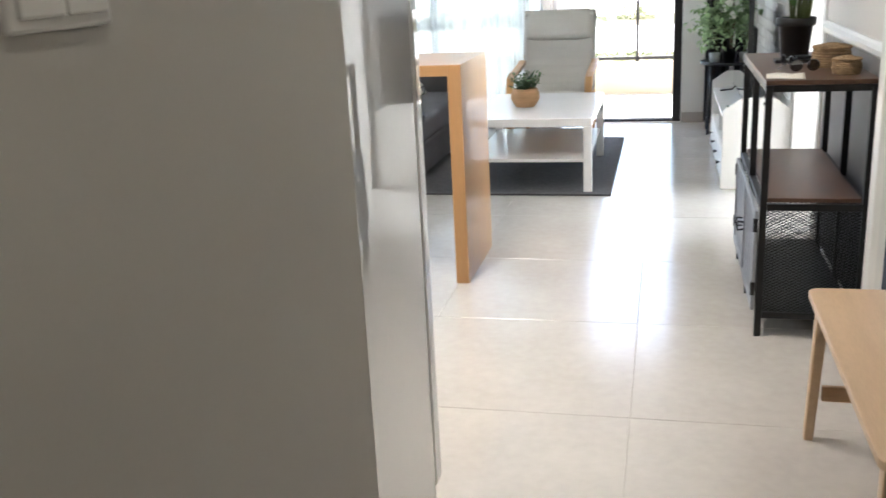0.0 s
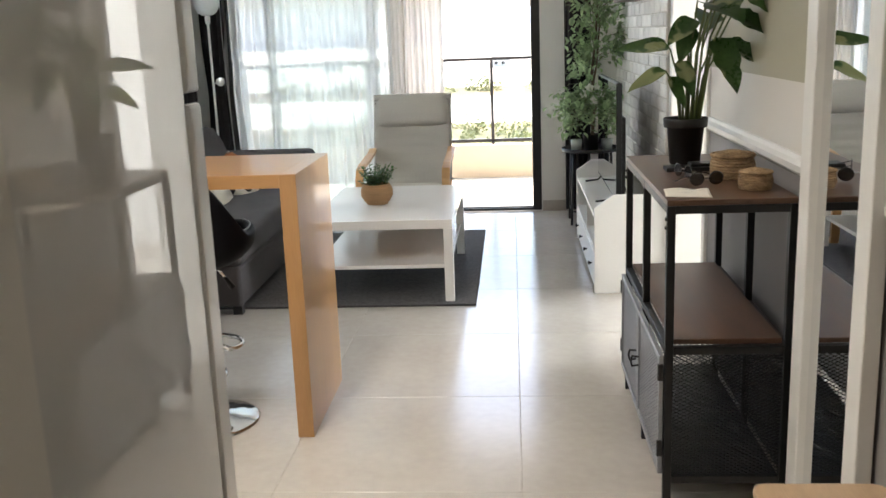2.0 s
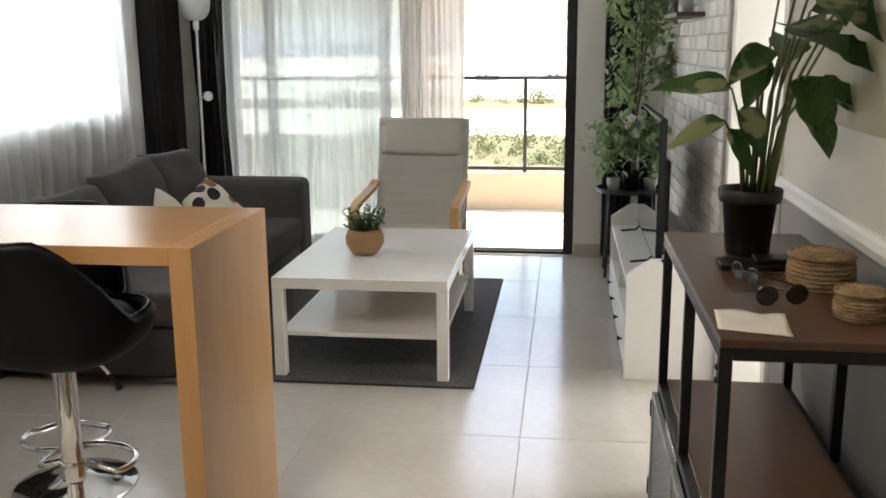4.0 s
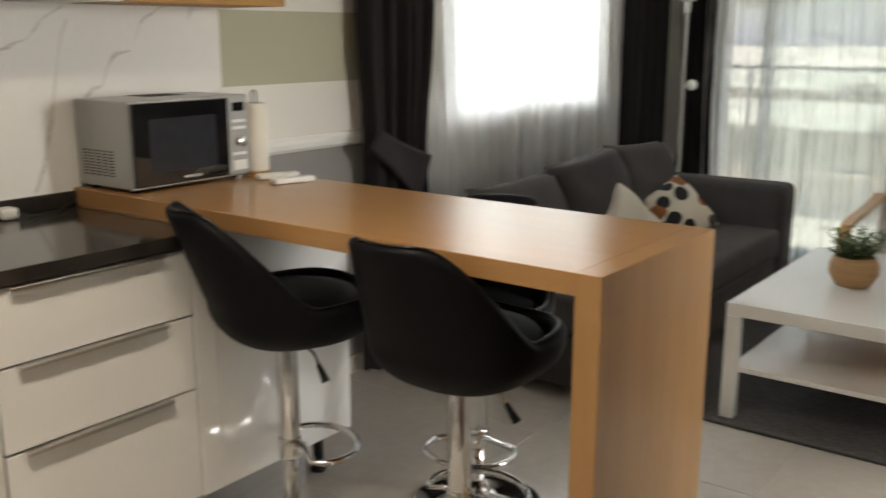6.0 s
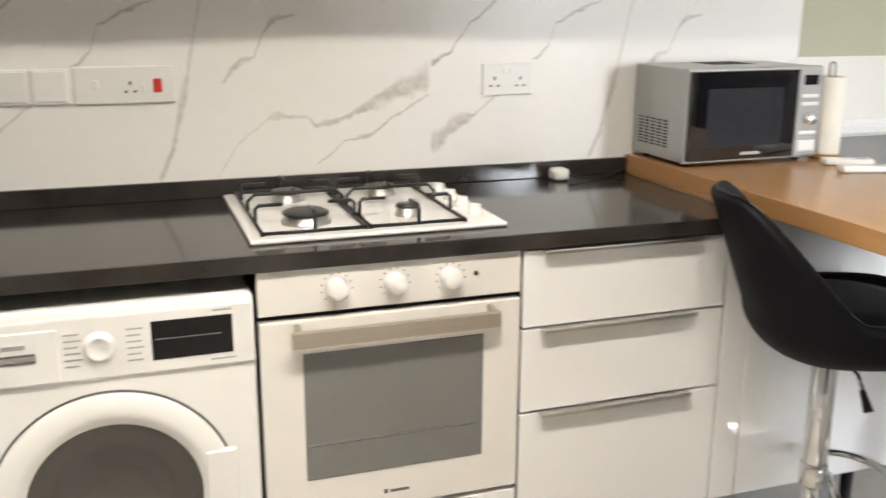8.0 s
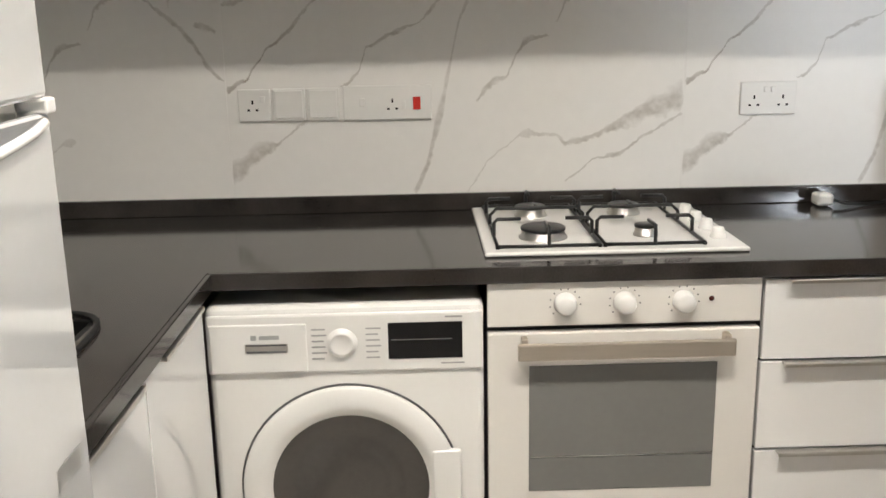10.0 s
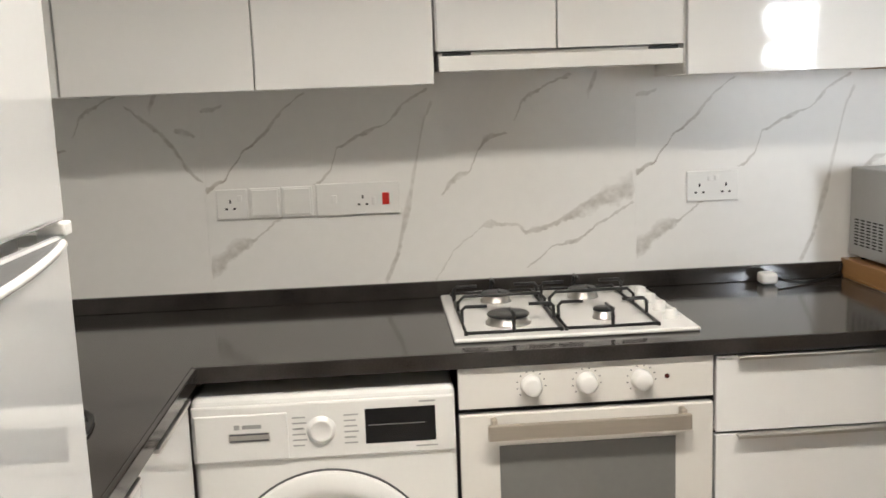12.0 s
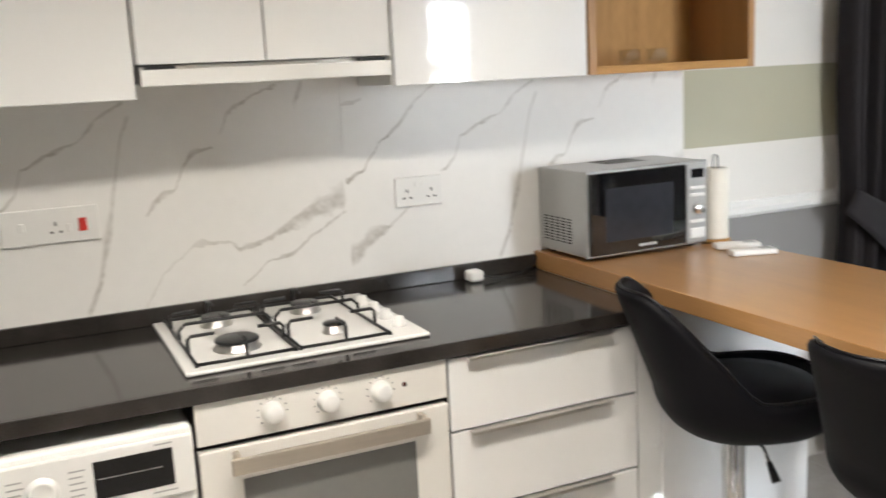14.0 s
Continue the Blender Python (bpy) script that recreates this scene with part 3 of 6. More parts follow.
# marble-look splashback slabs over the worktop
sb = thing("splashback", "glossy white marble-look slab splashback with grey veins", "splashback", kind="structure")
for y0, y1 in ((1.42, SLAB0 - 0.0002), (SLAB0 + 0.0002, SLAB0 + SLABW - 0.0002), (SLAB0 + SLABW + 0.0002, 4.415)):
    part("slab", boxes(((LX, y0, 0.93), (LX + 0.008, y1, 1.80)), bevel=0.0003, seg=1), MARBLE, sb)

# ---------- balcony ----------
BY = 10.10
tagged(link_mesh("balcony_floor", boxes(((-4.2, EY + T, -0.25), (2.4, BY + 0.15, -0.02))), BALCTILE), "sunlit pale tiled balcony floor", "balcony floor", kind="structure")
# soffit out of view, added so that no sun reaches the room
tagged(link_mesh("balcony_soffit", boxes(((-4.2, EY + T, H + 0.02), (2.4, BY - 0.45, H + 0.2))), CEIL), "unseen white soffit added to block the sun", "ceiling", kind="structure")
tagged(link_mesh("balcony_parapet", boxes(((-4.2, BY, -0.02), (2.4, BY + 0.15, 0.31)), bevel=0.006), PARAPET), "low beige rendered balcony parapet", "parapet", kind="structure")
tagged(link_mesh("doorsill", boxes(((-2.30, EY - 0.02, -0.02), (0.215, EY + T + 0.02, 0.004)), bevel=0.002), SKIRT), "beige stone threshold of the sliding door", "sill", kind="structure")
rl = thing("balcony_railing", "dark metal railing with clear glass panels on a parapet", "railing")
part("top_rail", boxes(((-4.2, BY + 0.045, 1.145), (2.4, BY + 0.095, 1.175)), bevel=0.004), FRAME, rl)
part("bottom_rail", boxes(((-4.2, BY + 0.055, 0.335), (2.4, BY + 0.085, 0.365)), bevel=0.003), FRAME, rl)
for k in range(5):
    x = -0.21 - 1.25 * k + 1.25
    part("post", boxes(((x - 0.016, BY + 0.055, 0.31), (x + 0.016, BY + 0.085, 1.145)), bevel=0.003), FRAME, rl)
for k in range(4):
    x = -0.21 - 1.25 * k
    g = part("pane", boxes(((x + 0.03, BY + 0.066, 0.37), (x + 1.22, BY + 0.074, 1.14))), WINDOWGLASS, rl)
    g.visible_shadow = False

# sliding door
sd = thing("door_2", "dark bronze aluminium sliding balcony door, slid half open", "sliding door", kind="structure")
part("frame_post", boxes(((0.145, EY + 0.02, 0.004), (0.214, EY + 0.14, 2.28)), bevel=0.004), FRAME, sd)
part("frame_post", boxes(((-2.30, EY + 0.02, 0.004), (-2.24, EY + 0.14, 2.28)), bevel=0.004), FRAME, sd)
part("frame_head", boxes(((-2.24, EY + 0.02, 2.22), (0.145, EY + 0.14, 2.28)), bevel=0.004), FRAME, sd)
part("track", boxes(((-2.24, EY + 0.03, 0.004), (0.145, EY + 0.05, 0.022)), ((-2.24, EY + 0.075, 0.004), (0.145, EY + 0.09, 0.022)), ((-2.24, EY + 0.115, 0.004), (0.145, EY + 0.13, 0.022)), bevel=0.002, seg=1), FRAME, sd)
for x0, x1, y in ((-2.24, -1.08, 0.105), (-1.95, -0.80, 0.055)):
    p = part("sash", boxes(((x0, EY + y - 0.02, 0.024), (x0 + 0.07, EY + y + 0.02, 2.215)), ((x1 - 0.07, EY + y - 0.02, 0.024), (x1, EY + y + 0.02, 2.215)),
                           ((x0 + 0.07, EY + y - 0.02, 0.024), (x1 - 0.07, EY + y + 0.02, 0.10)), ((x0 + 0.07, EY + y - 0.02, 2.15), (x1 - 0.07, EY + y + 0.02, 2.215)), bevel=0.003), FRAME, sd)
    g = part("pane", boxes(((x0 + 0.07, EY + y - 0.004, 0.10), (x1 - 0.07, EY + y + 0.004, 2.15))), WINDOWGLASS, p)
    g.visible_shadow = False

# side window
w1 = thing("window_1", "white framed side window behind sheer curtains", "window", kind="structure")
part("window_frame", boxes(((LX - 0.12, 5.72, 1.06), (LX - 0.06, 5.77, 2.24)), ((LX - 0.12, 7.09, 1.06), (LX - 0.06, 7.14, 2.24)), ((LX - 0.12, 5.77, 1.06), (LX - 0.06, 7.09, 1.11)),
                           ((LX - 0.12, 5.77, 2.19), (LX - 0.06, 7.09, 2.24)), ((LX - 0.12, 6.40, 1.11), (LX - 0.06, 6.46, 2.19)), bevel=0.004), SATIN, w1)
for y0, y1 in ((5.77, 6.40), (6.46, 7.09)):
    part("pane", boxes(((LX - 0.094, y0, 1.11), (LX - 0.086, y1, 2.19))), WINDOWGLASS, w1).visible_shadow = False
part("window_sill", boxes(((LX - 0.06, 5.70, 1.035), (LX + 0.03, 7.16, 1.06)), bevel=0.004), SATIN, w1)

# ---------- land below and beyond the balcony ----------
LAND = mat("dry_sandy_land", (0.070, 0.082, 0.026), 1.0, vary=0.2, scale=0.035, fine=0.4, bump=0.3, color2=(0.19, 0.120, 0.065))
bm = bmesh.new()
box(bm, (-3000, -200, -16.2), (3000, 4000, -16))
tagged(link_mesh("ground", bm, LAND), "wide dry sandy plain far below the balcony", "ground", kind="structure")
ROADM = mat("pale_gravel", (0.62, 0.58, 0.52), 0.9, vary=0.08, scale=0.1, fine=2)
bm = boxes(((-400, 185, -16), (400, 262, -15.94)), ((-900, 312, -16), (900, 1450, -15.94)))
tagged(link_mesh("road", bm, ROADM), "broad pale gravel yards across the plain", "road", kind="structure")


def bush_band(name, label, y0, y1, count, size, seed):
    rnd = random.Random(seed)
    bm = bmesh.new()
    for _ in range(count):
        x, y, s = rnd.uniform(-75, 45), rnd.uniform(y0, y1), size * rnd.uniform(0.45, 1.3)
        for _ in range(70):
            c = Vector((x + rnd.gauss(0, s * 0.45), y + rnd.gauss(0, s * 0.4), -16 + abs(rnd.gauss(0.5, 0.35)) * s))
            d = Vector((rnd.gauss(0, 1), rnd.gauss(0, 1), rnd.gauss(0.5, 1))).normalized()
            e = d.orthogonal().normalized() * s * rnd.uniform(0.09, 0.18)
            f = d.cross(e).normalized() * s * rnd.uniform(0.08, 0.16)
            bm.faces.new([bm.verts.new(c + q) for q in (e, f, -e, -f)])
    return tagged(link_mesh(name, bm, BUSH), label, "bushes", kind="stuff")


bush_band("bushes", "dry olive-green scrub on the near plain", 128, 178, 170, 2.0, 3)
bush_band("bushes", "dark green hedge trees beyond the gravel yard", 275, 305, 44, 3.2, 4)
# distance haze is painted into the hills as a pale grey
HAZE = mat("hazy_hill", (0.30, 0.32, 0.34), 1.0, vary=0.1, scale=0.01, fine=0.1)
bm = bmesh.new()
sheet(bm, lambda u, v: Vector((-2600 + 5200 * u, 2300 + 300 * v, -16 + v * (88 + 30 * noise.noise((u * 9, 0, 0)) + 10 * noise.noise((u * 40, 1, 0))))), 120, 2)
tagged(link_mesh("backdrop", bm, HAZE), "skyline hills painted pale for haze", "hills", kind="structure")
# nearer ridge, with bluish haze put into its colour
bm = bmesh.new()
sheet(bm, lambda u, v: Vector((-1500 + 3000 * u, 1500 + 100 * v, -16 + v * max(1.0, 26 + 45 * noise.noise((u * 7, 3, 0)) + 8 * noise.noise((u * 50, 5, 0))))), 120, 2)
tagged(link_mesh("backdrop", bm, mat("haze_tinted_ridge", (0.19, 0.20, 0.26), 1.0, vary=0.1, scale=0.01, fine=0.1)), "ridge painted faint blue for haze before the hills", "hills", kind="structure")
TOWN = mat("pale_town_wall", (0.55, 0.53, 0.50), 0.9, vary=0.1, scale=0.2)
for k in range(7):
    hb = thing("house", "small pale flat-roofed house far off on the plain", "house", "far houses")
    x, y, w, h = -95 + 27 * k + 6 * math.sin(5 * k), 470 + 14 * math.sin(3 * k), 9 + 3 * math.sin(k), 4.5 + 1.2 * math.cos(4 * k)
    part("wall", boxes(((x, y, -16), (x + w, y + 8, -16 + h))), TOWN, hb)
    part("roof", boxes(((x - 0.4, y - 0.4, -16 + h), (x + w + 0.4, y + 8.4, -15.6 + h))), PARAPET, hb)
    for j in range(2):
        part("window", boxes(((x + 1.5 + 3.5 * j, y - 0.06, -14.6), (x + 3.0 + 3.5 * j, y + 0.05, -13.2))), FRAME, hb)

# ---------- kitchen: base units, main run ----------
FX = -1.95       # front of the doors and drawers
WT0, WT1 = 0.882, 0.915


def slab_front(name, lo, hi, parent, material=None, label=""):
    return part(name, boxes((lo, hi), bevel=0.0022), material or GLOSS, parent, label)


def alu_grip(y0, y1, z, parent):
    bm = bmesh.new()
    prism(bm, [(FX + 0.001, z), (FX + 0.021, z), (FX + 0.023, z - 0.003), (FX + 0.023, z - 0.009), (FX + 0.020, z - 0.009), (FX + 0.019, z - 0.004), (FX + 0.001, z - 0.004)], y0, y1)
    return part("handle", bm, ALU, parent, "thin aluminium edge handle")


dr = thing("drawer_unit", "white gloss three-drawer base unit under black worktop", "kitchen unit")
# carcass coloured near-black so the drawer gaps read as shaded
part("body", boxes(((LX + 0.012, 3.218, 0.15), (FX - 0.022, 3.765, WT0 - 0.003))), GAP, dr)
for z0, z1 in ((0.689, 0.872), (0.478, 0.683), (0.156, 0.472)):
    d = slab_front("drawer", (FX - 0.020, 3.219, z0), (FX, 3.762, z1), dr)
    alu_grip(3.265, 3.675, z1 + 0.0035, d)
pn = thing("bar_end_unit", "white gloss panelled unit carrying the oak bar", "kitchen unit")
part("body", boxes(((LX + 0.012, 3.845, 0.15), (FX - 0.022, 4.357, 0.923))), CARCASS, pn)
part("panel", boxes(((FX - 0.020, 3.768, 0.15), (FX, 3.842, WT0 - 0.003)), bevel=0.002), GLOSS, pn)
part("panel", boxes(((FX - 0.020, 3.844, 0.15), (FX, 4.378, 0.923)), bevel=0.002), GLOSS, pn)
part("side_panel", boxes(((LX + 0.012, 4.359, 0.15), (FX - 0.021, 4.378, 0.923)), bevel=0.002), GLOSS, pn)
for x in (-2.03, -2.50):
    bm = bmesh.new()
    lathe(bm, [(0.0, 0), (0.026, 0), (0.028, 0.01), (0.017, 0.016), (0.017, 0.15), (0, 0.15)], 16, (x, 4.30, 0))
    part("leg", bm, RUBBER, pn, "black plastic leg", True)
tagged(link_mesh("plinth", boxes(((FX - 0.055, 3.218, 0.0), (FX - 0.040, 4.20, 0.148)), bevel=0.001), PLINTH), "brushed grey plinth under the base units", "plinth")

wt = thing("worktop", "polished black stone worktop with upstand", "worktop")
SINK = (-1.66, -1.16, 1.56, 1.905)
part("slab", boxes(((LX + 0.001, SY + 0.001, WT0), (FX - 0.002, 3.814, WT1))), STONE, wt)
for x0, x1, y0, y1 in ((FX - 0.002, -1.09, SY + 0.001, SINK[2]), (FX - 0.002, -1.09, SINK[3], 2.032), (SINK[1], -1.09, SINK[2], SINK[3]), (FX - 0.002, SINK[0], SINK[2], SINK[3])):
    part("slab", boxes(((x0, y0, WT0), (x1, y1, WT1))), STONE, wt)
part("front_edge", boxes(((FX - 0.001, 2.033, WT0 - 0.0035), (FX + 0.012, 3.814, WT1 + 0.0006)), bevel=0.0025), STONE, wt)
part("front_edge", boxes(((FX + 0.012, 2.0325, WT0 - 0.0035), (-1.09, 2.044, WT1 + 0.0006)), bevel=0.0025), STONE, wt)
part("upstand", boxes(((LX + 0.009, SY + 0.002, WT1 + 0.0005), (LX + 0.024, 3.814, 0.962)), bevel=0.002), STONE, wt)
sk = thing("kitchen_sink", "black composite sink bowl set in the worktop", "sink")
x0, x1, y0, y1 = SINK
part("bowl", boxes(((x0 + 0.001, y0 + 0.001, 0.74), (x1 - 0.001, y1 - 0.001, 0.755)), ((x0 + 0.001, y0 + 0.001, 0.755), (x0 + 0.012, y1 - 0.001, 0.914)), ((x1 - 0.012, y0 + 0.001, 0.755), (x1 - 0.001, y1 - 0.001, 0.914)),
                   ((x0 + 0.012, y0 + 0.001, 0.755), (x1 - 0.012, y0 + 0.012, 0.914)), ((x0 + 0.012, y1 - 0.012, 0.755), (x1 - 0.012, y1 - 0.001, 0.914))), RUBBER, sk)
bm = bmesh.new()
rim = [((x0 + x1) / 2 + 0.275 * math.copysign(abs(math.cos(a)) ** 0.45, math.cos(a)), (y0 + y1) / 2 + 0.195 * math.copysign(abs(math.sin(a)) ** 0.45, math.sin(a)), WT1 + 0.004) for a in [i * math.pi / 24 for i in range(48)]]
tube(bm, rim, 0.006, 8, True)
part("rim", bm, RUBBER, sk, smooth=True)

# sink run under the back wall
su = thing("sink_unit", "white gloss base unit under the sink worktop", "kitchen unit")
part("body", boxes(((FX + 0.03, SY + 0.005, 0.15), (-1.10, 2.005, 0.735))), CARCASS, su)
for xa, xb in ((-1.905, -1.495), (-1.490, -1.085)):
    d = part("door", boxes(((xa, 2.007, 0.156), (xb, 2.026, 0.872)), bevel=0.002), GLOSS, su)
    part("handle", boxes(((xa + 0.06, 2.027, 0.866), (xb - 0.06, 2.048, 0.876)), bevel=0.002), ALU, d, "thin aluminium edge handle")
part("plinth", boxes(((-1.93, 1.96, 0), (-1.085, 1.975, 0.148))), PLINTH, su)

# ---------- oven ----------
ov = thing("oven", "white built-in electric oven with grey glass door", "oven")
# oven body in the same gap shade, seen only between its fronts
part("body", boxes(((LX + 0.05, 2.622, 0.288), (FX - 0.024, 3.211, 0.878))), GAP, ov)
part("control_panel", boxes(((FX - 0.022, 2.621, 0.779), (FX + 0.001, 3.212, 0.880)), bevel=0.003), OVENWHITE, ov)
od = part("door", boxes(((FX - 0.022, 2.621, 0.296), (FX + 0.004, 3.212, 0.766)), bevel=0.004), OVENWHITE, ov)
part("window", boxes(((FX - 0.002, 2.711, 0.392), (FX + 0.0058, 3.122, 0.690)), bevel=0.001), OVENGLASS, od, "smoked grey oven glass")
bm = bmesh.new()
tube(bm, [(FX + 0.0062, 2.715, 0.475), (FX + 0.0062, 3.118, 0.475)], 0.0012, 6)
part("rack_line", bm, ALU, od)
hn = part("handle", boxes(((FX + 0.030, 2.683, 0.714), (FX + 0.042, 3.150, 0.752)), bevel=0.004), CHAMPAGNE, od, "champagne metal bar handle")
for y in (2.692, 3.128):
    part("bracket", boxes(((FX + 0.004, y, 0.722), (FX + 0.031, y + 0.014, 0.760)), bevel=0.003), CHAMPAGNE, hn)
for y in (2.788, 2.916, 3.043):
    bm = bmesh.new()
    lathe(bm, [(0.0, 0.026), (0.017, 0.026), (0.021, 0.023), (0.022, 0.004), (0.025, 0.0), (0.0, 0.0)], 28, (FX + 0.001, y, 0.829), 'X')
    k = part("knob", bm, PLASTIC, ov, "round white knob", True)
    for a in range(9):
        an = radians(-40 + 28 * a)
        r = 0.033
        yy, zz = y - math.cos(an) * r, 0.829 + math.sin(an) * r
        part("mark", boxes(((FX + 0.0012, yy - 0.0016, zz - 0.0016), (FX + 0.0016, yy + 0.0016, zz + 0.0016))), INK, k)
bm = bmesh.new()
lathe(bm, [(0, 0.004), (0.005, 0.003), (0.006, 0)], 14, (FX + 0.001, 3.103, 0.833), 'X')
part("indicator_light", bm, mat("dark_red_lens", (0.05, 0.008, 0.006), 0.2, vary=0.1), ov, "small dark red indicator lamp", True)
part("badge", boxes(((FX + 0.004, 2.885, 0.330), (FX + 0.0046, 2.895, 0.340)), ((FX + 0.004, 2.900, 0.331), (FX + 0.0046, 2.945, 0.338))), INK, od)
tagged(link_mesh("oven_filler_panel", boxes(((FX - 0.02, 2.621, 0.152), (FX, 3.212, 0.284)), bevel=0.002), GLOSS), "white gloss filler panel below the oven", "filler panel")
tagged(link_mesh("oven_plinth", boxes(((FX - 0.055, 2.622, 0), (FX - 0.04, 3.216, 0.148)), bevel=0.001), PLINTH), "brushed grey plinth under the oven", "plinth")

# ---------- washing machine ----------
wm = thing("washing_machine", "white front-loading washing machine with dark round window", "washing machine")
WX = -1.935
part("body", boxes(((LX + 0.04, 2.022, 0.012), (WX, 2.612, 0.842)), bevel=0.014, seg=3), ENAMEL, wm)
part("control_panel", boxes(((WX - 0.004, 2.024, 0.694), (WX + 0.007, 2.610, 0.826)), bevel=0.005), PLASTIC, wm)
dw = part("detergent_drawer", boxes(((WX + 0.003, 2.030, 0.698), (WX + 0.010, 2.236, 0.806)), bevel=0.003), PLASTIC, wm)
part("grip", boxes(((WX + 0.0095, 2.105, 0.743), (WX + 0.0112, 2.196, 0.764)), bevel=0.0008), ALU, dw, "grey finger grip")
# shade at both edges of the finger grip, laid on as dark strips
part("grip_shadow", boxes(((WX + 0.0108, 2.108, 0.7435), (WX + 0.0118, 2.193, 0.7480)), ((WX + 0.0108, 2.108, 0.7590), (WX + 0.0118, 2.193, 0.7625))), INK, dw)
part("badge", boxes(((WX + 0.0098, 2.118, 0.772), (WX + 0.0105, 2.130, 0.783)), ((WX + 0.0098, 2.136, 0.773), (WX + 0.0105, 2.178, 0.782))), SILVER, dw)
part("display", boxes(((WX + 0.006, 2.408, 0.722), (WX + 0.0085, 2.566, 0.803)), bevel=0.001), MICROGLASS, wm, "black glass display")
part("display_line", boxes(((WX + 0.0083, 2.415, 0.7645), (WX + 0.0089, 2.543, 0.7660))), ALU, wm)
bm = bmesh.new()
lathe(bm, [(0, 0.008), (0.019, 0.008), (0.021, 0.010), (0.026, 0.009), (0.027, 0.003), (0.032, 0.002), (0.033, 0)], 32, (WX + 0.007, 2.310, 0.760), 'X')
part("dial", bm, PLASTIC, wm, "round white programme dial", True)
for s in (0, 1):
    for k in range(6):
        y = 2.246 + s * 0.115
        part("programme_text", boxes(((WX + 0.0068, y, 0.725 + 0.013 * k), (WX + 0.0074, y + 0.026 + 0.006 * ((k * 5 + s) % 3) / 2, 0.7285 + 0.013 * k))), SILVER, wm)
part("model_text", boxes(((WX + 0.0068, 2.520, 0.7085), (WX + 0.0074, 2.570, 0.7120))), SILVER, wm)
part("series_text", boxes(((WX + 0.0068, 2.530, 0.812), (WX + 0.0074, 2.566, 0.816))), SILVER, wm)
WC = (WX, 2.317, 0.425)
bm = bmesh.new()
lathe(bm, [(0.2365, 0.0), (0.2365, 0.012), (0.233, 0.016), (0.200, 0.0185), (0.192, 0.0185), (0.187, 0.016), (0.172, 0.011), (0.167, 0.004)], 64, WC, 'X')
wd = part("door", bm, PLASTIC, wm, "round white door ring", True)
# dark ring drawn as the shade in the gap round the door
bm = bmesh.new()
lathe(bm, [(0.2415, -0.001), (0.2415, 0.002), (0.2368, 0.002), (0.2368, -0.001)], 64, WC, 'X')
part("door_gap", bm, INK, wd, smooth=True)
bm = bmesh.new()
lathe(bm, [(0.172, 0.011), (0.160, 0.006), (0.130, 0.0025), (0.118, 0.003), (0.112, 0.007), (0.095, 0.0065), (0.086, 0.010), (0.060, 0.014), (0.0, 0.016)], 48, WC, 'X')
part("window", bm, mat("smoked_drum_glass", (0.055, 0.050, 0.045), 0.10, vary=0.15, bump=0.0, spec=0.7), wd, "dark domed glass window", True)
part("door_grip", boxes(((WX + 0.004, 2.496, 0.33), (WX + 0.0205, 2.560, 0.512)), bevel=0.005, seg=3), PLASTIC, wd, "moulded white door grip")
for y in (2.06, 2.57):
    bm = bmesh.new()
    lathe(bm, [(0, 0), (0.02, 0), (0.02, 0.014), (0, 0.014)], 14, (WX - 0.05, y, 0))
    part("foot", bm, RUBBER, wm, smooth=True)

# ---------- hob ----------
hb = thing("gas_hob", "white four-burner gas hob with black pan supports", "gas hob")
HB = (-2.532, -2.020, 2.622, 3.208)
part("plate", boxes(((HB[0], HB[2], WT1 + 0.0005), (HB[1], HB[3], WT1 + 0.011)), bevel=0.005, seg=3), ENAMEL, hb)
burners = ((-2.16, 2.767, 0.054), (-2.41, 2.767, 0.040), (-2.16, 3.008, 0.028), (-2.41, 3.008, 0.040))
for x, y, r in burners:
    bm = bmesh.new()
    lathe(bm, [(r * 1.05, 0), (r * 1.05, 0.004), (r * 0.93, 0.006), (r * 0.93, 0.020), (r * 0.72, 0.021)], 30, (x, y, WT1 + 0.011))
    b = part("burner", bm, ALU, hb, "metal burner ring", True)
    bm = bmesh.new()
    lathe(bm, [(r * 0.97, 0.0205), (r * 0.97, 0.025), (r * 0.90, 0.027), (0, 0.027)], 30, (x, y, WT1 + 0.011))
    part("cap", bm, IRON, b, "black burner cap", True)
for y0, y1 in ((2.653, 2.881), (2.893, 3.116)):
    z0, z1 = WT1 + 0.016, WT1 + 0.056
    bm = bmesh.new()
    tube(bm, [(-2.055, y0, z0), (-2.055, y1, z0), (-2.515, y1, z0), (-2.515, y0, z0)], 0.0042, 8, True)
    ym = (y0 + y1) / 2
    for xb in (-2.16, -2.41):
        for sy, ye in ((1, y0), (-1, y1)):
            tube(bm, [(xb, ye, z0), (xb, ye, z1 - 0.008), (xb, ye + sy * 0.008, z1), (xb, ye + sy * 0.062, z1)], 0.0045, 8)
    tube(bm, [(-2.055, ym, z0), (-2.055, ym, z1 - 0.008), (-2.063, ym, z1), (-2.12, ym, z1)], 0.0045, 8)
    tube(bm, [(-2.515, ym, z0), (-2.515, ym, z1 - 0.008), (-2.507, ym, z1), (-2.45, ym, z1)], 0.0045, 8)
    tube(bm, [(-2.285, y0, z0), (-2.285, y0, z1 - 0.016), (-2.285, y0 + 0.016, z1), (-2.285, y1 - 0.016, z1), (-2.285, y1, z1 - 0.016), (-2.285, y1, z0)], 0.0045, 8)
    tube(bm, [(-2.285, ym, z1), (-2.345, ym, z1)], 0.0040, 8)
    for cx in (-2.055, -2.515):
        for cy in (y0, y1):
            tube(bm, [(cx, cy, WT1 + 0.010), (cx, cy, z0)], 0.005, 8)
    part("pan_support", bm, IRON, hb, "black wire pan support", True)
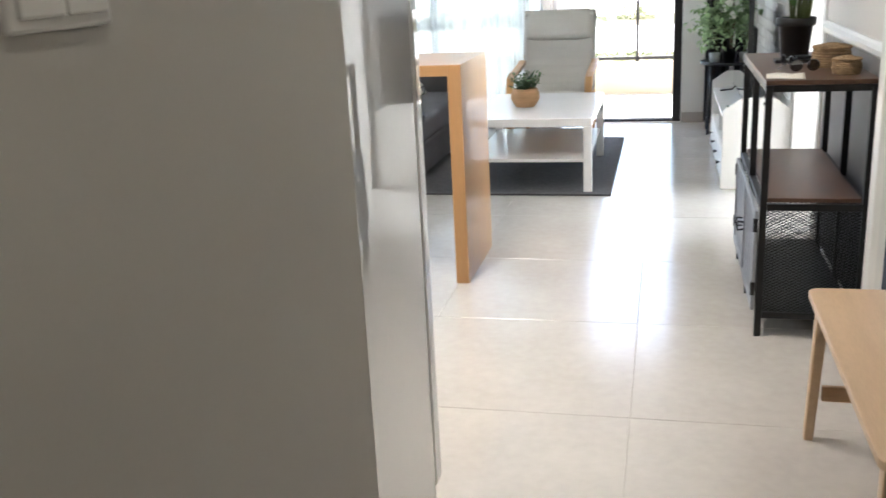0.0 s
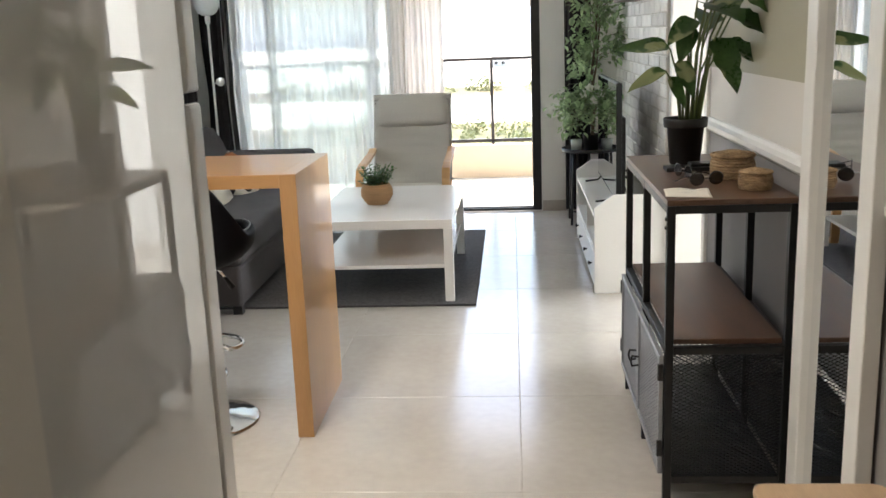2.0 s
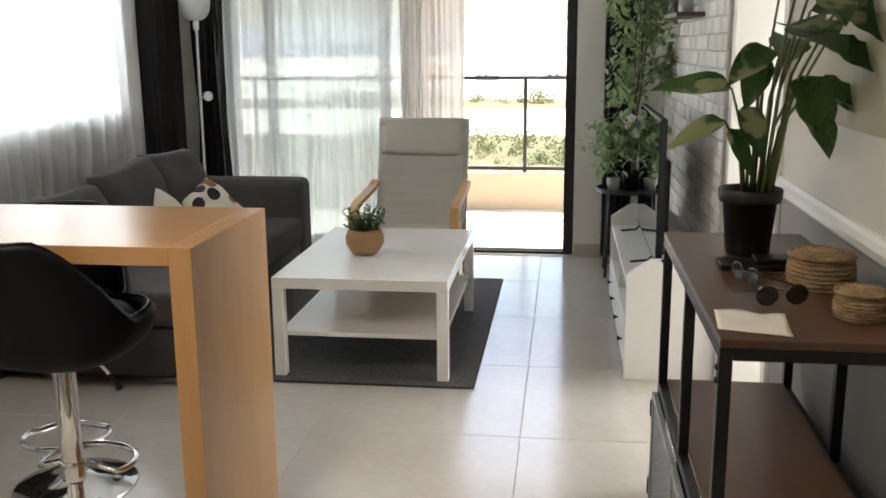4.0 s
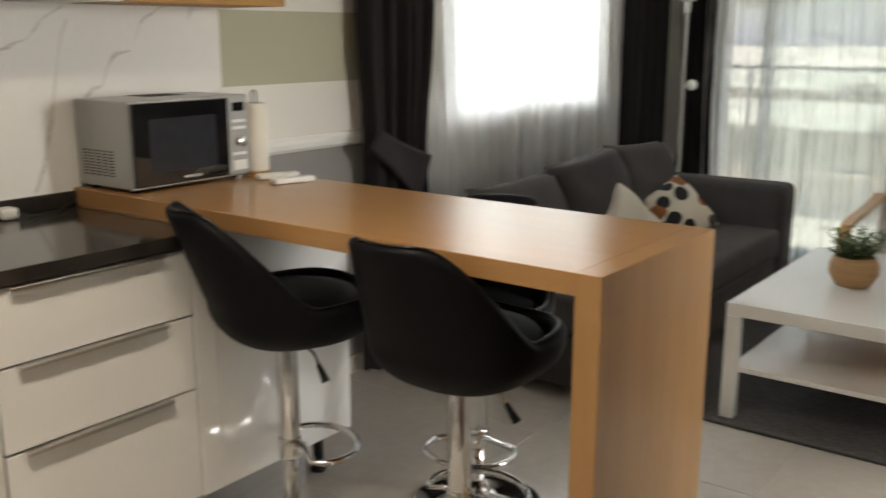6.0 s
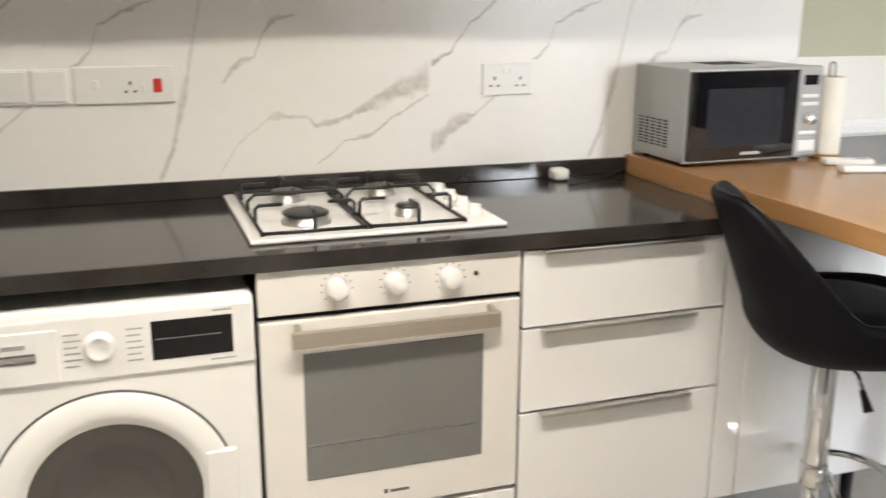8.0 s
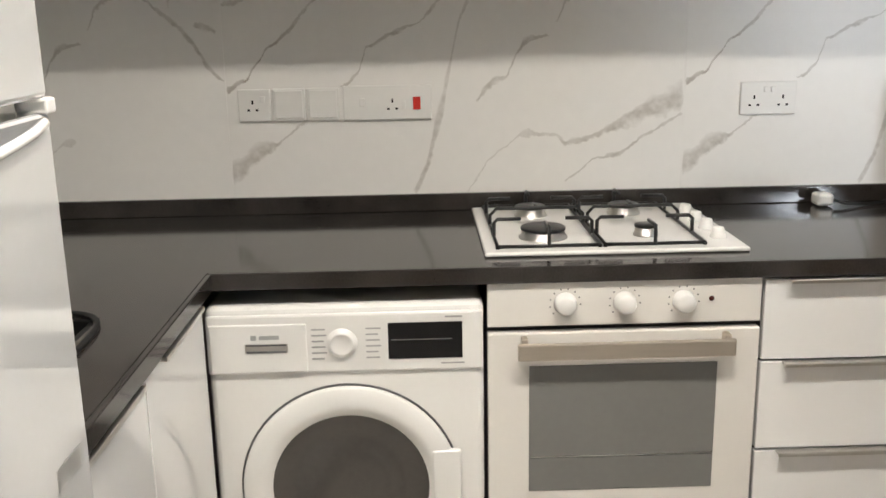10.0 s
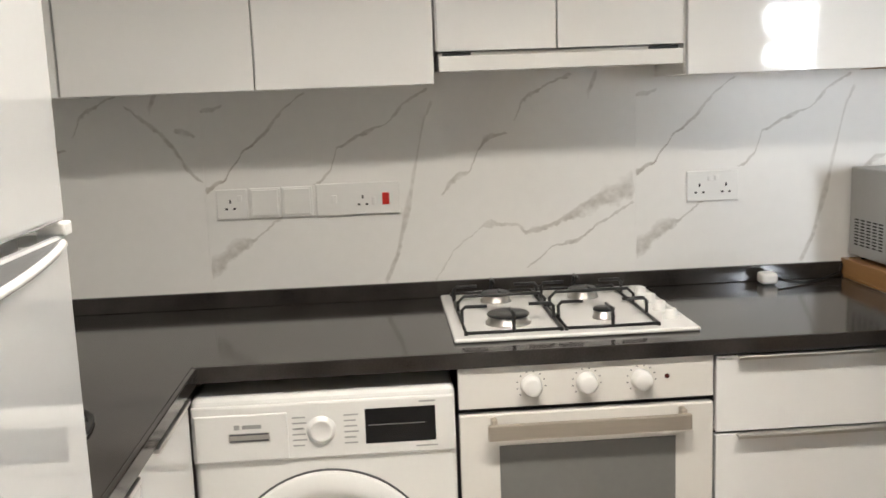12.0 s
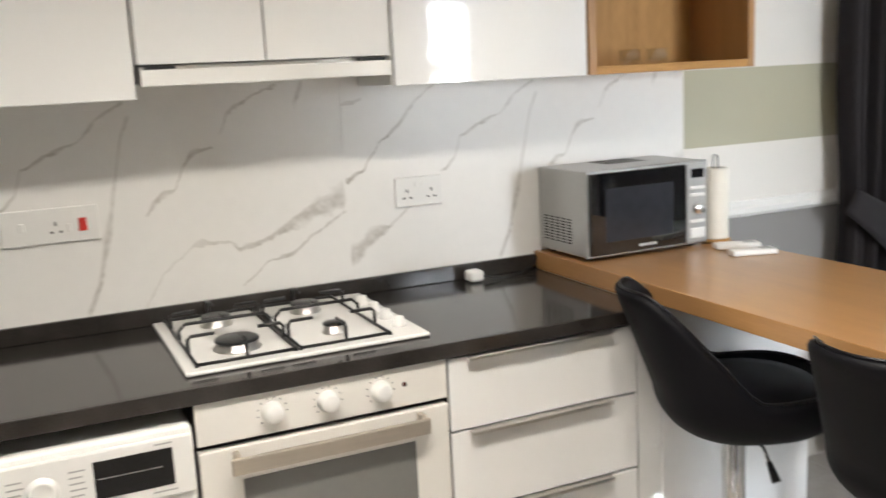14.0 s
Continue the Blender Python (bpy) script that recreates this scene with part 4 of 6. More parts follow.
for k in range(4):
    bm = bmesh.new()
    lathe(bm, [(0.0185, 0), (0.0185, 0.006), (0.015, 0.009), (0.014, 0.022), (0.012, 0.024), (0, 0.024)], 22, (-2.12 - 0.09 * k, 3.165, WT1 + 0.011))
    part("knob", bm, PLASTIC, hb, "round white gas knob", True)

# ---------- wall cupboards ----------
CX, CZ0, CZ1 = -2.284, 1.517, 2.26


def cupboard(y0, y1, z0, doors, label):
    c = thing("wall_cupboard", label, "wall cupboard", "kitchen wall cupboards")
    part("body", boxes(((LX + 0.009, y0, z0 + 0.002), (CX - 0.022, y1, CZ1)), bevel=0.001, seg=1), CARCASS, c)
    for a, b in doors:
        part("door", boxes(((CX - 0.020, a, z0), (CX, b, CZ1)), bevel=0.002), GLOSS, c)
    return c


cupboard(1.695, 2.616, CZ0, ((1.6985, 2.168), (2.172, 2.6135)), "white gloss double-door wall cupboard")
cupboard(2.620, 3.252, 1.595, ((2.624, 2.924), (2.928, 3.249)), "short white gloss cupboard above the hood")
cupboard(3.256, 3.852, CZ0, ((3.260, 3.849),), "white gloss single-door wall cupboard")
tagged(link_mesh("cupboard_filler", boxes(((LX + 0.009, SY + 0.002, CZ0), (CX - 0.004, 1.692, CZ1)), bevel=0.002), GLOSS), "white gloss corner filler beside the cupboards", "filler panel")
ho = thing("cooker_hood", "slim white pull-out cooker hood under a cupboard", "cooker hood")
part("body", boxes(((LX + 0.009, 2.628, 1.552), (CX - 0.01, 3.240, 1.592))), ALU, ho)
part("visor", boxes(((CX - 0.008, 2.625, 1.545), (CX + 0.026, 3.240, 1.583)), bevel=0.003), ENAMEL, ho, "white hood front lip")
for y in (2.636, 3.160):
    part("slide", boxes(((CX - 0.006, y, 1.584), (CX + 0.018, y + 0.07, 1.591))), RUBBER, ho)
sh = thing("open_shelf_box", "honey oak open wall shelf box", "wall shelf")
y0, y1, t = 3.857, 4.464, 0.024
part("side", boxes(((LX + 0.009, y0, CZ0), (CX + 0.002, y0 + t, CZ1)), bevel=0.0015), OAKZ, sh)
part("side", boxes(((LX + 0.009, y1 - t, CZ0), (CX + 0.002, y1, CZ1)), bevel=0.0015), OAKZ, sh)
for z in (CZ0, 1.88, CZ1 - t):
    part("shelf", boxes(((LX + 0.016, y0 + t, z), (CX + 0.001, y1 - t, z + t)), bevel=0.0015), OAKIN, sh)
part("back", boxes(((LX + 0.009, y0 + t, CZ0 + t), (LX + 0.0155, y1 - t, CZ1 - t))), mat("oak_back_veneer", (0.36, 0.185, 0.050), 0.5, vary=0.18, scale=2.2, fine=26, stretch=(9, 9, 1), color2=(0.42, 0.225, 0.068), spec=0.3), sh)
for x, y in ((-2.40, 4.08), (-2.37, 4.16)):
    bm = bmesh.new()
    lathe(bm, [(0, 0.0), (0.026, 0.0), (0.030, 0.008), (0.034, 0.045), (0.032, 0.045), (0.028, 0.012), (0, 0.010)], 24, (x, y, CZ0 + t + 0.0005))
    tagged(link_mesh("drinking_glass", bm, TUMBLER, smooth=True), "clear glass tumbler on the oak shelf", "glass", "glasses on the shelf")

# ---------- sockets and switches ----------


def wall_plate(name, label, y0, y1, z0, z1, x=LX + 0.008, kind="socket"):
    p = thing(name, label, kind, "kitchen wall plates")
    part("plate", boxes(((x, y0, z0), (x + 0.009, y1, z1)), bevel=0.003), PLASTIC, p)
    return p, x + 0.0088


def pins(p, x, y, z):
    for dy, dz, w, h in ((0, 0.010, 0.0025, 0.005), (-0.011, -0.011, 0.0035, 0.0028), (0.011, -0.011, 0.0035, 0.0028)):
        part("pin_hole", boxes(((x, y + dy - w, z + dz - h), (x + 0.0006, y + dy + w, z + dz + h))), GAP, p)


def rocker(p, x, y, z, material=None, w=0.007, h=0.011):
    part("rocker", boxes(((x - 0.002, y - w, z - h), (x + 0.004, y + w, z + h)), bevel=0.0015), material or PLASTIC, p)


p, x = wall_plate("wall_socket", "white single wall socket on the splashback", 2.006, 2.092, 1.167, 1.252)
pins(p, x, 2.045, 1.208), rocker(p, x, 2.072, 1.226, w=0.006, h=0.008)
for y in (2.098, 2.188):
    p, x = wall_plate("blank_plate", "white blank wall plate on the splashback", y, y + 0.086, 1.167, 1.252, kind="wall plate")
    part("cover", boxes(((x - 0.002, y + 0.006, 1.174), (x + 0.004, y + 0.080, 1.247)), bevel=0.002), PLASTIC, p)
p, x = wall_plate("cooker_switch", "white cooker control plate with a red rocker switch", 2.284, 2.520, 1.165, 1.256, kind="switch")
rocker(p, x, 2.335, 1.212), pins(p, x, 2.415, 1.205), rocker(p, x, 2.446, 1.203, w=0.005)
rocker(p, x, 2.480, 1.208, REDP, 0.010, 0.017)
p, x = wall_plate("double_socket", "white double wall socket on the splashback", 3.348, 3.500, 1.158, 1.246)
pins(p, x, 3.385, 1.195), pins(p, x, 3.463, 1.195), rocker(p, x, 3.415, 1.225, w=0.006, h=0.008), rocker(p, x, 3.435, 1.225, w=0.006, h=0.008)
pl = thing("power_plug", "white three-pin plug with black cable on the worktop", "plug")
part("plug_body", boxes(((-2.525, 3.545, WT1 + 0.002), (-2.475, 3.592, WT1 + 0.036)), bevel=0.010, seg=3), PLASTIC, pl)
bm = bmesh.new()
tube(bm, [(-2.495, 3.59, WT1 + 0.018), (-2.47, 3.62, WT1 + 0.010), (-2.48, 3.67, WT1 + 0.005), (-2.50, 3.73, WT1 + 0.006), (-2.53, 3.80, WT1 + 0.02), (-2.545, 3.812, WT1 + 0.04)], 0.0035, 8)
part("cable", bm, RUBBER, pl, "thin black cable", True)

ls = thing("light_switch", "white double light switch on the hall wall", "switch")
part("plate", boxes(((HX, 0.600, 1.328), (HX + 0.010, 0.752, 1.418)), bevel=0.004), PLASTIC, ls)
for y in (0.612, 0.680):
    part("rocker", boxes(((HX + 0.008, y, 1.340), (HX + 0.015, y + 0.062, 1.408)), bevel=0.003), PLASTIC, ls)
bs = thing("light_switch", "white light switch beside the balcony door", "switch")
part("plate", boxes(((0.455, EY - 0.009, 1.25), (0.545, EY, 1.36)), bevel=0.003), PLASTIC, bs)

hs_ = thing("wall_socket", "white double wall socket low on the grey hall wall", "socket")
part("plate", boxes(((RX - 0.010, 2.226, 0.322), (RX - 0.0005, 2.372, 0.408)), bevel=0.003), PLASTIC, hs_)
for y in (2.265, 2.333):
    for dy, dz, q, h in ((0, 0.012, 0.0025, 0.005), (-0.011, -0.010, 0.0035, 0.0028), (0.011, -0.010, 0.0035, 0.0028)):
        part("pin_hole", boxes(((RX - 0.0106, y + dy - q, 0.360 + dz - h), (RX - 0.0098, y + dy + q, 0.360 + dz + h))), GAP, hs_)

# ---------- bar ----------
bar = thing("breakfast_bar", "honey oak breakfast bar with waterfall end panel", "bar counter")
part("top", boxes(((LX + 0.010, 3.816, 0.9235), (-0.812, 4.395, 0.971)), bevel=0.0015), OAKX, bar)
part("edge_strip", boxes(((LX + 0.026, 3.8165, 0.9156), (FX + 0.012, 3.842, 0.9232)), bevel=0.0005, seg=1), OAKX, bar)
bm = bmesh.new()
prism(bm, [(-0.8119, 0.0), (-0.753, 0.0), (-0.753, 0.971), (-0.8119, 0.971)], 3.816, 4.395)
bmesh.ops.bevel(bm, geom=list(bm.edges), offset=0.0015, segments=2, profile=0.5, affect='EDGES')
part("end_panel", bm, OAKZ, bar)

# ---------- microwave, paper roll, remotes ----------
mw = thing("microwave", "silver microwave oven with black glass door", "microwave")
M = Matrix.Translation((-2.42, 4.06, 0.9715)) @ Matrix.Rotation(radians(1), 4, 'Z')
mw.matrix_world = M
part("body", boxes(((-0.132, -0.225, 0.012), (0.115, 0.225, 0.268)), bevel=0.004), SILVER, mw)
part("front_frame", boxes(((0.113, -0.226, 0.010), (0.130, 0.226, 0.270)), bevel=0.004), SILVER, mw)
md = part("door", boxes(((0.128, -0.218, 0.018), (0.142, 0.135, 0.262)), bevel=0.002), SCREEN, mw, "black glass door")
part("door_window", boxes(((0.1415, -0.165, 0.055), (0.1425, 0.085, 0.215))), mat("dark_mesh_glass", (0.028, 0.030, 0.036), 0.12, vary=0.15, scale=30, fine=500, bump=0.02, spec=0.5), md, "mesh-backed window")
part("badge", boxes(((0.1415, -0.045, 0.030), (0.1426, 0.020, 0.038))), SILVER, md)
cp = part("control_panel", boxes(((0.128, 0.139, 0.018), (0.140, 0.218, 0.262)), bevel=0.002), SILVER, mw)
part("display", boxes(((0.1395, 0.155, 0.218), (0.1408, 0.203, 0.246))), SCREEN, cp)
for z in (0.182, 0.160, 0.078):
    part("button", boxes(((0.1395, 0.150, z), (0.1435, 0.208, z + 0.010)), bevel=0.002), PLASTIC, cp)
part("button", boxes(((0.1395, 0.150, 0.030), (0.1445, 0.208, 0.062)), bevel=0.003), PLASTIC, cp)
bm = bmesh.new()
lathe(bm, [(0, 0.020), (0.014, 0.020), (0.018, 0.016), (0.019, 0)], 24, (0.140, 0.178, 0.122), 'X')
part("knob", bm, CHROME, cp, "round chrome knob", True)
for k in range(5):
    for j in range(9):
        x = -0.10 + 0.032 * k
        part("vent_slot", boxes(((x, -0.2262, 0.045 + 0.009 * j), (x + 0.020, -0.2245, 0.049 + 0.009 * j))), GAP, mw)
for k in range(6):
    part("top_vent", boxes(((-0.12 + 0.02 * k, -0.05, 0.2675), (-0.112 + 0.02 * k, 0.10, 0.2688))), GAP, mw)
for x, y in ((-0.10, -0.19), (-0.10, 0.19), (0.09, -0.19), (0.09, 0.19)):
    bm = bmesh.new()
    lathe(bm, [(0, 0), (0.012, 0), (0.012, 0.013), (0, 0.013)], 12, (x, y, 0))
    part("foot", bm, RUBBER, mw, smooth=True)


# ---------- fridge ----------
fr = thing("fridge", "glossy white two-door fridge freezer", "fridge")
FXL, FXR, FYF = -1.085, -0.475, 2.082
part("body", boxes(((FXL, SY + 0.04, 0.03), (FXR, FYF - 0.068, 1.78)), bevel=0.008, seg=3), FRIDGE, fr)
for z0, z1 in ((0.06, 1.335), (1.350, 1.775)):
    d = part("door", boxes(((FXL, FYF - 0.058, z0), (FXR, FYF, z1)), bevel=0.007, seg=3), FRIDGE, fr)
    if z0 < 1:
        arc = [(FXL + 0.022 + (FXR - FXL - 0.12) * k / 16, 0.022 * math.sin(math.pi * k / 16) ** 0.7) for k in range(17)]
        bm = bmesh.new()
        prism(bm, [(x, z1 - 0.004) for x, q in arc] + [(x, z1 - 0.006 - q) for x, q in arc[::-1]], FYF - 0.004, FYF + 0.0012)
        g = part("grip_recess", bm, mat("grey_chromed_recess", (0.42, 0.43, 0.45), 0.16, metal=0.8, vary=0.12, scale=14, fine=60), d, "grey glossy grip recess")
        bm = bmesh.new()
        tube(bm, [(x, FYF + 0.001, z1 - 0.010 - q) for x, q in arc], 0.0060, 10)
        part("grip_lip", bm, ENAMEL, d, "curved white grip lip", True)
part("seal", boxes(((FXL + 0.012, FYF - 0.070, 0.065), (FXR - 0.012, FYF - 0.056, 1.77))), PLASTIC, fr)
part("hinge", boxes(((FXL - 0.004, FYF - 0.03, 1.334), (FXL + 0.022, FYF + 0.006, 1.351)), bevel=0.003), PLASTIC, fr)
for x in (FXL + 0.05, FXR - 0.05):
    part("foot", boxes(((x - 0.02, FYF - 0.14, 0), (x + 0.02, FYF - 0.10, 0.032)), ((x - 0.02, SY + 0.06, 0), (x + 0.02, SY + 0.10, 0.032))), RUBBER, fr)
part("label_sticker", boxes(((FXL + 0.03, FYF, 0.93), (FXL + 0.10, FYF + 0.0006, 0.955))), SILVER, fr)

# ---------- bar stools ----------


def stool(at, facing, lift):
    """facing: degrees from the x axis towards which the seat looks; lift: seat's underside height."""
    s = thing("bar_stool", "black faux leather bucket bar stool on chrome pedestal", "bar stool", "stools at the bar")
    bm = bmesh.new()
    lathe(bm, [(0, 0.0), (0.200, 0.0), (0.203, 0.006), (0.195, 0.012), (0.14, 0.022), (0.07, 0.038), (0.036, 0.062), (0.030, 0.085), (0, 0.085)], 48)
    part("base", bm, CHROME, s, "round chrome foot plate", True)
    bm = bmesh.new()
    lathe(bm, [(0.022, 0.07), (0.022, lift - 0.29), (0.0, lift - 0.29)], 24)
    part("column", bm, CHROME, s, smooth=True)
    bm = bmesh.new()
    lathe(bm, [(0.0290, lift - 0.295), (0.0300, lift - 0.290), (0.0300, lift - 0.02), (0.06, lift - 0.015), (0.06, lift + 0.004), (0, lift + 0.004)], 24)
    part("gas_lift", bm, CHROME, s, smooth=True)
    bm = bmesh.new()
    zr = lift - 0.315
    pts = []
    for i in range(25):
        a = radians(-120 + 240 * i / 24)
        pts.append((0.060 + 0.112 * math.cos(a) + 0.02, 0.135 * math.sin(a), zr - 0.01))
    tube(bm, [(0.028, -0.03, zr + 0.012)] + pts + [(0.028, 0.03, zr + 0.012)], 0.0095, 10)
    part("foot_rest", bm, CHROME, s, "chrome loop foot rest", True)
    bm = bmesh.new()
    lathe(bm, [(0.031, zr - 0.03), (0.033, zr - 0.025), (0.033, zr + 0.025), (0.031, zr + 0.03)], 24)
    part("collar", bm, CHROME, s, smooth=True)
    bm = bmesh.new()
    tube(bm, [(0.03, -0.04, lift - 0.004), (0.045, -0.085, lift - 0.022), (0.055, -0.110, lift - 0.060)], 0.005, 8)
    lv = part("lever", bm, CHROME, s, smooth=True)
    bm = bmesh.new()
    tube(bm, [(0.052, -0.103, lift - 0.050), (0.064, -0.126, lift - 0.094)], [0.007, 0.012], 10)
    part("lever_grip", bm, RUBBER, lv, "black lever grip", True)

    def shell(u, v):
        """Bucket: outer skin up from the column, over the rolled rim and down inside; u runs round from the front."""
        a = 2 * math.pi * (u - 0.5)
        k = min(1.0, max(0.0, (abs(a) - 0.50) / 1.05))
        k = 1 - (1 - k ** 1.8) ** 2.2
        top = 0.376 * (1 - k) + 0.122 * k + 0.006 * math.exp(-((abs(a) - 2.2) / 0.4) ** 2) - 0.010 * max(0.0, abs(a) - 2.6)
        wall_, hb = 0.034, 0.118
        if v < 0.35:
            f = math.pi / 2 * (0.06 + 0.94 * v / 0.35)
            r, h = math.sin(f) ** 0.70, hb * (1 - math.cos(f))
            inn = 0.0
        elif v < 0.70:
            r, h, inn = 1.0, hb + (top - hb) * (v - 0.35) / 0.35, 0.0
        elif v < 0.82:
            f = math.pi * (v - 0.70) / 0.12
            r, h, inn = 1.0, top + wall_ / 2 * math.sin(f), wall_ / 2 * (1 - math.cos(f))
        else:
            r, h, inn = 1.0, top + (0.085 - top) * (v - 0.82) / 0.18, wall_
        ca, sa = math.cos(a), math.sin(a)
        p = (abs(ca) ** 2.6 + abs(sa) ** 2.6) ** (-1 / 2.6)
        up = max(0.0, h - hb)
        x = -ca * p * ((0.192 + 0.026 * max(0.0, ca)) * r - inn)
        y = sa * p * ((0.226 - 0.10 * up) * r - inn)
        return Vector((x + 0.020 - 0.38 * up * max(0.0, ca) + 0.045 * r * max(0.0, -ca), y, h))
    bm = bmesh.new()
    sheet(bm, shell, 56, 34)
    bmesh.ops.remove_doubles(bm, verts=list(bm.verts), dist=0.0004)
    bmesh.ops.recalc_face_normals(bm, faces=list(bm.faces))
    for v in bm.verts:
        v.co.z += lift - 0.006
    st = part("seat_shell", bm, VINYL, s, "padded black bucket shell", True)
    bm = bmesh.new()
    lathe(bm, [(0, 0.085), (0.150, 0.085), (0.172, 0.100), (0.176, 0.120), (0.160, 0.138), (0.10, 0.146), (0, 0.142)], 40)
    for v in bm.verts:
        v.co.x, v.co.y, v.co.z = v.co.x * 0.98 + 0.038, v.co.y * 1.06, v.co.z + lift - 0.006
    part("seat", bm, VINYL, s, "padded black seat cushion", True)
    bm = bmesh.new()
    tube(bm, [shell(i / 56, 0.76) + Vector((0, 0, lift - 0.004)) for i in range(56)], 0.0035, 6, True)
    part("piping", bm, VINYLRIM, st, smooth=True)
    s.matrix_world = Matrix.Translation(at) @ Matrix.Rotation(radians(facing), 4, 'Z')
    return s


stool((-1.760, 3.925, 0), 66, 0.615)
stool((-1.203, 3.968, 0), 88, 0.610)
stool((-1.47, 4.43, 0), -72, 0.540)

# ---------- sofa ----------
sf = thing("sofa", "charcoal grey fabric sofa with loose back cushions", "sofa")
SX0, SX1, SY0, SY1 = -2.42, -1.43, 5.33, 7.36
part("base", boxes(((SX0 + 0.02, SY0 + 0.01, 0.05), (SX1 - 0.02, SY1 - 0.205, 0.27)), bevel=0.02, seg=3), SOFA, sf)
part("back", boxes(((SX0, SY0, 0.05), (SX0 + 0.20, SY1 - 0.20, 0.70)), bevel=0.04, seg=4), SOFA, sf)
part("seat_cushion", boxes(((SX0 + 0.20, SY0, 0.272), (SX1, SY1 - 0.203, 0.43)), bevel=0.035, seg=4), SOFA, sf)
part("arm", boxes(((SX0, SY1 - 0.20, 0.05), (SX1, SY1, 0.655)), bevel=0.045, seg=5), SOFA, sf)
for y, tilt, dz in ((5.68, 0, 0.585), (6.32, 4, 0.630), (6.88, -3, 0.640)):
    bm = cushion((0.46, 0.66, 0.22), 0.3)
    c = part("back_cushion", bm, SOFA, sf, smooth=True)
    c.matrix_world = Matrix.Translation((SX0 + 0.31, y, dz)) @ Matrix.Rotation(radians(70), 4, 'Y') @ Matrix.Rotation(radians(tilt), 4, 'Z')
for x in (SX0 + 0.06, SX1 - 0.06):
    for y in (SY0 + 0.07, SY1 - 0.07):
        part("foot", boxes(((x - 0.025, y - 0.025, 0), (x + 0.025, y + 0.025, 0.052))), RUBBER, sf)

pc = link_mesh("cushion", cushion((0.44, 0.44, 0.15), 0.35), PILLOW, smooth=True)
tagged(pc, "plain ivory scatter cushion leaning on the sofa", "cushion")
pc.matrix_world = Matrix.Translation((-1.93, 6.40, 0.475)) @ Matrix.Rotation(radians(58), 4, 'Y') @ Matrix.Rotation(radians(36), 4, 'Z')


def spotted_cloth():
    m = mat("spotted_cushion_cloth", (0.66, 0.61, 0.52), 0.95, vary=0.05, scale=5, fine=260, bump=0.4)
    n, l = nodes_of(m)
    b = n["Principled BSDF"]
    src = b.inputs["Base Color"].links[0].from_socket
    tc, vo = n.new("ShaderNodeTexCoord"), n.new("ShaderNodeTexVoronoi")
    mp = n.new("ShaderNodeMapping")
    mp.inputs["Scale"].default_value = (1, 0.8, 0.01)
    l.new(tc.outputs["Object"], mp.inputs["Vector"])
    l.new(mp.outputs[0], vo.inputs["Vector"])
    vo.inputs["Scale"].default_value, vo.inputs["Randomness"].default_value = 11.5, 0.7
    inside = math_node(m, 'LESS_THAN', vo.outputs["Distance"], 0.49)
    sp = n.new("ShaderNodeSeparateColor")
    l.new(vo.outputs["Color"], sp.inputs[0])
    pick = n.new("ShaderNodeValToRGB")
    pick.color_ramp.interpolation = 'CONSTANT'
    e = pick.color_ramp.elements
    e[0].position, e[0].color = 0.0, (0.02, 0.018, 0.018, 1)
    e[1].position, e[1].color = 0.38, (0.30, 0.11, 0.03, 1)
    q = e.new(0.7)
    q.color = (0.10, 0.095, 0.09, 1)
    l.new(sp.outputs[0], pick.inputs["Fac"])
    mx = n.new("ShaderNodeMix")
    mx.data_type = 'RGBA'
    l.new(inside, mx.inputs["Factor"])
    l.new(src, mx.inputs["A"])
    l.new(pick.outputs["Color"], mx.inputs["B"])
    l.new(mx.outputs["Result"], b.inputs["Base Color"])
    return m


sc = link_mesh("cushion", cushion((0.35, 0.35, 0.14), 0.35), spotted_cloth(), smooth=True)
tagged(sc, "ivory scatter cushion with black and rust spots", "cushion")
sc.matrix_world = Matrix.Translation((-1.88, 6.84, 0.510)) @ Matrix.Rotation(radians(-28), 4, 'Z') @ Matrix.Rotation(radians(52), 4, 'Y') @ Matrix.Rotation(radians(24), 4, 'Z')

# ---------- rug and coffee table ----------
rg = thing("rug", "dark grey low-pile rug under the coffee table", "rug")
part("field", boxes(((-1.95, 5.478, 0.0015), (-0.228, 7.392, 0.010)), bevel=0.003), RUG, rg)
part("border", boxes(((-1.955, 5.471, 0.001), (-0.221, 5.480, 0.011)), ((-1.955, 7.390, 0.001), (-0.221, 7.399, 0.011)), ((-0.230, 5.480, 0.001), (-0.221, 7.390, 0.011)), ((-1.955, 5.480, 0.001), (-1.946, 7.390, 0.011)), bevel=0.002, seg=1), SOFA, rg)
ct = thing("coffee_table", "white square-legged coffee table with a lower shelf", "coffee table")
X0, X1, Y0, Y1 = -1.118, -0.338, 5.530, 6.690
part("tabletop", boxes(((X0, Y0, 0.412), (X1, Y1, 0.462)), bevel=0.0025), TABLEWHITE, ct)
for x in (X0, X1 - 0.05):
    for y in (Y0, Y1 - 0.05):
        part("leg", boxes(((x, y, 0.0105), (x + 0.05, y + 0.05, 0.4115)), bevel=0.0025), TABLEWHITE, ct)
part("underside", boxes(((X0 + 0.052, Y0 + 0.052, 0.4085), (X1 - 0.052, Y1 - 0.052, 0.4118)), bevel=0.001, seg=1), mat("raw_brown_fibreboard", (0.48, 0.25, 0.09), 0.6, vary=0.12, scale=5, fine=80), ct, "raw brown board under the top")
part("shelf", boxes(((X0 + 0.02, Y0 + 0.03, 0.190), (X1 - 0.02, Y1 - 0.03, 0.210)), bevel=0.0015), TABLEWHITE, ct)

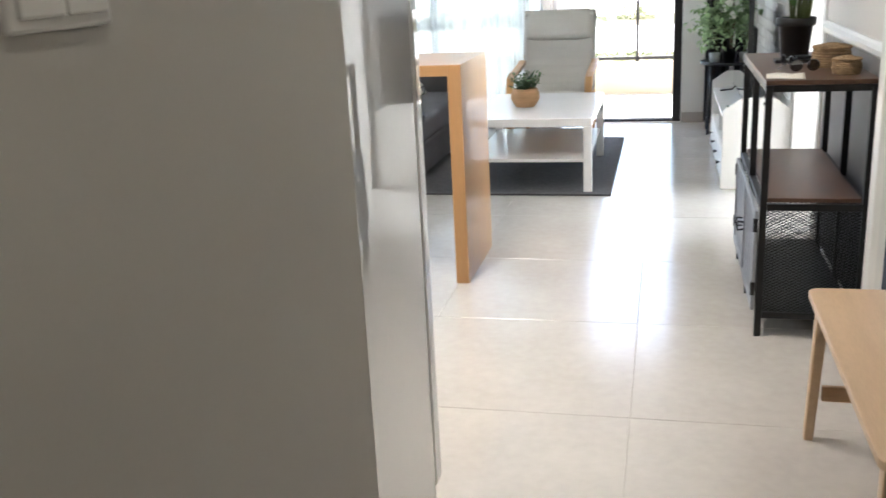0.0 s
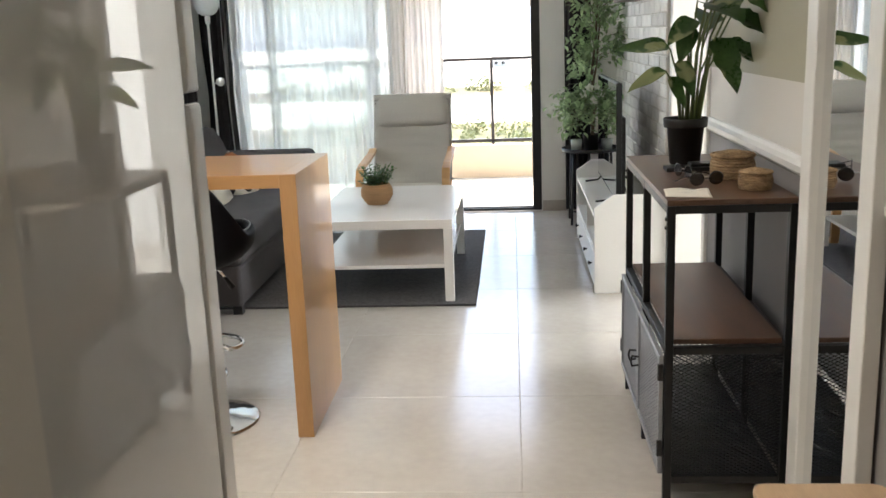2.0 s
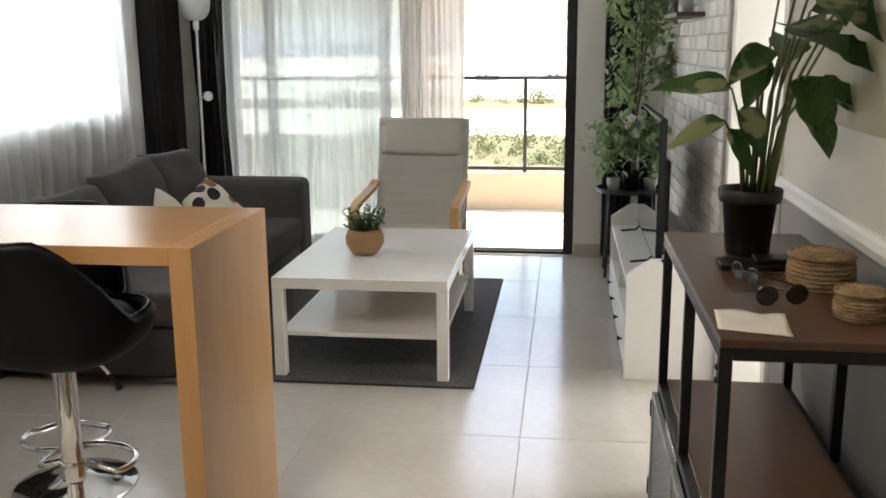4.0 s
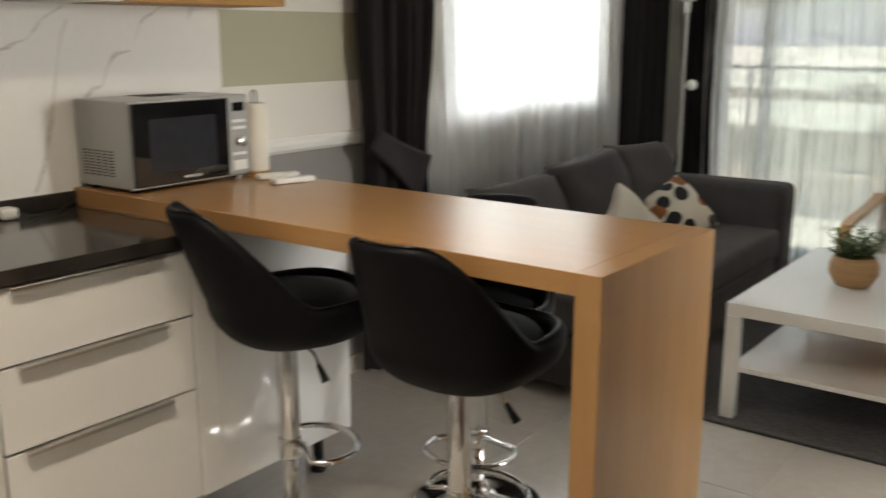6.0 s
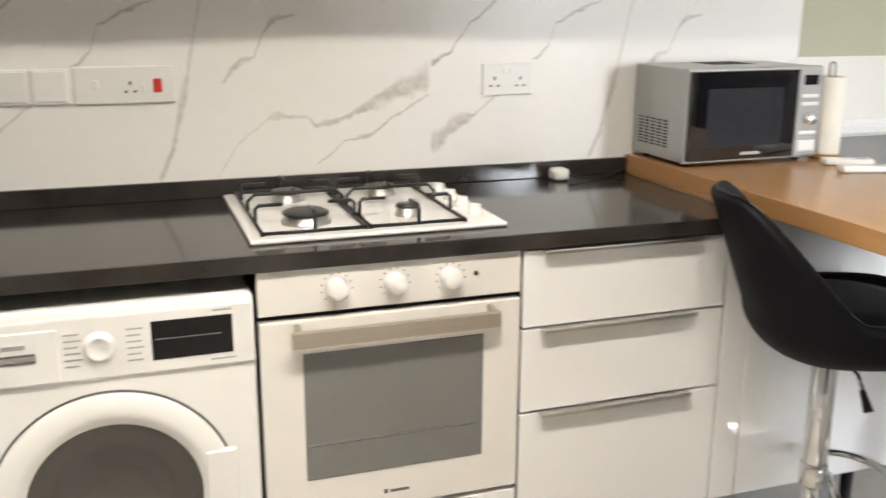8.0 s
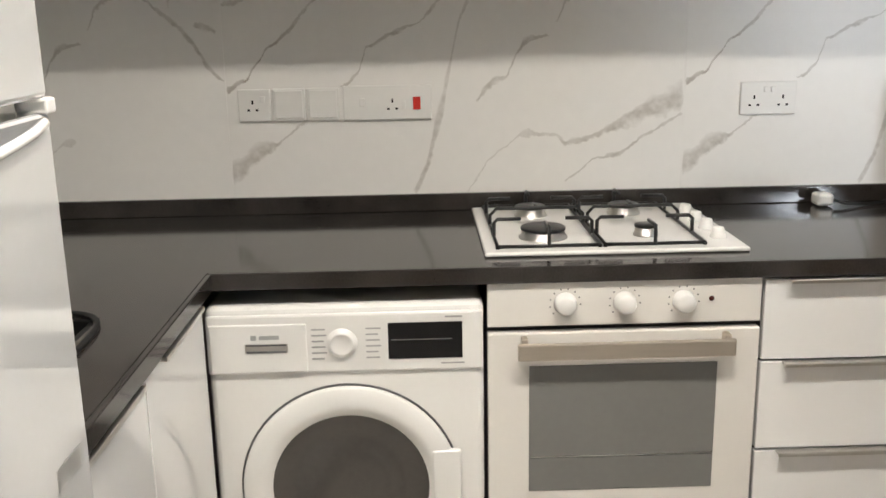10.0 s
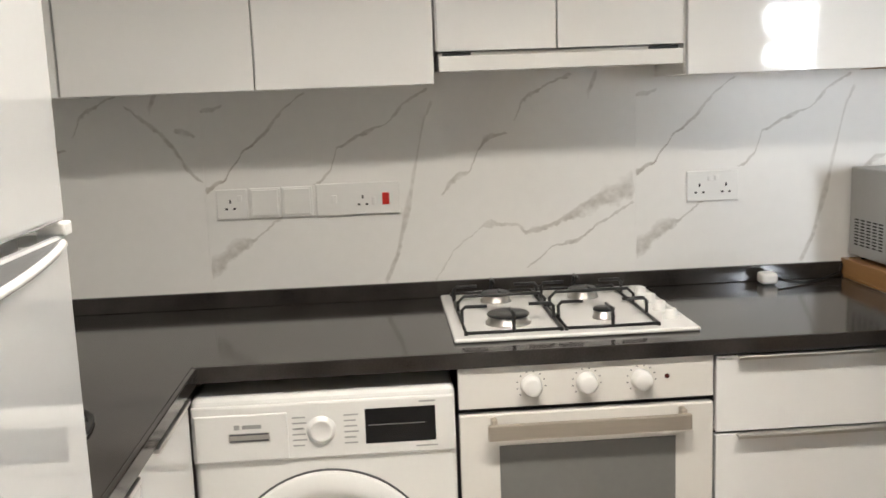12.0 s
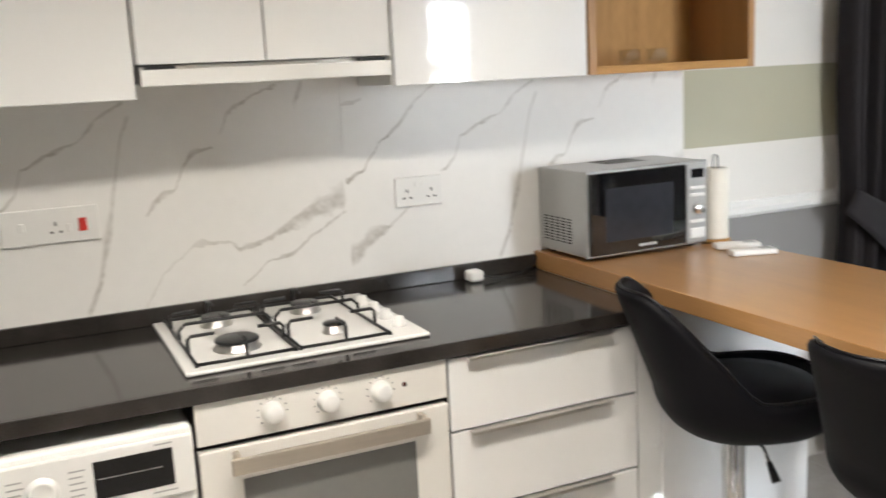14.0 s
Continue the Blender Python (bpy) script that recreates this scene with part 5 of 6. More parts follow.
tp = thing("potted_plant", "small green succulent in a round tan woven pot", "potted plant", at=(-0.81, 6.06, 0.4625))
bm = bmesh.new()
lathe(bm, [(0, 0), (0.062, 0), (0.066, 0.010), (0.074, 0.016), (0.093, 0.05), (0.093, 0.085), (0.080, 0.115), (0.074, 0.118), (0.070, 0.112), (0.072, 0.10), (0, 0.10)], 40)
part("pot", bm, CLAY, tp, "tan woven pot", True)


def leaf_shape(bm, base, along, up, length, width, fold=0.15, n=4):
    """A pointed leaf, folded a little along its rib and bent over."""
    along, side = along.normalized(), along.cross(up).normalized()
    nor = side.cross(along).normalized()
    mid, lft, rgt = [], [], []
    for i in range(n + 1):
        t = i / n
        w = width * math.sin(math.pi * min(1, t ** 0.75)) * 0.5
        c = base + along * (length * t) - nor * (0.18 * length * t * t)
        mid.append(bm.verts.new(c))
        if 0 < i < n:
            lft.append(bm.verts.new(c + side * w + nor * (w * fold)))
            rgt.append(bm.verts.new(c - side * w + nor * (w * fold)))
    for e in (lft, rgt):
        ch = [mid[0]] + e + [mid[-1]]
        for i in range(n):
            f = [mid[i], mid[i + 1], ch[i + 1], ch[i]]
            f = [q for k, q in enumerate(f) if q not in f[:k]]
            if len(f) > 2:
                bm.faces.new(f if e is lft else f[::-1])


rnd = random.Random(11)
bm = bmesh.new()
for _ in range(60):
    a, r = rnd.uniform(0, 6.283), rnd.uniform(0, 0.055)
    b0 = Vector((r * math.cos(a), r * math.sin(a), 0.10))
    tip = b0 + Vector((math.cos(a) * rnd.uniform(0.015, 0.075), math.sin(a) * rnd.uniform(0.015, 0.075), rnd.uniform(0.03, 0.125)))
    bs_ = bmesh.new()
    tube(bs_, [b0, (b0 + tip) / 2 + Vector((0, 0, 0.01)), tip], 0.0016, 4)
    part("stem", bs_, STEM, tp)
    for k in range(9):
        p = b0.lerp(tip, 0.3 + 0.7 * k / 8)
        leaf_shape(bm, p, Vector((rnd.gauss(0, 1), rnd.gauss(0, 1), rnd.uniform(-0.1, 1.0))), Vector((0, 0, 1)), rnd.uniform(0.018, 0.034), rnd.uniform(0.012, 0.020), n=3)
part("foliage", bm, SUCC, tp)

# ---------- armchair ----------
ac = thing("armchair", "bentwood armchair with a high cream ribbed cushion", "armchair", at=(-0.735, 7.08, 0))
CW = 0.265
back_line = [(-0.30, 0.425), (-0.22, 0.452), (-0.05, 0.405), (0.10, 0.345), (0.20, 0.36), (0.265, 0.45), (0.32, 0.60), (0.375, 0.78), (0.42, 0.93), (0.435, 0.99)]


def chair_pad(u, v):
    k = v * (len(back_line) - 1)
    i = min(int(k), len(back_line) - 2)
    f = k - i
    y = back_line[i][0] * (1 - f) + back_line[i + 1][0] * f
    z = back_line[i][1] * (1 - f) + back_line[i + 1][1] * f
    w = 2 * u - 1
    roll = 0.012 * math.cos(22 * math.pi * v) ** 2
    puff = -0.02 * abs(w) ** 6
    return Vector((w * CW, y + (puff - roll * 0.4) * (v > 0.5), z + (puff + roll * 0.3) * (v <= 0.5)))


bm = bmesh.new()
sheet(bm, chair_pad, 16, 72, 0.065)
pad = part("cushion", bm, CREAM, ac, "one long cream ribbed cushion", True)
pad.modifiers.new("round", 'BEVEL').width = 0.012
bm = bmesh.new()
sheet(bm, lambda u, v: Vector(((2 * u - 1) * (CW - 0.004), 0.345 + 0.095 * v - 0.012, 0.775 + 0.225 * v)) + Vector((0, 0.03 * (1 - min(1, 5 * v)) ** 2 + 0.006 - 0.008 * math.sin(math.pi * v), 0.01 * math.sin(math.pi * v))), 12, 14, 0.046)
part("headrest", bm, CREAM, ac, smooth=True)
for s in (-1, 1):
    x0, x1 = s * 0.285 - 0.025, s * 0.285 + 0.025
    bm = bmesh.new()
    path = [(-0.34, 0.0), (-0.36, 0.06), (-0.37, 0.30), (-0.36, 0.50), (-0.32, 0.555), (-0.20, 0.575), (0.0, 0.585), (0.20, 0.60), (0.31, 0.62)]
    pts = [Vector((s * 0.285, y, z)) for y, z in path]
    # bent lath: flat section along the line
    rows = []
    for i, p in enumerate(pts):
        d = (pts[min(i + 1, len(pts) - 1)] - pts[max(i - 1, 0)]).normalized()
        nn = Vector((0, -d.z, d.y)) * 0.011
        rows.append([bm.verts.new(p + Vector((q, 0, 0)) + nn * t) for q, t in ((-0.026, -1), (0.026, -1), (0.026, 1), (-0.026, 1))])
    for a, b in zip(rows, rows[1:]):
        for k in range(4):
            bm.faces.new((a[k], a[(k + 1) % 4], b[(k + 1) % 4], b[k]))
    bm.faces.new(rows[0][::-1])
    bm.faces.new(rows[-1])
    part("arm_frame", bm, BEECH, ac, "bent honey-coloured arm and front leg")
    bm = bmesh.new()
    tube(bm, [(s * 0.285, -0.34, 0.014), (s * 0.285, 0.0, 0.012), (s * 0.285, 0.42, 0.014)], 0.014, 8)
    part("runner", bm, BEECH, ac)
    bm = bmesh.new()
    tube(bm, [(s * 0.262, 0.40, 0.02), (s * 0.262, 0.36, 0.30), (s * 0.262, 0.345, 0.62), (s * 0.262, 0.455, 0.96)], 0.016, 8)
    part("back_post", bm, BEECH, ac)
part("crossbar", boxes(((-0.27, -0.30, 0.315), (0.27, -0.26, 0.345)), ((-0.27, 0.20, 0.285), (0.27, 0.24, 0.315)), bevel=0.004), BEECH, ac)

# ---------- bench by the hall wall ----------
bn = thing("bench", "pale birch bench with splayed legs against the hall wall", "bench")
BX0, BX1, BY0, BY1 = 0.488, 0.772, 1.585, 2.575
bm = bmesh.new()
r = 0.035
out = []
for cx, cy, a0 in ((BX1 - r, BY1 - r, 0), (BX0 + r, BY1 - r, 90), (BX0 + r, BY0 + r, 180), (BX1 - r, BY0 + r, 270)):
    out += [(cx + r * math.cos(radians(a0 + 15 * k)), cy + r * math.sin(radians(a0 + 15 * k))) for k in range(7)]
prism(bm, out, 0.430, 0.452, 'Z')
bmesh.ops.bevel(bm, geom=[e for e in bm.edges if abs(e.verts[0].co.z - e.verts[1].co.z) < 1e-6], offset=0.004, segments=2, profile=0.5, affect='EDGES')
part("seat", bm, BIRCH, bn)
for y in (BY0 + 0.07, BY1 - 0.07):
    for x, sx in ((BX0 + 0.035, -0.012), (BX1 - 0.035, 0.012)):
        bm = bmesh.new()
        sy = 0.03 if y > 2 else -0.03
        top, bot = [], []
        for dx, dy in ((-0.016, -0.022), (0.016, -0.022), (0.016, 0.022), (-0.016, 0.022)):
            top.append(bm.verts.new((x + dx, y + dy, 0.4295)))
            bot.append(bm.verts.new((x + dx * 0.8 + sx, y + dy * 0.7 + sy, 0.0)))
        for k in range(4):
            bm.faces.new((bot[k], bot[(k + 1) % 4], top[(k + 1) % 4], top[k]))
        bm.faces.new(bot[::-1]), bm.faces.new(top)
        bmesh.ops.bevel(bm, geom=list(bm.edges), offset=0.004, segments=2, profile=0.5, affect='EDGES')
        part("leg", bm, BIRCH, bn)
    part("stretcher", boxes(((BX0 + 0.05, y + (0.008 if y > 2 else -0.026), 0.13), (BX1 - 0.05, y + (0.026 if y > 2 else -0.008), 0.175)), bevel=0.003), mat("birch_stretcher", (0.40, 0.24, 0.12), 0.4, vary=0.12, stretch=(1, 9, 9)), bn)

# ---------- standing mirror ----------
mi = thing("standing_mirror", "tall mirror in a broad white frame against the wall", "mirror")
MY0, MY1, MZ1, MX0, MX1 = 2.750, 3.275, 1.72, 0.772, 0.812
w = 0.085
part("frame", boxes(((MX0, MY0, 0), (MX1, MY0 + w, MZ1)), ((MX0, MY1 - w, 0), (MX1, MY1, MZ1)), ((MX0, MY0 + w, 0), (MX1, MY1 - w, w)), ((MX0, MY0 + w, MZ1 - w), (MX1, MY1 - w, MZ1)), bevel=0.004), SATIN, mi)
part("glass", boxes(((MX0 + 0.024, MY0 + w - 0.002, w - 0.002), (MX0 + 0.030, MY1 - w + 0.002, MZ1 - w + 0.002))), MIRROR, mi, "clear mirror glass")

# ---------- industrial shelf unit ----------
iu = thing("shelf_unit", "black steel shelf unit with brown boards and mesh doors", "shelf unit")
UX0, UX1, UY0, UY1 = 0.424, 0.788, 3.312, 4.285
POST = 0.024
for x in (UX0, UX1 - POST):
    for y in (UY0, (UY0 + UY1) / 2 - 0.012, UY1 - POST):
        part("post", boxes(((x, y, 0.0), (x + POST, y + POST, 0.923)), bevel=0.002), BLACKM, iu)


def board(z, inset=0.0):
    b = part("board", boxes(((UX0 + inset, UY0 + inset, z), (UX1 - inset, UY1 - inset, z + 0.016)), bevel=0.002), WALNUT, iu, "walnut brown board")
    zz = z - 0.024
    for y in (UY0 + 0.0005, UY1 - POST - 0.0005):
        part("rail", boxes(((UX0 + POST, y, zz), (UX1 - POST, y + POST, z - 0.0005)), bevel=0.002), BLACKM, iu)
    for x in (UX0 + 0.0005, UX1 - POST - 0.0005):
        part("rail", boxes(((x, UY0 + POST, zz), (x + POST, (UY0 + UY1) / 2 - 0.0125, z - 0.0005)), ((x, (UY0 + UY1) / 2 + 0.0125, zz), (x + POST, UY1 - POST, z - 0.0005)), bevel=0.002), BLACKM, iu)
    return b


board(0.924)
board(0.505, POST + 0.001)
part("bottom_tray", boxes(((UX0 + POST, UY0 + POST, 0.085), (UX1 - POST, UY1 - POST, 0.095)), bevel=0.001), BLACKM, iu)
for y in (UY0 + 0.001, UY1 - POST - 0.001):
    part("rail", boxes(((UX0 + POST, y, 0.072), (UX1 - POST, y + POST, 0.096)), bevel=0.002), BLACKM, iu)


def expanded_metal(bm, a0, a1, z0, z1, put, cell=0.022, bar=0.0012):
    """A lattice of slanting strands inside a rectangle."""
    h = cell * 0.52
    slope = h / cell
    for sgn in (1, -1):
        k0 = int((z0 - max(sgn * slope * a0, sgn * slope * a1)) / h) - 1
        k1 = int((z1 - min(sgn * slope * a0, sgn * slope * a1)) / h) + 1
        for k in range(k0, k1 + 1):
            c = k * h
            lo, hi = sorted(((z0 - c) / (sgn * slope), (z1 - c) / (sgn * slope)))
            s, e = max(a0, lo), min(a1, hi)
            if e - s < 0.004:
                continue
            p, q = put(s, c + sgn * slope * s), put(e, c + sgn * slope * e)
            d = (q - p).normalized()
            m_ = put(1, 0) - put(0, 0)
            up = Vector((0, 0, 1))
            nrm = m_.cross(up).normalized()
            wv = nrm.cross(d).normalized() * bar
            nv = nrm * 0.0010
            v = [bm.verts.new(r_) for r_ in (p - wv - nv, p + wv - nv, p + wv + nv, p - wv + nv, q - wv - nv, q + wv - nv, q + wv + nv, q - wv + nv)]
            for f in ((0, 1, 5, 4), (1, 2, 6, 5), (2, 3, 7, 6), (3, 0, 4, 7)):
                bm.faces.new([v[i] for i in f])


for y in (UY0 + 0.012, UY1 - 0.012):
    bm = bmesh.new()
    expanded_metal(bm, UX0 + POST, UX1 - POST, 0.097, 0.480, lambda s, z, y=y: Vector((s, y, z)))
    part("mesh_side", bm, BLACKM, iu, "black expanded metal side")
bm = bmesh.new()
expanded_metal(bm, UY0 + POST, UY1 - POST, 0.097, 0.480, lambda s, z: Vector((UX1 - 0.012, s, z)))
part("mesh_back", bm, BLACKM, iu, "black expanded metal back")
ym = (UY0 + UY1) / 2
# the sky's reflection on the mesh doors is painted in as paler grey
GREYM = mat("sky_sheen_steel_mesh", (0.30, 0.31, 0.33), 0.38, metal=0.4, vary=0.12)
for y0, y1 in ((UY0 + 0.010, ym - 0.002), (ym + 0.002, UY1 - 0.010)):
    x = UX0 - 0.016
    bm = boxes(((x, y0, 0.10), (x + 0.014, y0 + 0.018, 0.478)), ((x, y1 - 0.018, 0.10), (x + 0.014, y1, 0.478)), ((x, y0 + 0.018, 0.10), (x + 0.014, y1 - 0.018, 0.118)), ((x, y0 + 0.018, 0.460), (x + 0.014, y1 - 0.018, 0.478)), bevel=0.0015, seg=1)
    d = part("door", bm, GREYM, iu, "steel mesh door with sky sheen in its grey")
    bm = bmesh.new()
    expanded_metal(bm, y0 + 0.018, y1 - 0.018, 0.118, 0.460, lambda s, z, x=x: Vector((x + 0.007, s, z)), bar=0.0022)
    part("mesh", bm, GREYM, d)
    yh = y1 - 0.03 if y0 < ym - 0.1 else y0 + 0.03
    bm = bmesh.new()
    tube(bm, [(x, yh, 0.315), (x - 0.022, yh, 0.318), (x - 0.026, yh, 0.300), (x - 0.022, yh, 0.282), (x, yh, 0.285)], 0.004, 8)
    part("handle", bm, BLACKM, d, "small black ring handle", True)
    for z in (0.16, 0.40):
        yy = y0 - 0.008 if y0 < ym - 0.1 else y1 - 0.006
        part("hinge", boxes(((x - 0.004, yy, z), (x + 0.012, yy + 0.014, z + 0.05)), bevel=0.002), BLACKM, d)
for y in (UY0 + 0.006, UY1 - 0.018):
    for z in (0.885, 0.86):
        bm = bmesh.new()
        lathe(bm, [(0.006, 0), (0.006, -0.004), (0, -0.006)], 10, (UX0, y + 0.006, z), 'X')
        part("bolt", bm, BLACKM, iu, smooth=True)
TOPZ = 0.9405

# ---------- on the shelf unit ----------
bp = thing("potted_plant", "large variegated leafy plant in a ribbed black pot", "potted plant", at=(0.598, 4.03, TOPZ))
bm = bmesh.new()
lathe(bm, [(0, 0), (0.050, 0), (0.053, 0.006), (0.064, 0.128), (0.073, 0.130), (0.075, 0.134), (0.077, 0.160), (0.074, 0.163), (0.070, 0.160), (0.066, 0.145), (0, 0.145)], 40)
part("pot", bm, RUBBER, bp, "tapered black plastic pot", True)
bm = bmesh.new()
lathe(bm, [(0.066, 0.146), (0.04, 0.150), (0, 0.149)], 24)
part("soil", bm, SOIL, bp)


def big_leaf(bm, base, along, up, length, width, bend=0.35, notch=0.0, n=10):
    """A broad leaf with a drawn-out tip, its halves raised from the rib; notch cuts its edge into lobes."""
    along = along.normalized()
    side = along.cross(up).normalized()
    nor = side.cross(along).normalized()
    rows = []
    for i in range(n + 1):
        t = i / n
        w = width * 0.5 * (math.sin(math.pi * t ** 0.62)) ** 0.8 if 0 < t < 1 else 0.0
        if notch and i % 3 == 0 and 1 < i < n - 1:
            w *= 1 - notch
        c = base + along * (length * (t - 0.12 * bend * t * t)) - nor * (bend * length * t * t * 0.5)
        wav = 0.02 * length * math.sin(9 * t)
        rows.append([c + side * w * q + nor * (abs(q) * w * 0.28 + wav * abs(q)) for q in (-1, -0.5, 0, 0.5, 1)])
    g = [[bm.verts.new(p) for p in r] for r in rows]
    for a, b in zip(g, g[1:]):
        for k in range(4):
            bm.faces.new((a[k], a[k + 1], b[k + 1], b[k]))


# where each leaf hangs (across, along, above the soil), which way it points, its length and width, and how its edge is cut
LEAVES = ((-0.055, 0.02, 0.24, -0.75, -0.1, 0.10, 0.20, 0.105, 0.0), (-0.030, 0.00, 0.20, 0.35, -0.45, -0.75, 0.15, 0.085, 0.0), (-0.075, -0.02, 0.17, -0.6, -0.25, -0.20, 0.16, 0.075, 0.0),
          (-0.060, -0.01, 0.15, 0.40, -0.35, -0.70, 0.13, 0.065, 0.0), (0.090, -0.03, 0.27, 0.30, -0.55, -0.75, 0.22, 0.130, 0.18), (0.130, 0.02, 0.25, 0.85, -0.20, -0.35, 0.20, 0.120, 0.18),
          (0.030, 0.03, 0.33, -0.50, -0.45, -0.30, 0.16, 0.100, 0.0))
UPPER_LEAVES = ((0.020, 0.05, 0.31, -0.25, -0.30, -0.65, 0.14, 0.090, 0.0), (0.060, -0.02, 0.38, 0.25, -0.75, -0.10, 0.24, 0.170, 0.30),
          (0.110, 0.00, 0.41, 0.80, -0.30, 0.10, 0.24, 0.160, 0.30), (0.050, 0.06, 0.44, -0.15, -0.35, 0.45, 0.22, 0.150, 0.30), (0.140, -0.04, 0.34, 0.70, -0.60, -0.30, 0.19, 0.120, 0.2),
          (0.080, 0.05, 0.35, 0.15, 0.75, -0.15, 0.20, 0.130, 0.2), (0.160, -0.06, 0.43, 0.55, -0.70, -0.45, 0.22, 0.150, 0.25), (0.175, 0.03, 0.47, 0.90, -0.15, 0.0, 0.22, 0.150, 0.3),
          (0.100, -0.05, 0.47, 0.10, -0.85, -0.25, 0.23, 0.170, 0.3), (0.085, 0.00, 0.49, -0.65, -0.50, -0.05, 0.19, 0.120, 0.2))
for px, py, pz, dx, dy, dz, ln, wd_, notch in LEAVES + UPPER_LEAVES:
    foot = Vector((px * 0.26, py * 0.45, 0.147))
    top = Vector((px, py, 0.150 + pz * 1.05))
    mid = foot.lerp(top, 0.55) + Vector((-px * 0.20, 0, 0.012))
    bs_ = bmesh.new()
    tube(bs_, [foot, foot.lerp(mid, 0.6), mid, mid.lerp(top, 0.6), top], [0.0046, 0.0040, 0.0036, 0.0032, 0.0026], 8)
    part("stem", bs_, STEM, bp, smooth=True)
    bm = bmesh.new()
    big_leaf(bm, top, Vector((dx, dy, dz)), Vector((0.05, -0.55, 0.8)), ln, wd_ * 0.82, 0.4, notch)
    part("leaf", bm, BIGLEAF, bp, "broad leaf marbled green and cream", True)


def basket(at, r, h, label, lid=True):
    b = thing("basket", label, "basket", "baskets on the shelf unit", at)
    coils = 7
    for k in range(coils):
        bm = bmesh.new()
        t = (k + 0.5) / coils
        rr = r * (0.80 + 0.20 * math.sin(math.pi * (0.15 + 0.7 * t)))
        z = h * 0.72 * t
        pts = [(rr * math.cos(a) * (1 + 0.012 * math.sin(9 * a + k)), rr * math.sin(a), z + 0.0012 * math.sin(14 * a + k * 2)) for a in [i * 2 * math.pi / 40 for i in range(40)]]
        tube(bm, pts, h * 0.72 / coils * 0.60, 6, True)
        part("coil", bm, WICKER, b, smooth=True)
    bm = bmesh.new()
    lathe(bm, [(0, 0.001), (r * 0.8, 0.001), (r * 0.92, h * 0.35), (r * 0.84, h * 0.70), (0, h * 0.70)], 32)
    part("body", bm, WICKER, b, smooth=True)
    bm = bmesh.new()
    for k in range(4):
        rr = r * (0.98 - 0.22 * k)
        tube(bm, [(rr * math.cos(a), rr * math.sin(a), h * (0.79 + 0.035 * k) + 0.001 * math.sin(11 * a)) for a in [i * 2 * math.pi / 40 for i in range(40)]], h * 0.07, 6, True)
    lathe(bm, [(0, h * 0.95), (r * 0.5, h * 0.92), (r * 0.98, h * 0.80), (r * 0.9, h * 0.75), (0, h * 0.75)], 32)
    part("lid", bm, WICKER, b, "coiled woven lid", True)
    return b


basket((0.690, 3.705, TOPZ), 0.066, 0.090, "larger round woven seagrass basket with lid")
basket((0.705, 3.475, TOPZ), 0.047, 0.064, "small round woven seagrass basket with lid")
tr = thing("flat_black_box", "flat black case lying under the plant pot", "case")
part("case", boxes(((0.505, 3.835, TOPZ), (0.735, 3.915, TOPZ + 0.014)), bevel=0.003), RUBBER, tr)
part("case_lid", boxes(((0.585, 3.845, TOPZ + 0.0145), (0.735, 3.905, TOPZ + 0.026)), bevel=0.003), RUBBER, tr)
for k, (cx, cy, rot) in enumerate(((0.575, 3.535, 15), (0.535, 3.70, -70))):
    sg = thing("sunglasses", "dark aviator sunglasses lying folded open on the board", "sunglasses", "sunglasses on the shelf unit")
    for s in (-1, 1):
        bm = bmesh.new()
        lathe(bm, [(0, 0.001), (0.020, 0.001), (0.0235, 0.0), (0.0235, -0.002), (0.020, -0.002), (0, -0.002)], 24, (0, s * 0.031, 0.024), 'X')
        for v in bm.verts:
            v.co.z = 0.026 + (v.co.z - 0.026) * 0.9
        ln_ = part("lens", bm, SCREEN, sg, "dark tinted lens", True)
        bm = bmesh.new()
        tube(bm, [(0.0, s * 0.056, 0.034), (0.05, s * 0.060, 0.020), (0.095, s * 0.058, 0.004), (0.12, s * 0.054, 0.003)], 0.0014, 6)
        part("temple", bm, BLACKM, sg, smooth=True)
    bm = bmesh.new()
    tube(bm, [(0, -0.010, 0.030), (0, 0.010, 0.030)], 0.0014, 6)
    part("bridge", bm, ALU, sg)
    sg.matrix_world = Matrix.Translation((cx, cy, TOPZ + 0.001)) @ Matrix.Rotation(radians(90 + rot), 4, 'Z')
nt = thing("paper_note", "creased handwritten paper note on the brown board", "paper note")
bm = bmesh.new()
sheet(bm, lambda u, v: Vector((0.428 + 0.125 * u + 0.012 * v, 3.370 + 0.125 * v - 0.035 * u, TOPZ + 0.0015 + 0.006 * abs(math.sin(5 * u + 3 * v)) * v)), 12, 12, 0.0006)
part("sheet", bm, PAPER, nt, smooth=True)
for k in range(4):
    bm = bmesh.new()
    sheet(bm, lambda u, v, k=k: Vector((0.462 + 0.055 * u + 0.004 * k, 3.390 + 0.024 * k - 0.016 * u + 0.0014 * v + 0.0015 * math.sin(40 * u + k), TOPZ + 0.0095)), 24, 1, 0.0003)
    part("writing", bm, SILVER, nt)

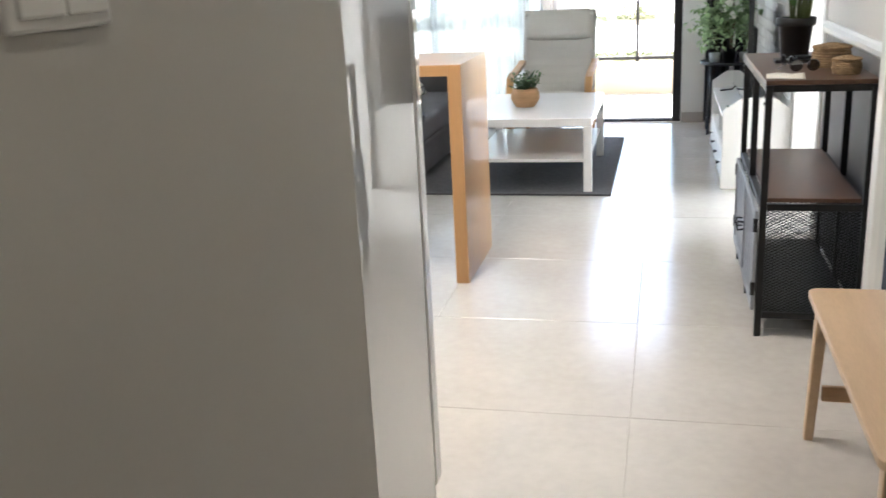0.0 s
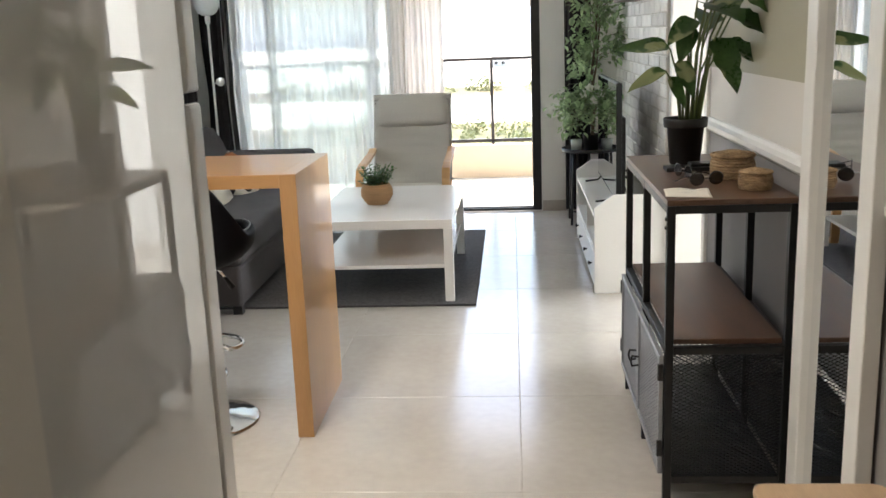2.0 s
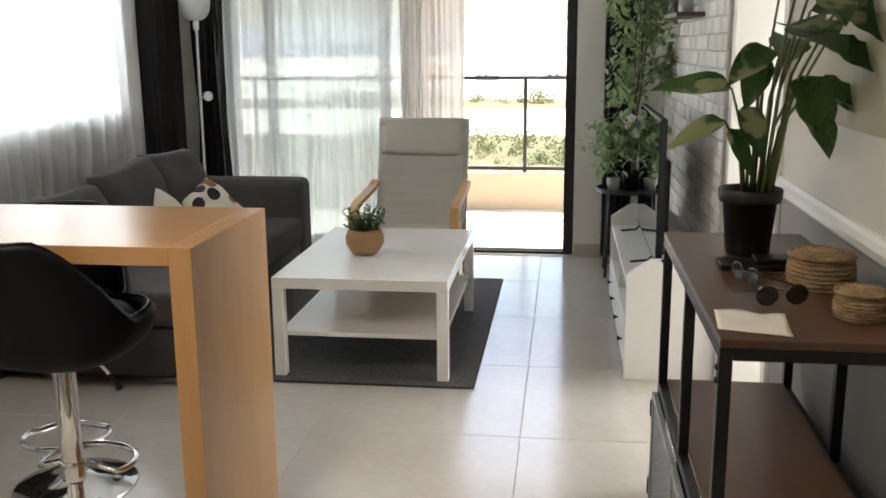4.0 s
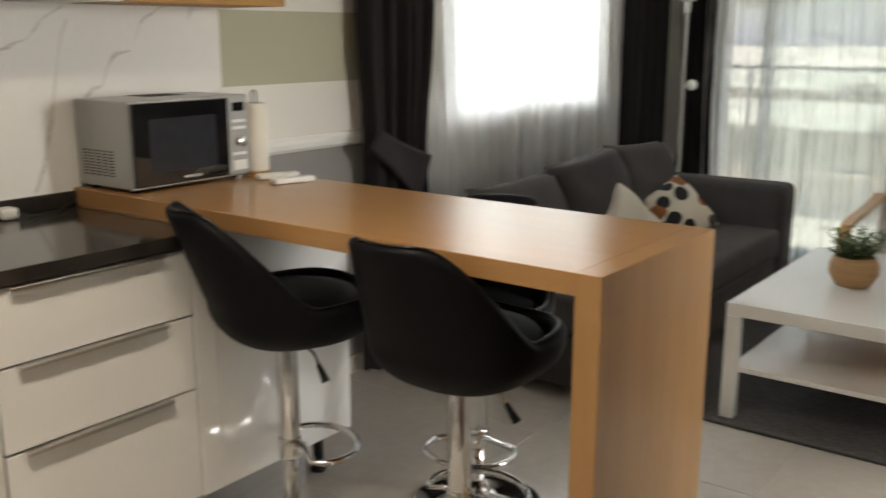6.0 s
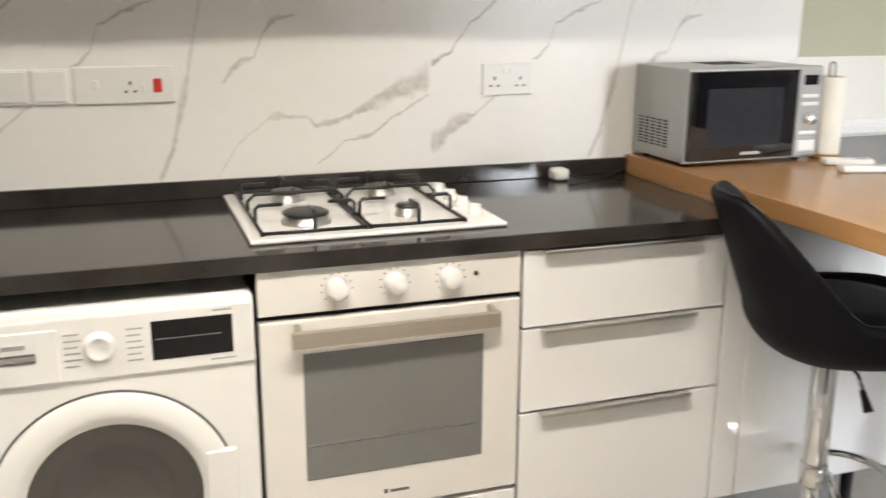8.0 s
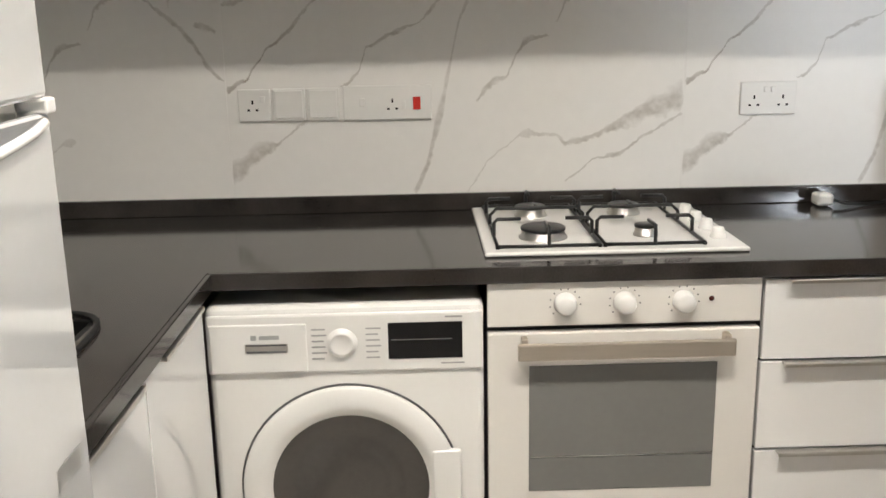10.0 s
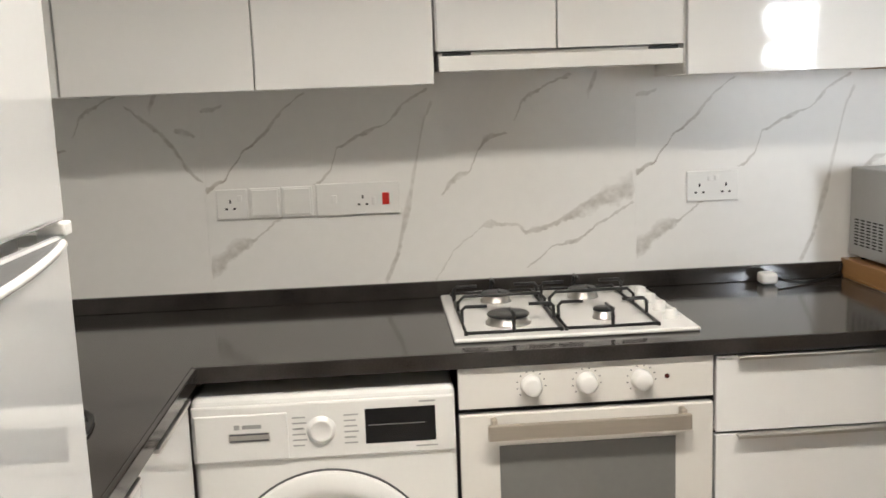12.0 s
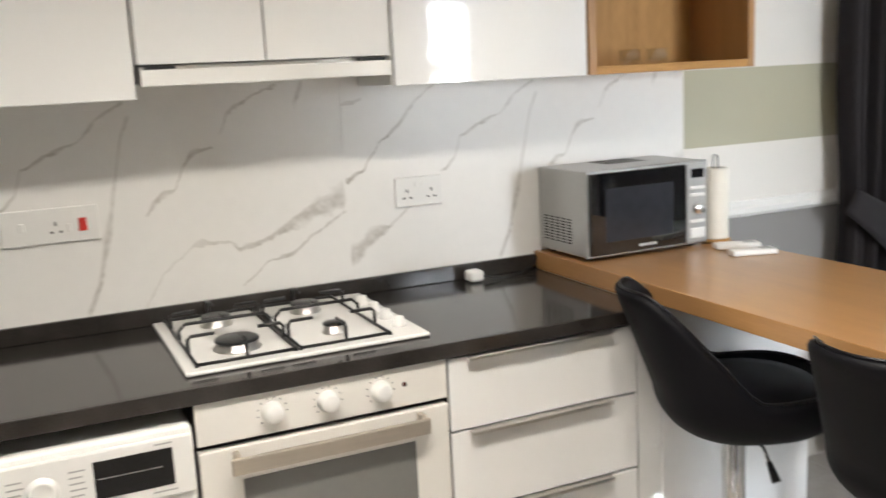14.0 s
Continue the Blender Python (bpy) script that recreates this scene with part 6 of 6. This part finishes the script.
# ---------- paper roll and remotes on the bar ----------
BT = 0.9715
pr = thing("paper_towel_holder", "kitchen paper roll on a wooden stand with wire loop", "paper towel", at=(-2.325, 4.347, BT))
bm = bmesh.new()
lathe(bm, [(0, 0), (0.046, 0), (0.047, 0.004), (0.046, 0.012), (0, 0.012)], 32)
part("base", bm, OAKIN, pr, "round wooden base", True)
bm = bmesh.new()
lathe(bm, [(0.018, 0.0125), (0.041, 0.0125), (0.042, 0.018), (0.042, 0.232), (0.040, 0.236), (0.018, 0.236)], 36)
part("roll", bm, PAPER, pr, "white kitchen paper", True)
bm = bmesh.new()
tube(bm, [(0, -0.010, 0.01), (0, -0.010, 0.265)] + [(0, -0.010 * math.cos(a), 0.265 + 0.012 * math.sin(a)) for a in [i * math.pi / 8 for i in range(1, 8)]] + [(0, 0.010, 0.265), (0, 0.010, 0.01)], 0.0022, 8)
part("wire_loop", bm, BLACKM, pr, smooth=True)
for x, y, rot in ((-2.198, 4.322, -111), (-2.092, 4.288, -107)):
    rm = thing("remote_control", "white remote control lying on the oak bar", "remote control", "remotes on the bar")
    part("case", boxes(((-0.023, -0.070, 0), (0.023, 0.070, 0.018)), bevel=0.006, seg=3), PLASTIC, rm)
    part("display", boxes(((-0.015, 0.020, 0.0176), (0.015, 0.054, 0.0186))), SILVER, rm)
    rm.matrix_world = Matrix.Translation((x, y, BT)) @ Matrix.Rotation(radians(90 + rot), 4, 'Z')

# ---------- tv bench ----------
tv = thing("tv_bench", "white tv bench with peaked ends and small drawers", "tv bench")
VX0, VX1, VY0, VY1 = 0.428, 0.806, 5.676, 7.12
for y in (VY0, VY1 - 0.022):
    bm = bmesh.new()
    prism(bm, [(VX0 - 0.006, 0.0), (VX1, 0.0), (VX1, 0.475), (VX1 - 0.095, 0.545), (VX0 + 0.095, 0.545), (VX0 - 0.006, 0.475)], y, y + 0.022)
    bmesh.ops.bevel(bm, geom=list(bm.edges), offset=0.002, segments=1, profile=0.5, affect='EDGES')
    part("end_panel", bm, SATIN, tv)
part("top", boxes(((VX0, VY0 + 0.0225, 0.405), (VX1, VY1 - 0.0225, 0.424)), bevel=0.002), SATIN, tv)
part("shelf", boxes(((VX0, VY0 + 0.0225, 0.215), (VX1, VY1 - 0.0225, 0.233)), bevel=0.002), SATIN, tv)
part("back", boxes(((VX1 - 0.012, VY0 + 0.0225, 0.02), (VX1, VY1 - 0.0225, 0.404))), SATIN, tv)
part("divider", boxes(((VX0 + 0.01, 6.39, 0.2335), (VX1 - 0.013, 6.408, 0.4045))), SATIN, tv)
part("body", boxes(((VX0 + 0.012, VY0 + 0.023, 0.02), (VX1 - 0.0125, VY1 - 0.023, 0.214))), CARCASS, tv)
part("box", boxes(((VX0 + 0.06, 6.45, 0.2335), (VX0 + 0.26, 6.80, 0.285)), bevel=0.004), RUBBER, tv)
n_ = 4
wid = (VY1 - VY0 - 0.05) / n_
for k in range(n_):
    a = VY0 + 0.025 + k * wid
    d = part("drawer", boxes(((VX0 - 0.004, a + 0.003, 0.030), (VX0 + 0.0115, a + wid - 0.003, 0.211)), bevel=0.003), SATIN, tv)
    bm = bmesh.new()
    lathe(bm, [(0.005, 0), (0.005, -0.010), (0.011, -0.014), (0.012, -0.020), (0, -0.024)], 16, (VX0 - 0.004, a + wid / 2, 0.125), 'X')
    part("knob", bm, BLACKM, d, "small black knob", True)

te = thing("television", "slim black flat-screen television on splayed feet", "television")
TX, TY0, TY1, TZ0, TZ1 = 0.568, 5.95, 7.08, 0.455, 1.12
part("screen_case", boxes(((TX, TY0, TZ0), (TX + 0.030, TY1, TZ1)), bevel=0.005), RUBBER, te)
part("rear_cover", boxes(((TX + 0.0305, TY0 + 0.12, TZ0 + 0.02), (TX + 0.065, TY1 - 0.12, TZ1 - 0.20)), bevel=0.010), RUBBER, te)
part("screen", boxes(((TX - 0.0015, TY0 + 0.010, TZ0 + 0.016), (TX + 0.001, TY1 - 0.010, TZ1 - 0.010))), SCREEN, te, "glossy black screen")
for y in (TY0 + 0.18, TY1 - 0.18):
    bm = bmesh.new()
    tube(bm, [(TX - 0.10, y, 0.430), (TX - 0.02, y, 0.438), (TX + 0.015, y, 0.47), (TX + 0.05, y, 0.438), (TX + 0.12, y, 0.430)], 0.0058, 8)
    part("foot", bm, RUBBER, te, smooth=True)
bm = bmesh.new()
tube(bm, [(TX + 0.06, 6.3, 0.60), (TX + 0.09, 6.2, 0.45), (TX + 0.11, 6.1, 0.428), (TX + 0.15, 5.95, 0.430), (TX + 0.12, 5.86, 0.43), (TX + 0.17, 5.80, 0.43)], 0.0035, 8)
part("cable", bm, RUBBER, te, smooth=True)

# ---------- side table with plants ----------
st_ = thing("side_table", "round black metal tray side table", "side table", at=(0.545, 7.66, 0))
bm = bmesh.new()
lathe(bm, [(0, 0.535), (0.185, 0.535), (0.192, 0.540), (0.194, 0.562), (0.191, 0.562), (0.188, 0.544), (0, 0.541)], 48)
part("tray", bm, BLACKM, st_, "round tray top", True)
for k in range(4):
    a = radians(45 + 90 * k)
    bm = bmesh.new()
    tube(bm, [(0.16 * math.cos(a), 0.16 * math.sin(a), 0.535), (0.185 * math.cos(a), 0.185 * math.sin(a), 0.0)], 0.009, 8)
    part("leg", bm, BLACKM, st_, smooth=True)
bm = bmesh.new()
tube(bm, [(0.18 * math.cos(radians(45 + 90 * k)), 0.18 * math.sin(radians(45 + 90 * k)), 0.10) for k in range(4)], 0.006, 8, True)
part("lower_ring", bm, BLACKM, st_, smooth=True)

fi = thing("ficus_tree", "artificial ficus with green leaves in a black pot", "potted tree", at=(0.575, 7.66, 0.5425))
bm = bmesh.new()
lathe(bm, [(0, 0), (0.055, 0), (0.070, 0.11), (0.073, 0.115), (0.066, 0.112), (0.062, 0.095), (0, 0.095)], 28)
part("pot", bm, RUBBER, fi, "black plastic pot", True)
bm = bmesh.new()
tube(bm, [(0, 0, 0.09), (0.015, 0.0, 0.30), (0.0, 0.01, 0.55), (0.03, 0.0, 0.85), (0.04, -0.01, 1.2)], [0.012, 0.011, 0.010, 0.008, 0.005], 8)
tube(bm, [(0.01, 0, 0.09), (-0.02, 0.015, 0.32), (0.03, 0.0, 0.60), (0.06, 0.02, 0.95)], [0.010, 0.009, 0.008, 0.005], 8)
trunk = part("trunk", bm, BARK, fi, "thin twisted grey-brown trunk", True)
rnd = random.Random(21)
bl, bt = bmesh.new(), bmesh.new()
clumps = []
for _ in range(15):
    clumps.append(Vector((rnd.uniform(-0.25, 0.10), rnd.uniform(-0.15, 0.12), rnd.uniform(0.18, 0.44))))
for _ in range(34):
    z = rnd.uniform(0.56, 1.32)
    w = 0.20 * (1.15 - abs(z - 0.92) / 0.75)
    clumps.append(Vector((rnd.uniform(-w, w) + 0.035, rnd.uniform(-w, w) * 0.8, z)))
for c in clumps:
    foot = Vector((0.01, 0, min(1.15, max(0.2, c.z - 0.10))))
    tube(bt, [foot, foot.lerp(c, 0.5) + Vector((0, 0, 0.02)), c], 0.0022, 5)
    for _ in range(38):
        p = c + Vector((rnd.gauss(0, 0.045), rnd.gauss(0, 0.045), rnd.gauss(0, 0.042)))
        if p.x > 0.215:
            p.x = 0.215 - rnd.random() * 0.03
        leaf_shape(bl, p, Vector((rnd.gauss(0, 1), rnd.gauss(0, 1), rnd.gauss(-0.45, 0.5))), Vector((0, 0, 1)), rnd.uniform(0.045, 0.075), rnd.uniform(0.026, 0.042), n=3)
part("foliage", bl, FICUS, fi, "many small pointed green leaves")
part("branching", bt, BARK, fi)
gp = thing("orchid", "white orchid in a small grey concrete pot", "potted flower", at=(0.455, 7.60, 0.5425))
bm = bmesh.new()
lathe(bm, [(0, 0), (0.036, 0), (0.042, 0.085), (0.039, 0.086), (0.036, 0.07), (0, 0.07)], 24)
part("pot", bm, SILVER, gp, "grey pot", True)
bm = bmesh.new()
tube(bm, [(0, 0, 0.07), (0.02, -0.01, 0.25), (0.05, -0.03, 0.42), (0.10, -0.05, 0.47)], 0.003, 6)
part("stem", bm, STEM, gp, smooth=True)
PETAL = mat("white_petal", (0.80, 0.77, 0.72), 0.6, vary=0.05)
for cx, cy, cz in ((0.05, -0.06, 0.42), (0.09, -0.07, 0.46), (0.12, -0.05, 0.37)):
    bm = bmesh.new()
    for k in range(5):
        a = radians(72 * k + 20)
        leaf_shape(bm, Vector((cx, cy, cz)), Vector((math.cos(a), -0.3, math.sin(a))), Vector((0.1, -1, 0.1)), 0.036, 0.034, n=4)
    part("blossom", bm, PETAL, gp, "white blossom")

ws = thing("wall_shelf", "small dark floating shelf on the painted bricks", "wall shelf")
part("board", boxes(((0.665, 6.42, 1.575), (0.800, 7.02, 1.597)), bevel=0.002), WALNUT, ws)
sp_ = thing("small_pot", "little black pot with a green sprig on the shelf", "potted plant", at=(0.73, 6.86, 1.598))
bm = bmesh.new()
lathe(bm, [(0, 0), (0.035, 0), (0.042, 0.07), (0.038, 0.07), (0.035, 0.06), (0, 0.06)], 24)
part("pot", bm, RUBBER, sp_, smooth=True)
bm = bmesh.new()
rnd = random.Random(8)
for _ in range(70):
    leaf_shape(bm, Vector((rnd.gauss(0, 0.025), rnd.gauss(0, 0.025), 0.075 + abs(rnd.gauss(0, 0.04)))), Vector((rnd.gauss(0, 1), rnd.gauss(0, 1), 0.5)), Vector((0, 0, 1)), 0.03, 0.015, n=3)
part("foliage", bm, SUCC, sp_)
cj = thing("candle_jar", "small grey candle jar on the shelf", "candle jar", at=(0.73, 6.62, 1.598))
bm = bmesh.new()
lathe(bm, [(0, 0), (0.034, 0), (0.036, 0.004), (0.036, 0.07), (0.032, 0.07), (0.032, 0.05), (0, 0.05)], 24)
part("jar", bm, SILVER, cj, smooth=True)

# ---------- floor lamp ----------
fl = thing("floor_lamp", "slim white uplighter floor lamp with reading arm", "floor lamp", at=(-2.255, 7.70, 0))
bm = bmesh.new()
lathe(bm, [(0, 0), (0.13, 0), (0.132, 0.012), (0.06, 0.022), (0.016, 0.03), (0.0095, 0.05), (0.0095, 1.55), (0.019, 1.56), (0.021, 1.60), (0.017, 1.62), (0.012, 1.63), (0, 1.63)], 28)
part("stand", bm, ENAMEL, fl, "white metal stand", True)
bm = bmesh.new()
lathe(bm, [(0.0, 1.615), (0.04, 1.618), (0.072, 1.64), (0.092, 1.68), (0.10, 1.74), (0.10, 1.80), (0.097, 1.80), (0.096, 1.74), (0.088, 1.685), (0.07, 1.648), (0.03, 1.63), (0, 1.63)], 40)
part("shade", bm, SHADEGLASS, fl, "white cup-shaped shade", True)
bm = bmesh.new()
tube(bm, [(0.005, 0, 1.12), (0.03, -0.005, 1.125)], 0.006, 8)
lathe(bm, [(0, -0.03), (0.02, -0.026), (0.032, -0.008), (0.034, 0.012), (0.02, 0.03), (0, 0.034)], 20, (0.055, -0.008, 1.13), 'X')
part("reading_head", bm, ENAMEL, fl, "small white reading spot", True)

# ---------- curtains ----------


def curtain(name, label, p, q, z0, z1, folds, depth, material, seed=0, gather=None, thick=0.0):
    """A hanging cloth from p to q (plan), in folds that wander; gather draws it in: height, share, shift."""
    p, q = Vector((*p, 0)), Vector((*q, 0))
    d = q - p
    nrm = Vector((-d.y, d.x, 0)).normalized()
    rr = random.Random(seed)
    ph = [rr.uniform(0, 6.28) for _ in range(4)]

    def f(u, v):
        z = z0 + (z1 - z0) * v
        k = 2 * math.pi * folds
        low = 1 + 0.25 * (1 - v)
        w = math.sin(k * u + 0.9 * math.sin(3 * u * 6.28 + ph[0]) + 0.25 * math.sin(2.2 * v + ph[1])) * 0.6 + 0.4 * math.sin(1.73 * k * u + ph[2] + 0.5 * v)
        uu = u + 0.012 * math.sin(5 * v + ph[3] + 9 * u)
        if gather:
            gz, share, shift = gather
            pull = math.exp(-((z - gz) / (0.30 if z > gz else 0.42)) ** 2)
            uu = uu * (1 - pull * (1 - share)) + pull * (1 - share) * shift
        return p + d * uu + nrm * (depth * low * w) + Vector((0, 0, z))
    bm = bmesh.new()
    sheet(bm, f, int(folds * 14), 26, thick)
    ob = link_mesh(name, bm, material, smooth=True)
    return tagged(ob, label, "curtain")


curtain("curtain", "dark aubergine drape hanging beside the side window", (-2.485, 5.055), (-2.485, 5.52), 0.02, 2.45, 5, 0.040, DARKCURT, 1, (0.98, 0.80, 0.35))
curtain("curtain", "dark aubergine drape at the far side of the window", (-2.485, 7.38), (-2.485, 7.97), 0.02, 2.45, 6, 0.040, DARKCURT, 2)
curtain("curtain", "dark aubergine drape in the room corner", (-2.44, 8.03), (-2.190, 8.03), 0.02, 2.45, 4, 0.035, DARKCURT, 3, (1.0, 0.8, 0.5))
curtain("curtain", "dark aubergine drape behind the side table", (0.40, 8.06), (0.60, 8.06), 0.02, 2.45, 4, 0.028, DARKCURT, 4)
curtain("sheer_curtain", "white sheer voile over the side window", (-2.515, 5.47), (-2.515, 7.46), 0.03, 2.45, 15, 0.030, SHEER, 5)
curtain("sheer_curtain", "white sheer voile across the sliding door", (-2.24, 8.035), (-0.82, 8.035), 0.03, 2.45, 14, 0.034, DOORSHEER, 6)
curtain("drape", "gathered ivory drape beside the open door", (-0.96, 8.01), (-0.53, 8.01), 0.03, 2.45, 6, 0.030, DRAPE, 7)
tb = thing("curtain_tieback", "dark cloth tieback tail on the drape", "curtain tieback")
bm = bmesh.new()
sheet(bm, lambda u, v: Vector((-2.418 + 0.012 * math.sin(5 * u + 2 * v), 5.05 + 0.34 * u + 0.05 * (v - 0.5), 1.02 - 0.195 * u + (v - 0.5) * (0.08 + 0.06 * u) + 0.05 * u * (v - 0.5))), 10, 6, 0.012)
part("tail", bm, DARKCURT, tb, smooth=True)
for nm, p, q in (("curtain_rail", (-2.50, 4.90, 2.47), (-2.50, 7.80, 2.47)), ("curtain_rail", (-2.56, 8.04, 2.47), (0.70, 8.04, 2.47))):
    bm = bmesh.new()
    tube(bm, [p, q], 0.012, 10)
    tagged(link_mesh(nm, bm, BLACKM, smooth=True), "slim black curtain rail under the ceiling", "curtain rail")

# ---------- ceiling lamp ----------
cl = thing("ceiling_lamp", "white ceiling spot bar with four lit heads", "ceiling lamp", at=(-0.975, 2.75, H))
part("bar", boxes(((-0.03, -0.72, -0.028), (0.03, 0.72, -0.0005)), bevel=0.006), SATIN, cl, "white mounting bar")
for k in SPOTS:
    y = k - 2.75
    bm = bmesh.new()
    lathe(bm, [(0.010, -0.028), (0.010, -0.060), (0, -0.060)], 14, (0, y, 0))
    part("stem", bm, SATIN, cl, smooth=True)
    tilt = Matrix.Translation((-0.002, y, -0.062)) @ Matrix.Rotation(radians(4), 4, 'Y')
    bm = bmesh.new()
    lathe(bm, [(0, 0.0), (0.030, -0.004), (0.041, -0.020), (0.044, -0.062), (0.040, -0.062), (0.036, -0.040), (0, -0.040)], 28)
    h = part("head", bm, SATIN, cl, "round white spot head", True)
    h.matrix_local = tilt
    bm = bmesh.new()
    lathe(bm, [(0.0345, -0.0415), (0.02, -0.043), (0, -0.044)], 24)
    part("bulb", bm, LAMPGLOW, h, "glowing spot bulb", True)

# unseen lamp, added only to lift the brightness of the hall
cl = thing("ceiling_lamp", "small round flush lamp added to brighten the hall", "ceiling lamp", at=(0.25, 0.2, H))
bm = bmesh.new()
lathe(bm, [(0, 0), (0.122, 0), (0.122, -0.030), (0.110, -0.034), (0.110, -0.020), (0, -0.018)], 40)
part("rim", bm, SATIN, cl, smooth=True)
bm = bmesh.new()
lathe(bm, [(0.106, -0.021), (0.098, -0.026), (0, -0.030)], 40)
part("diffuser", bm, LAMPGLOW, cl, "glowing opal disc of the added lamp", True)

# ---------- floor tiles ----------
floor = thing("floor", "glossy beige porcelain tile floor with thin joints", "floor", kind="structure")
part("bed", boxes(((LX - T, -2.38, -0.1), (RX + T, EY + 0.02, -0.002))), GROUT, floor)
tile_mesh = {}
GAPW = 0.0011
for i in range(-4, 3):
    for j in range(-8, 7):
        x0, x1 = max(LX, i * 0.8), min(RX + 0.04, (i + 1) * 0.8)
        y0, y1 = max(-2.2, 3.397 + j * 0.8), min(EY, 3.397 + (j + 1) * 0.8)
        if x1 - x0 < 0.03 or y1 - y0 < 0.03 or (x1 <= HX - 0.02 and y1 <= SY - 0.05):
            continue
        key = (round(x1 - x0, 3), round(y1 - y0, 3))
        if key not in tile_mesh:
            bm = boxes(((GAPW, GAPW, -0.010), (x1 - x0 - GAPW, y1 - y0 - GAPW, 0.0)), bevel=0.0012, seg=1)
            me = bpy.data.meshes.new("tile")
            bm.to_mesh(me)
            bm.free()
            me.materials.append(TILE)
            tile_mesh[key] = me
        ob = new("tile", tile_mesh[key])
        ob.parent = floor
        ob.location = (x0, y0, 0)

# ---------- painted brick cladding ----------
bw_ = thing("brick_cladding", "white painted brick cladding behind the television", "brick wall", kind="structure")
part("mortar", boxes(((RX - 0.012, 5.745, 0.0), (RX, EY - 0.001, H))), MORTAR, bw_)
rnd = random.Random(4)
variants = []
for k in range(4):
    bm = bmesh.new()
    vs = box(bm, (-0.013, 0, 0), (0.0, 0.2065, 0.0665))
    bmesh.ops.bevel(bm, geom=list(bm.edges), offset=0.003, segments=1, profile=0.5, affect='EDGES')
    for v in bm.verts:
        v.co += Vector((rnd.uniform(-0.0018, 0.0018) if v.co.x < -0.006 else 0, rnd.uniform(-0.002, 0.002), rnd.uniform(-0.002, 0.002)))
    me = bpy.data.meshes.new("brick")
    bm.to_mesh(me)
    bm.free()
    me.materials.append(BRICK)
    variants.append(me)
rest = bmesh.new()
for r_ in range(35):
    z = 0.002 + r_ * 0.0745
    y = 5.75 - (0.108 if r_ % 2 else 0.0)
    while y < EY - 0.02:
        a, b = max(y, 5.748), min(y + 0.205, EY - 0.002)
        if b - a > 0.03:
            if z < 1.9:
                ob = new("brick", variants[rnd.randrange(4)])
                ob.parent = bw_
                ob.location = (RX - 0.006 + rnd.uniform(-0.003, 0.002), a, z)
                ob.scale = (1, (b - a) / 0.205, 1)
            else:
                box(rest, (RX - 0.019, a, z), (RX - 0.006, b, z + 0.0665))
        y += 0.2155
tagged(part("upper_bricks", rest, BRICK, bw_), kind="stuff")
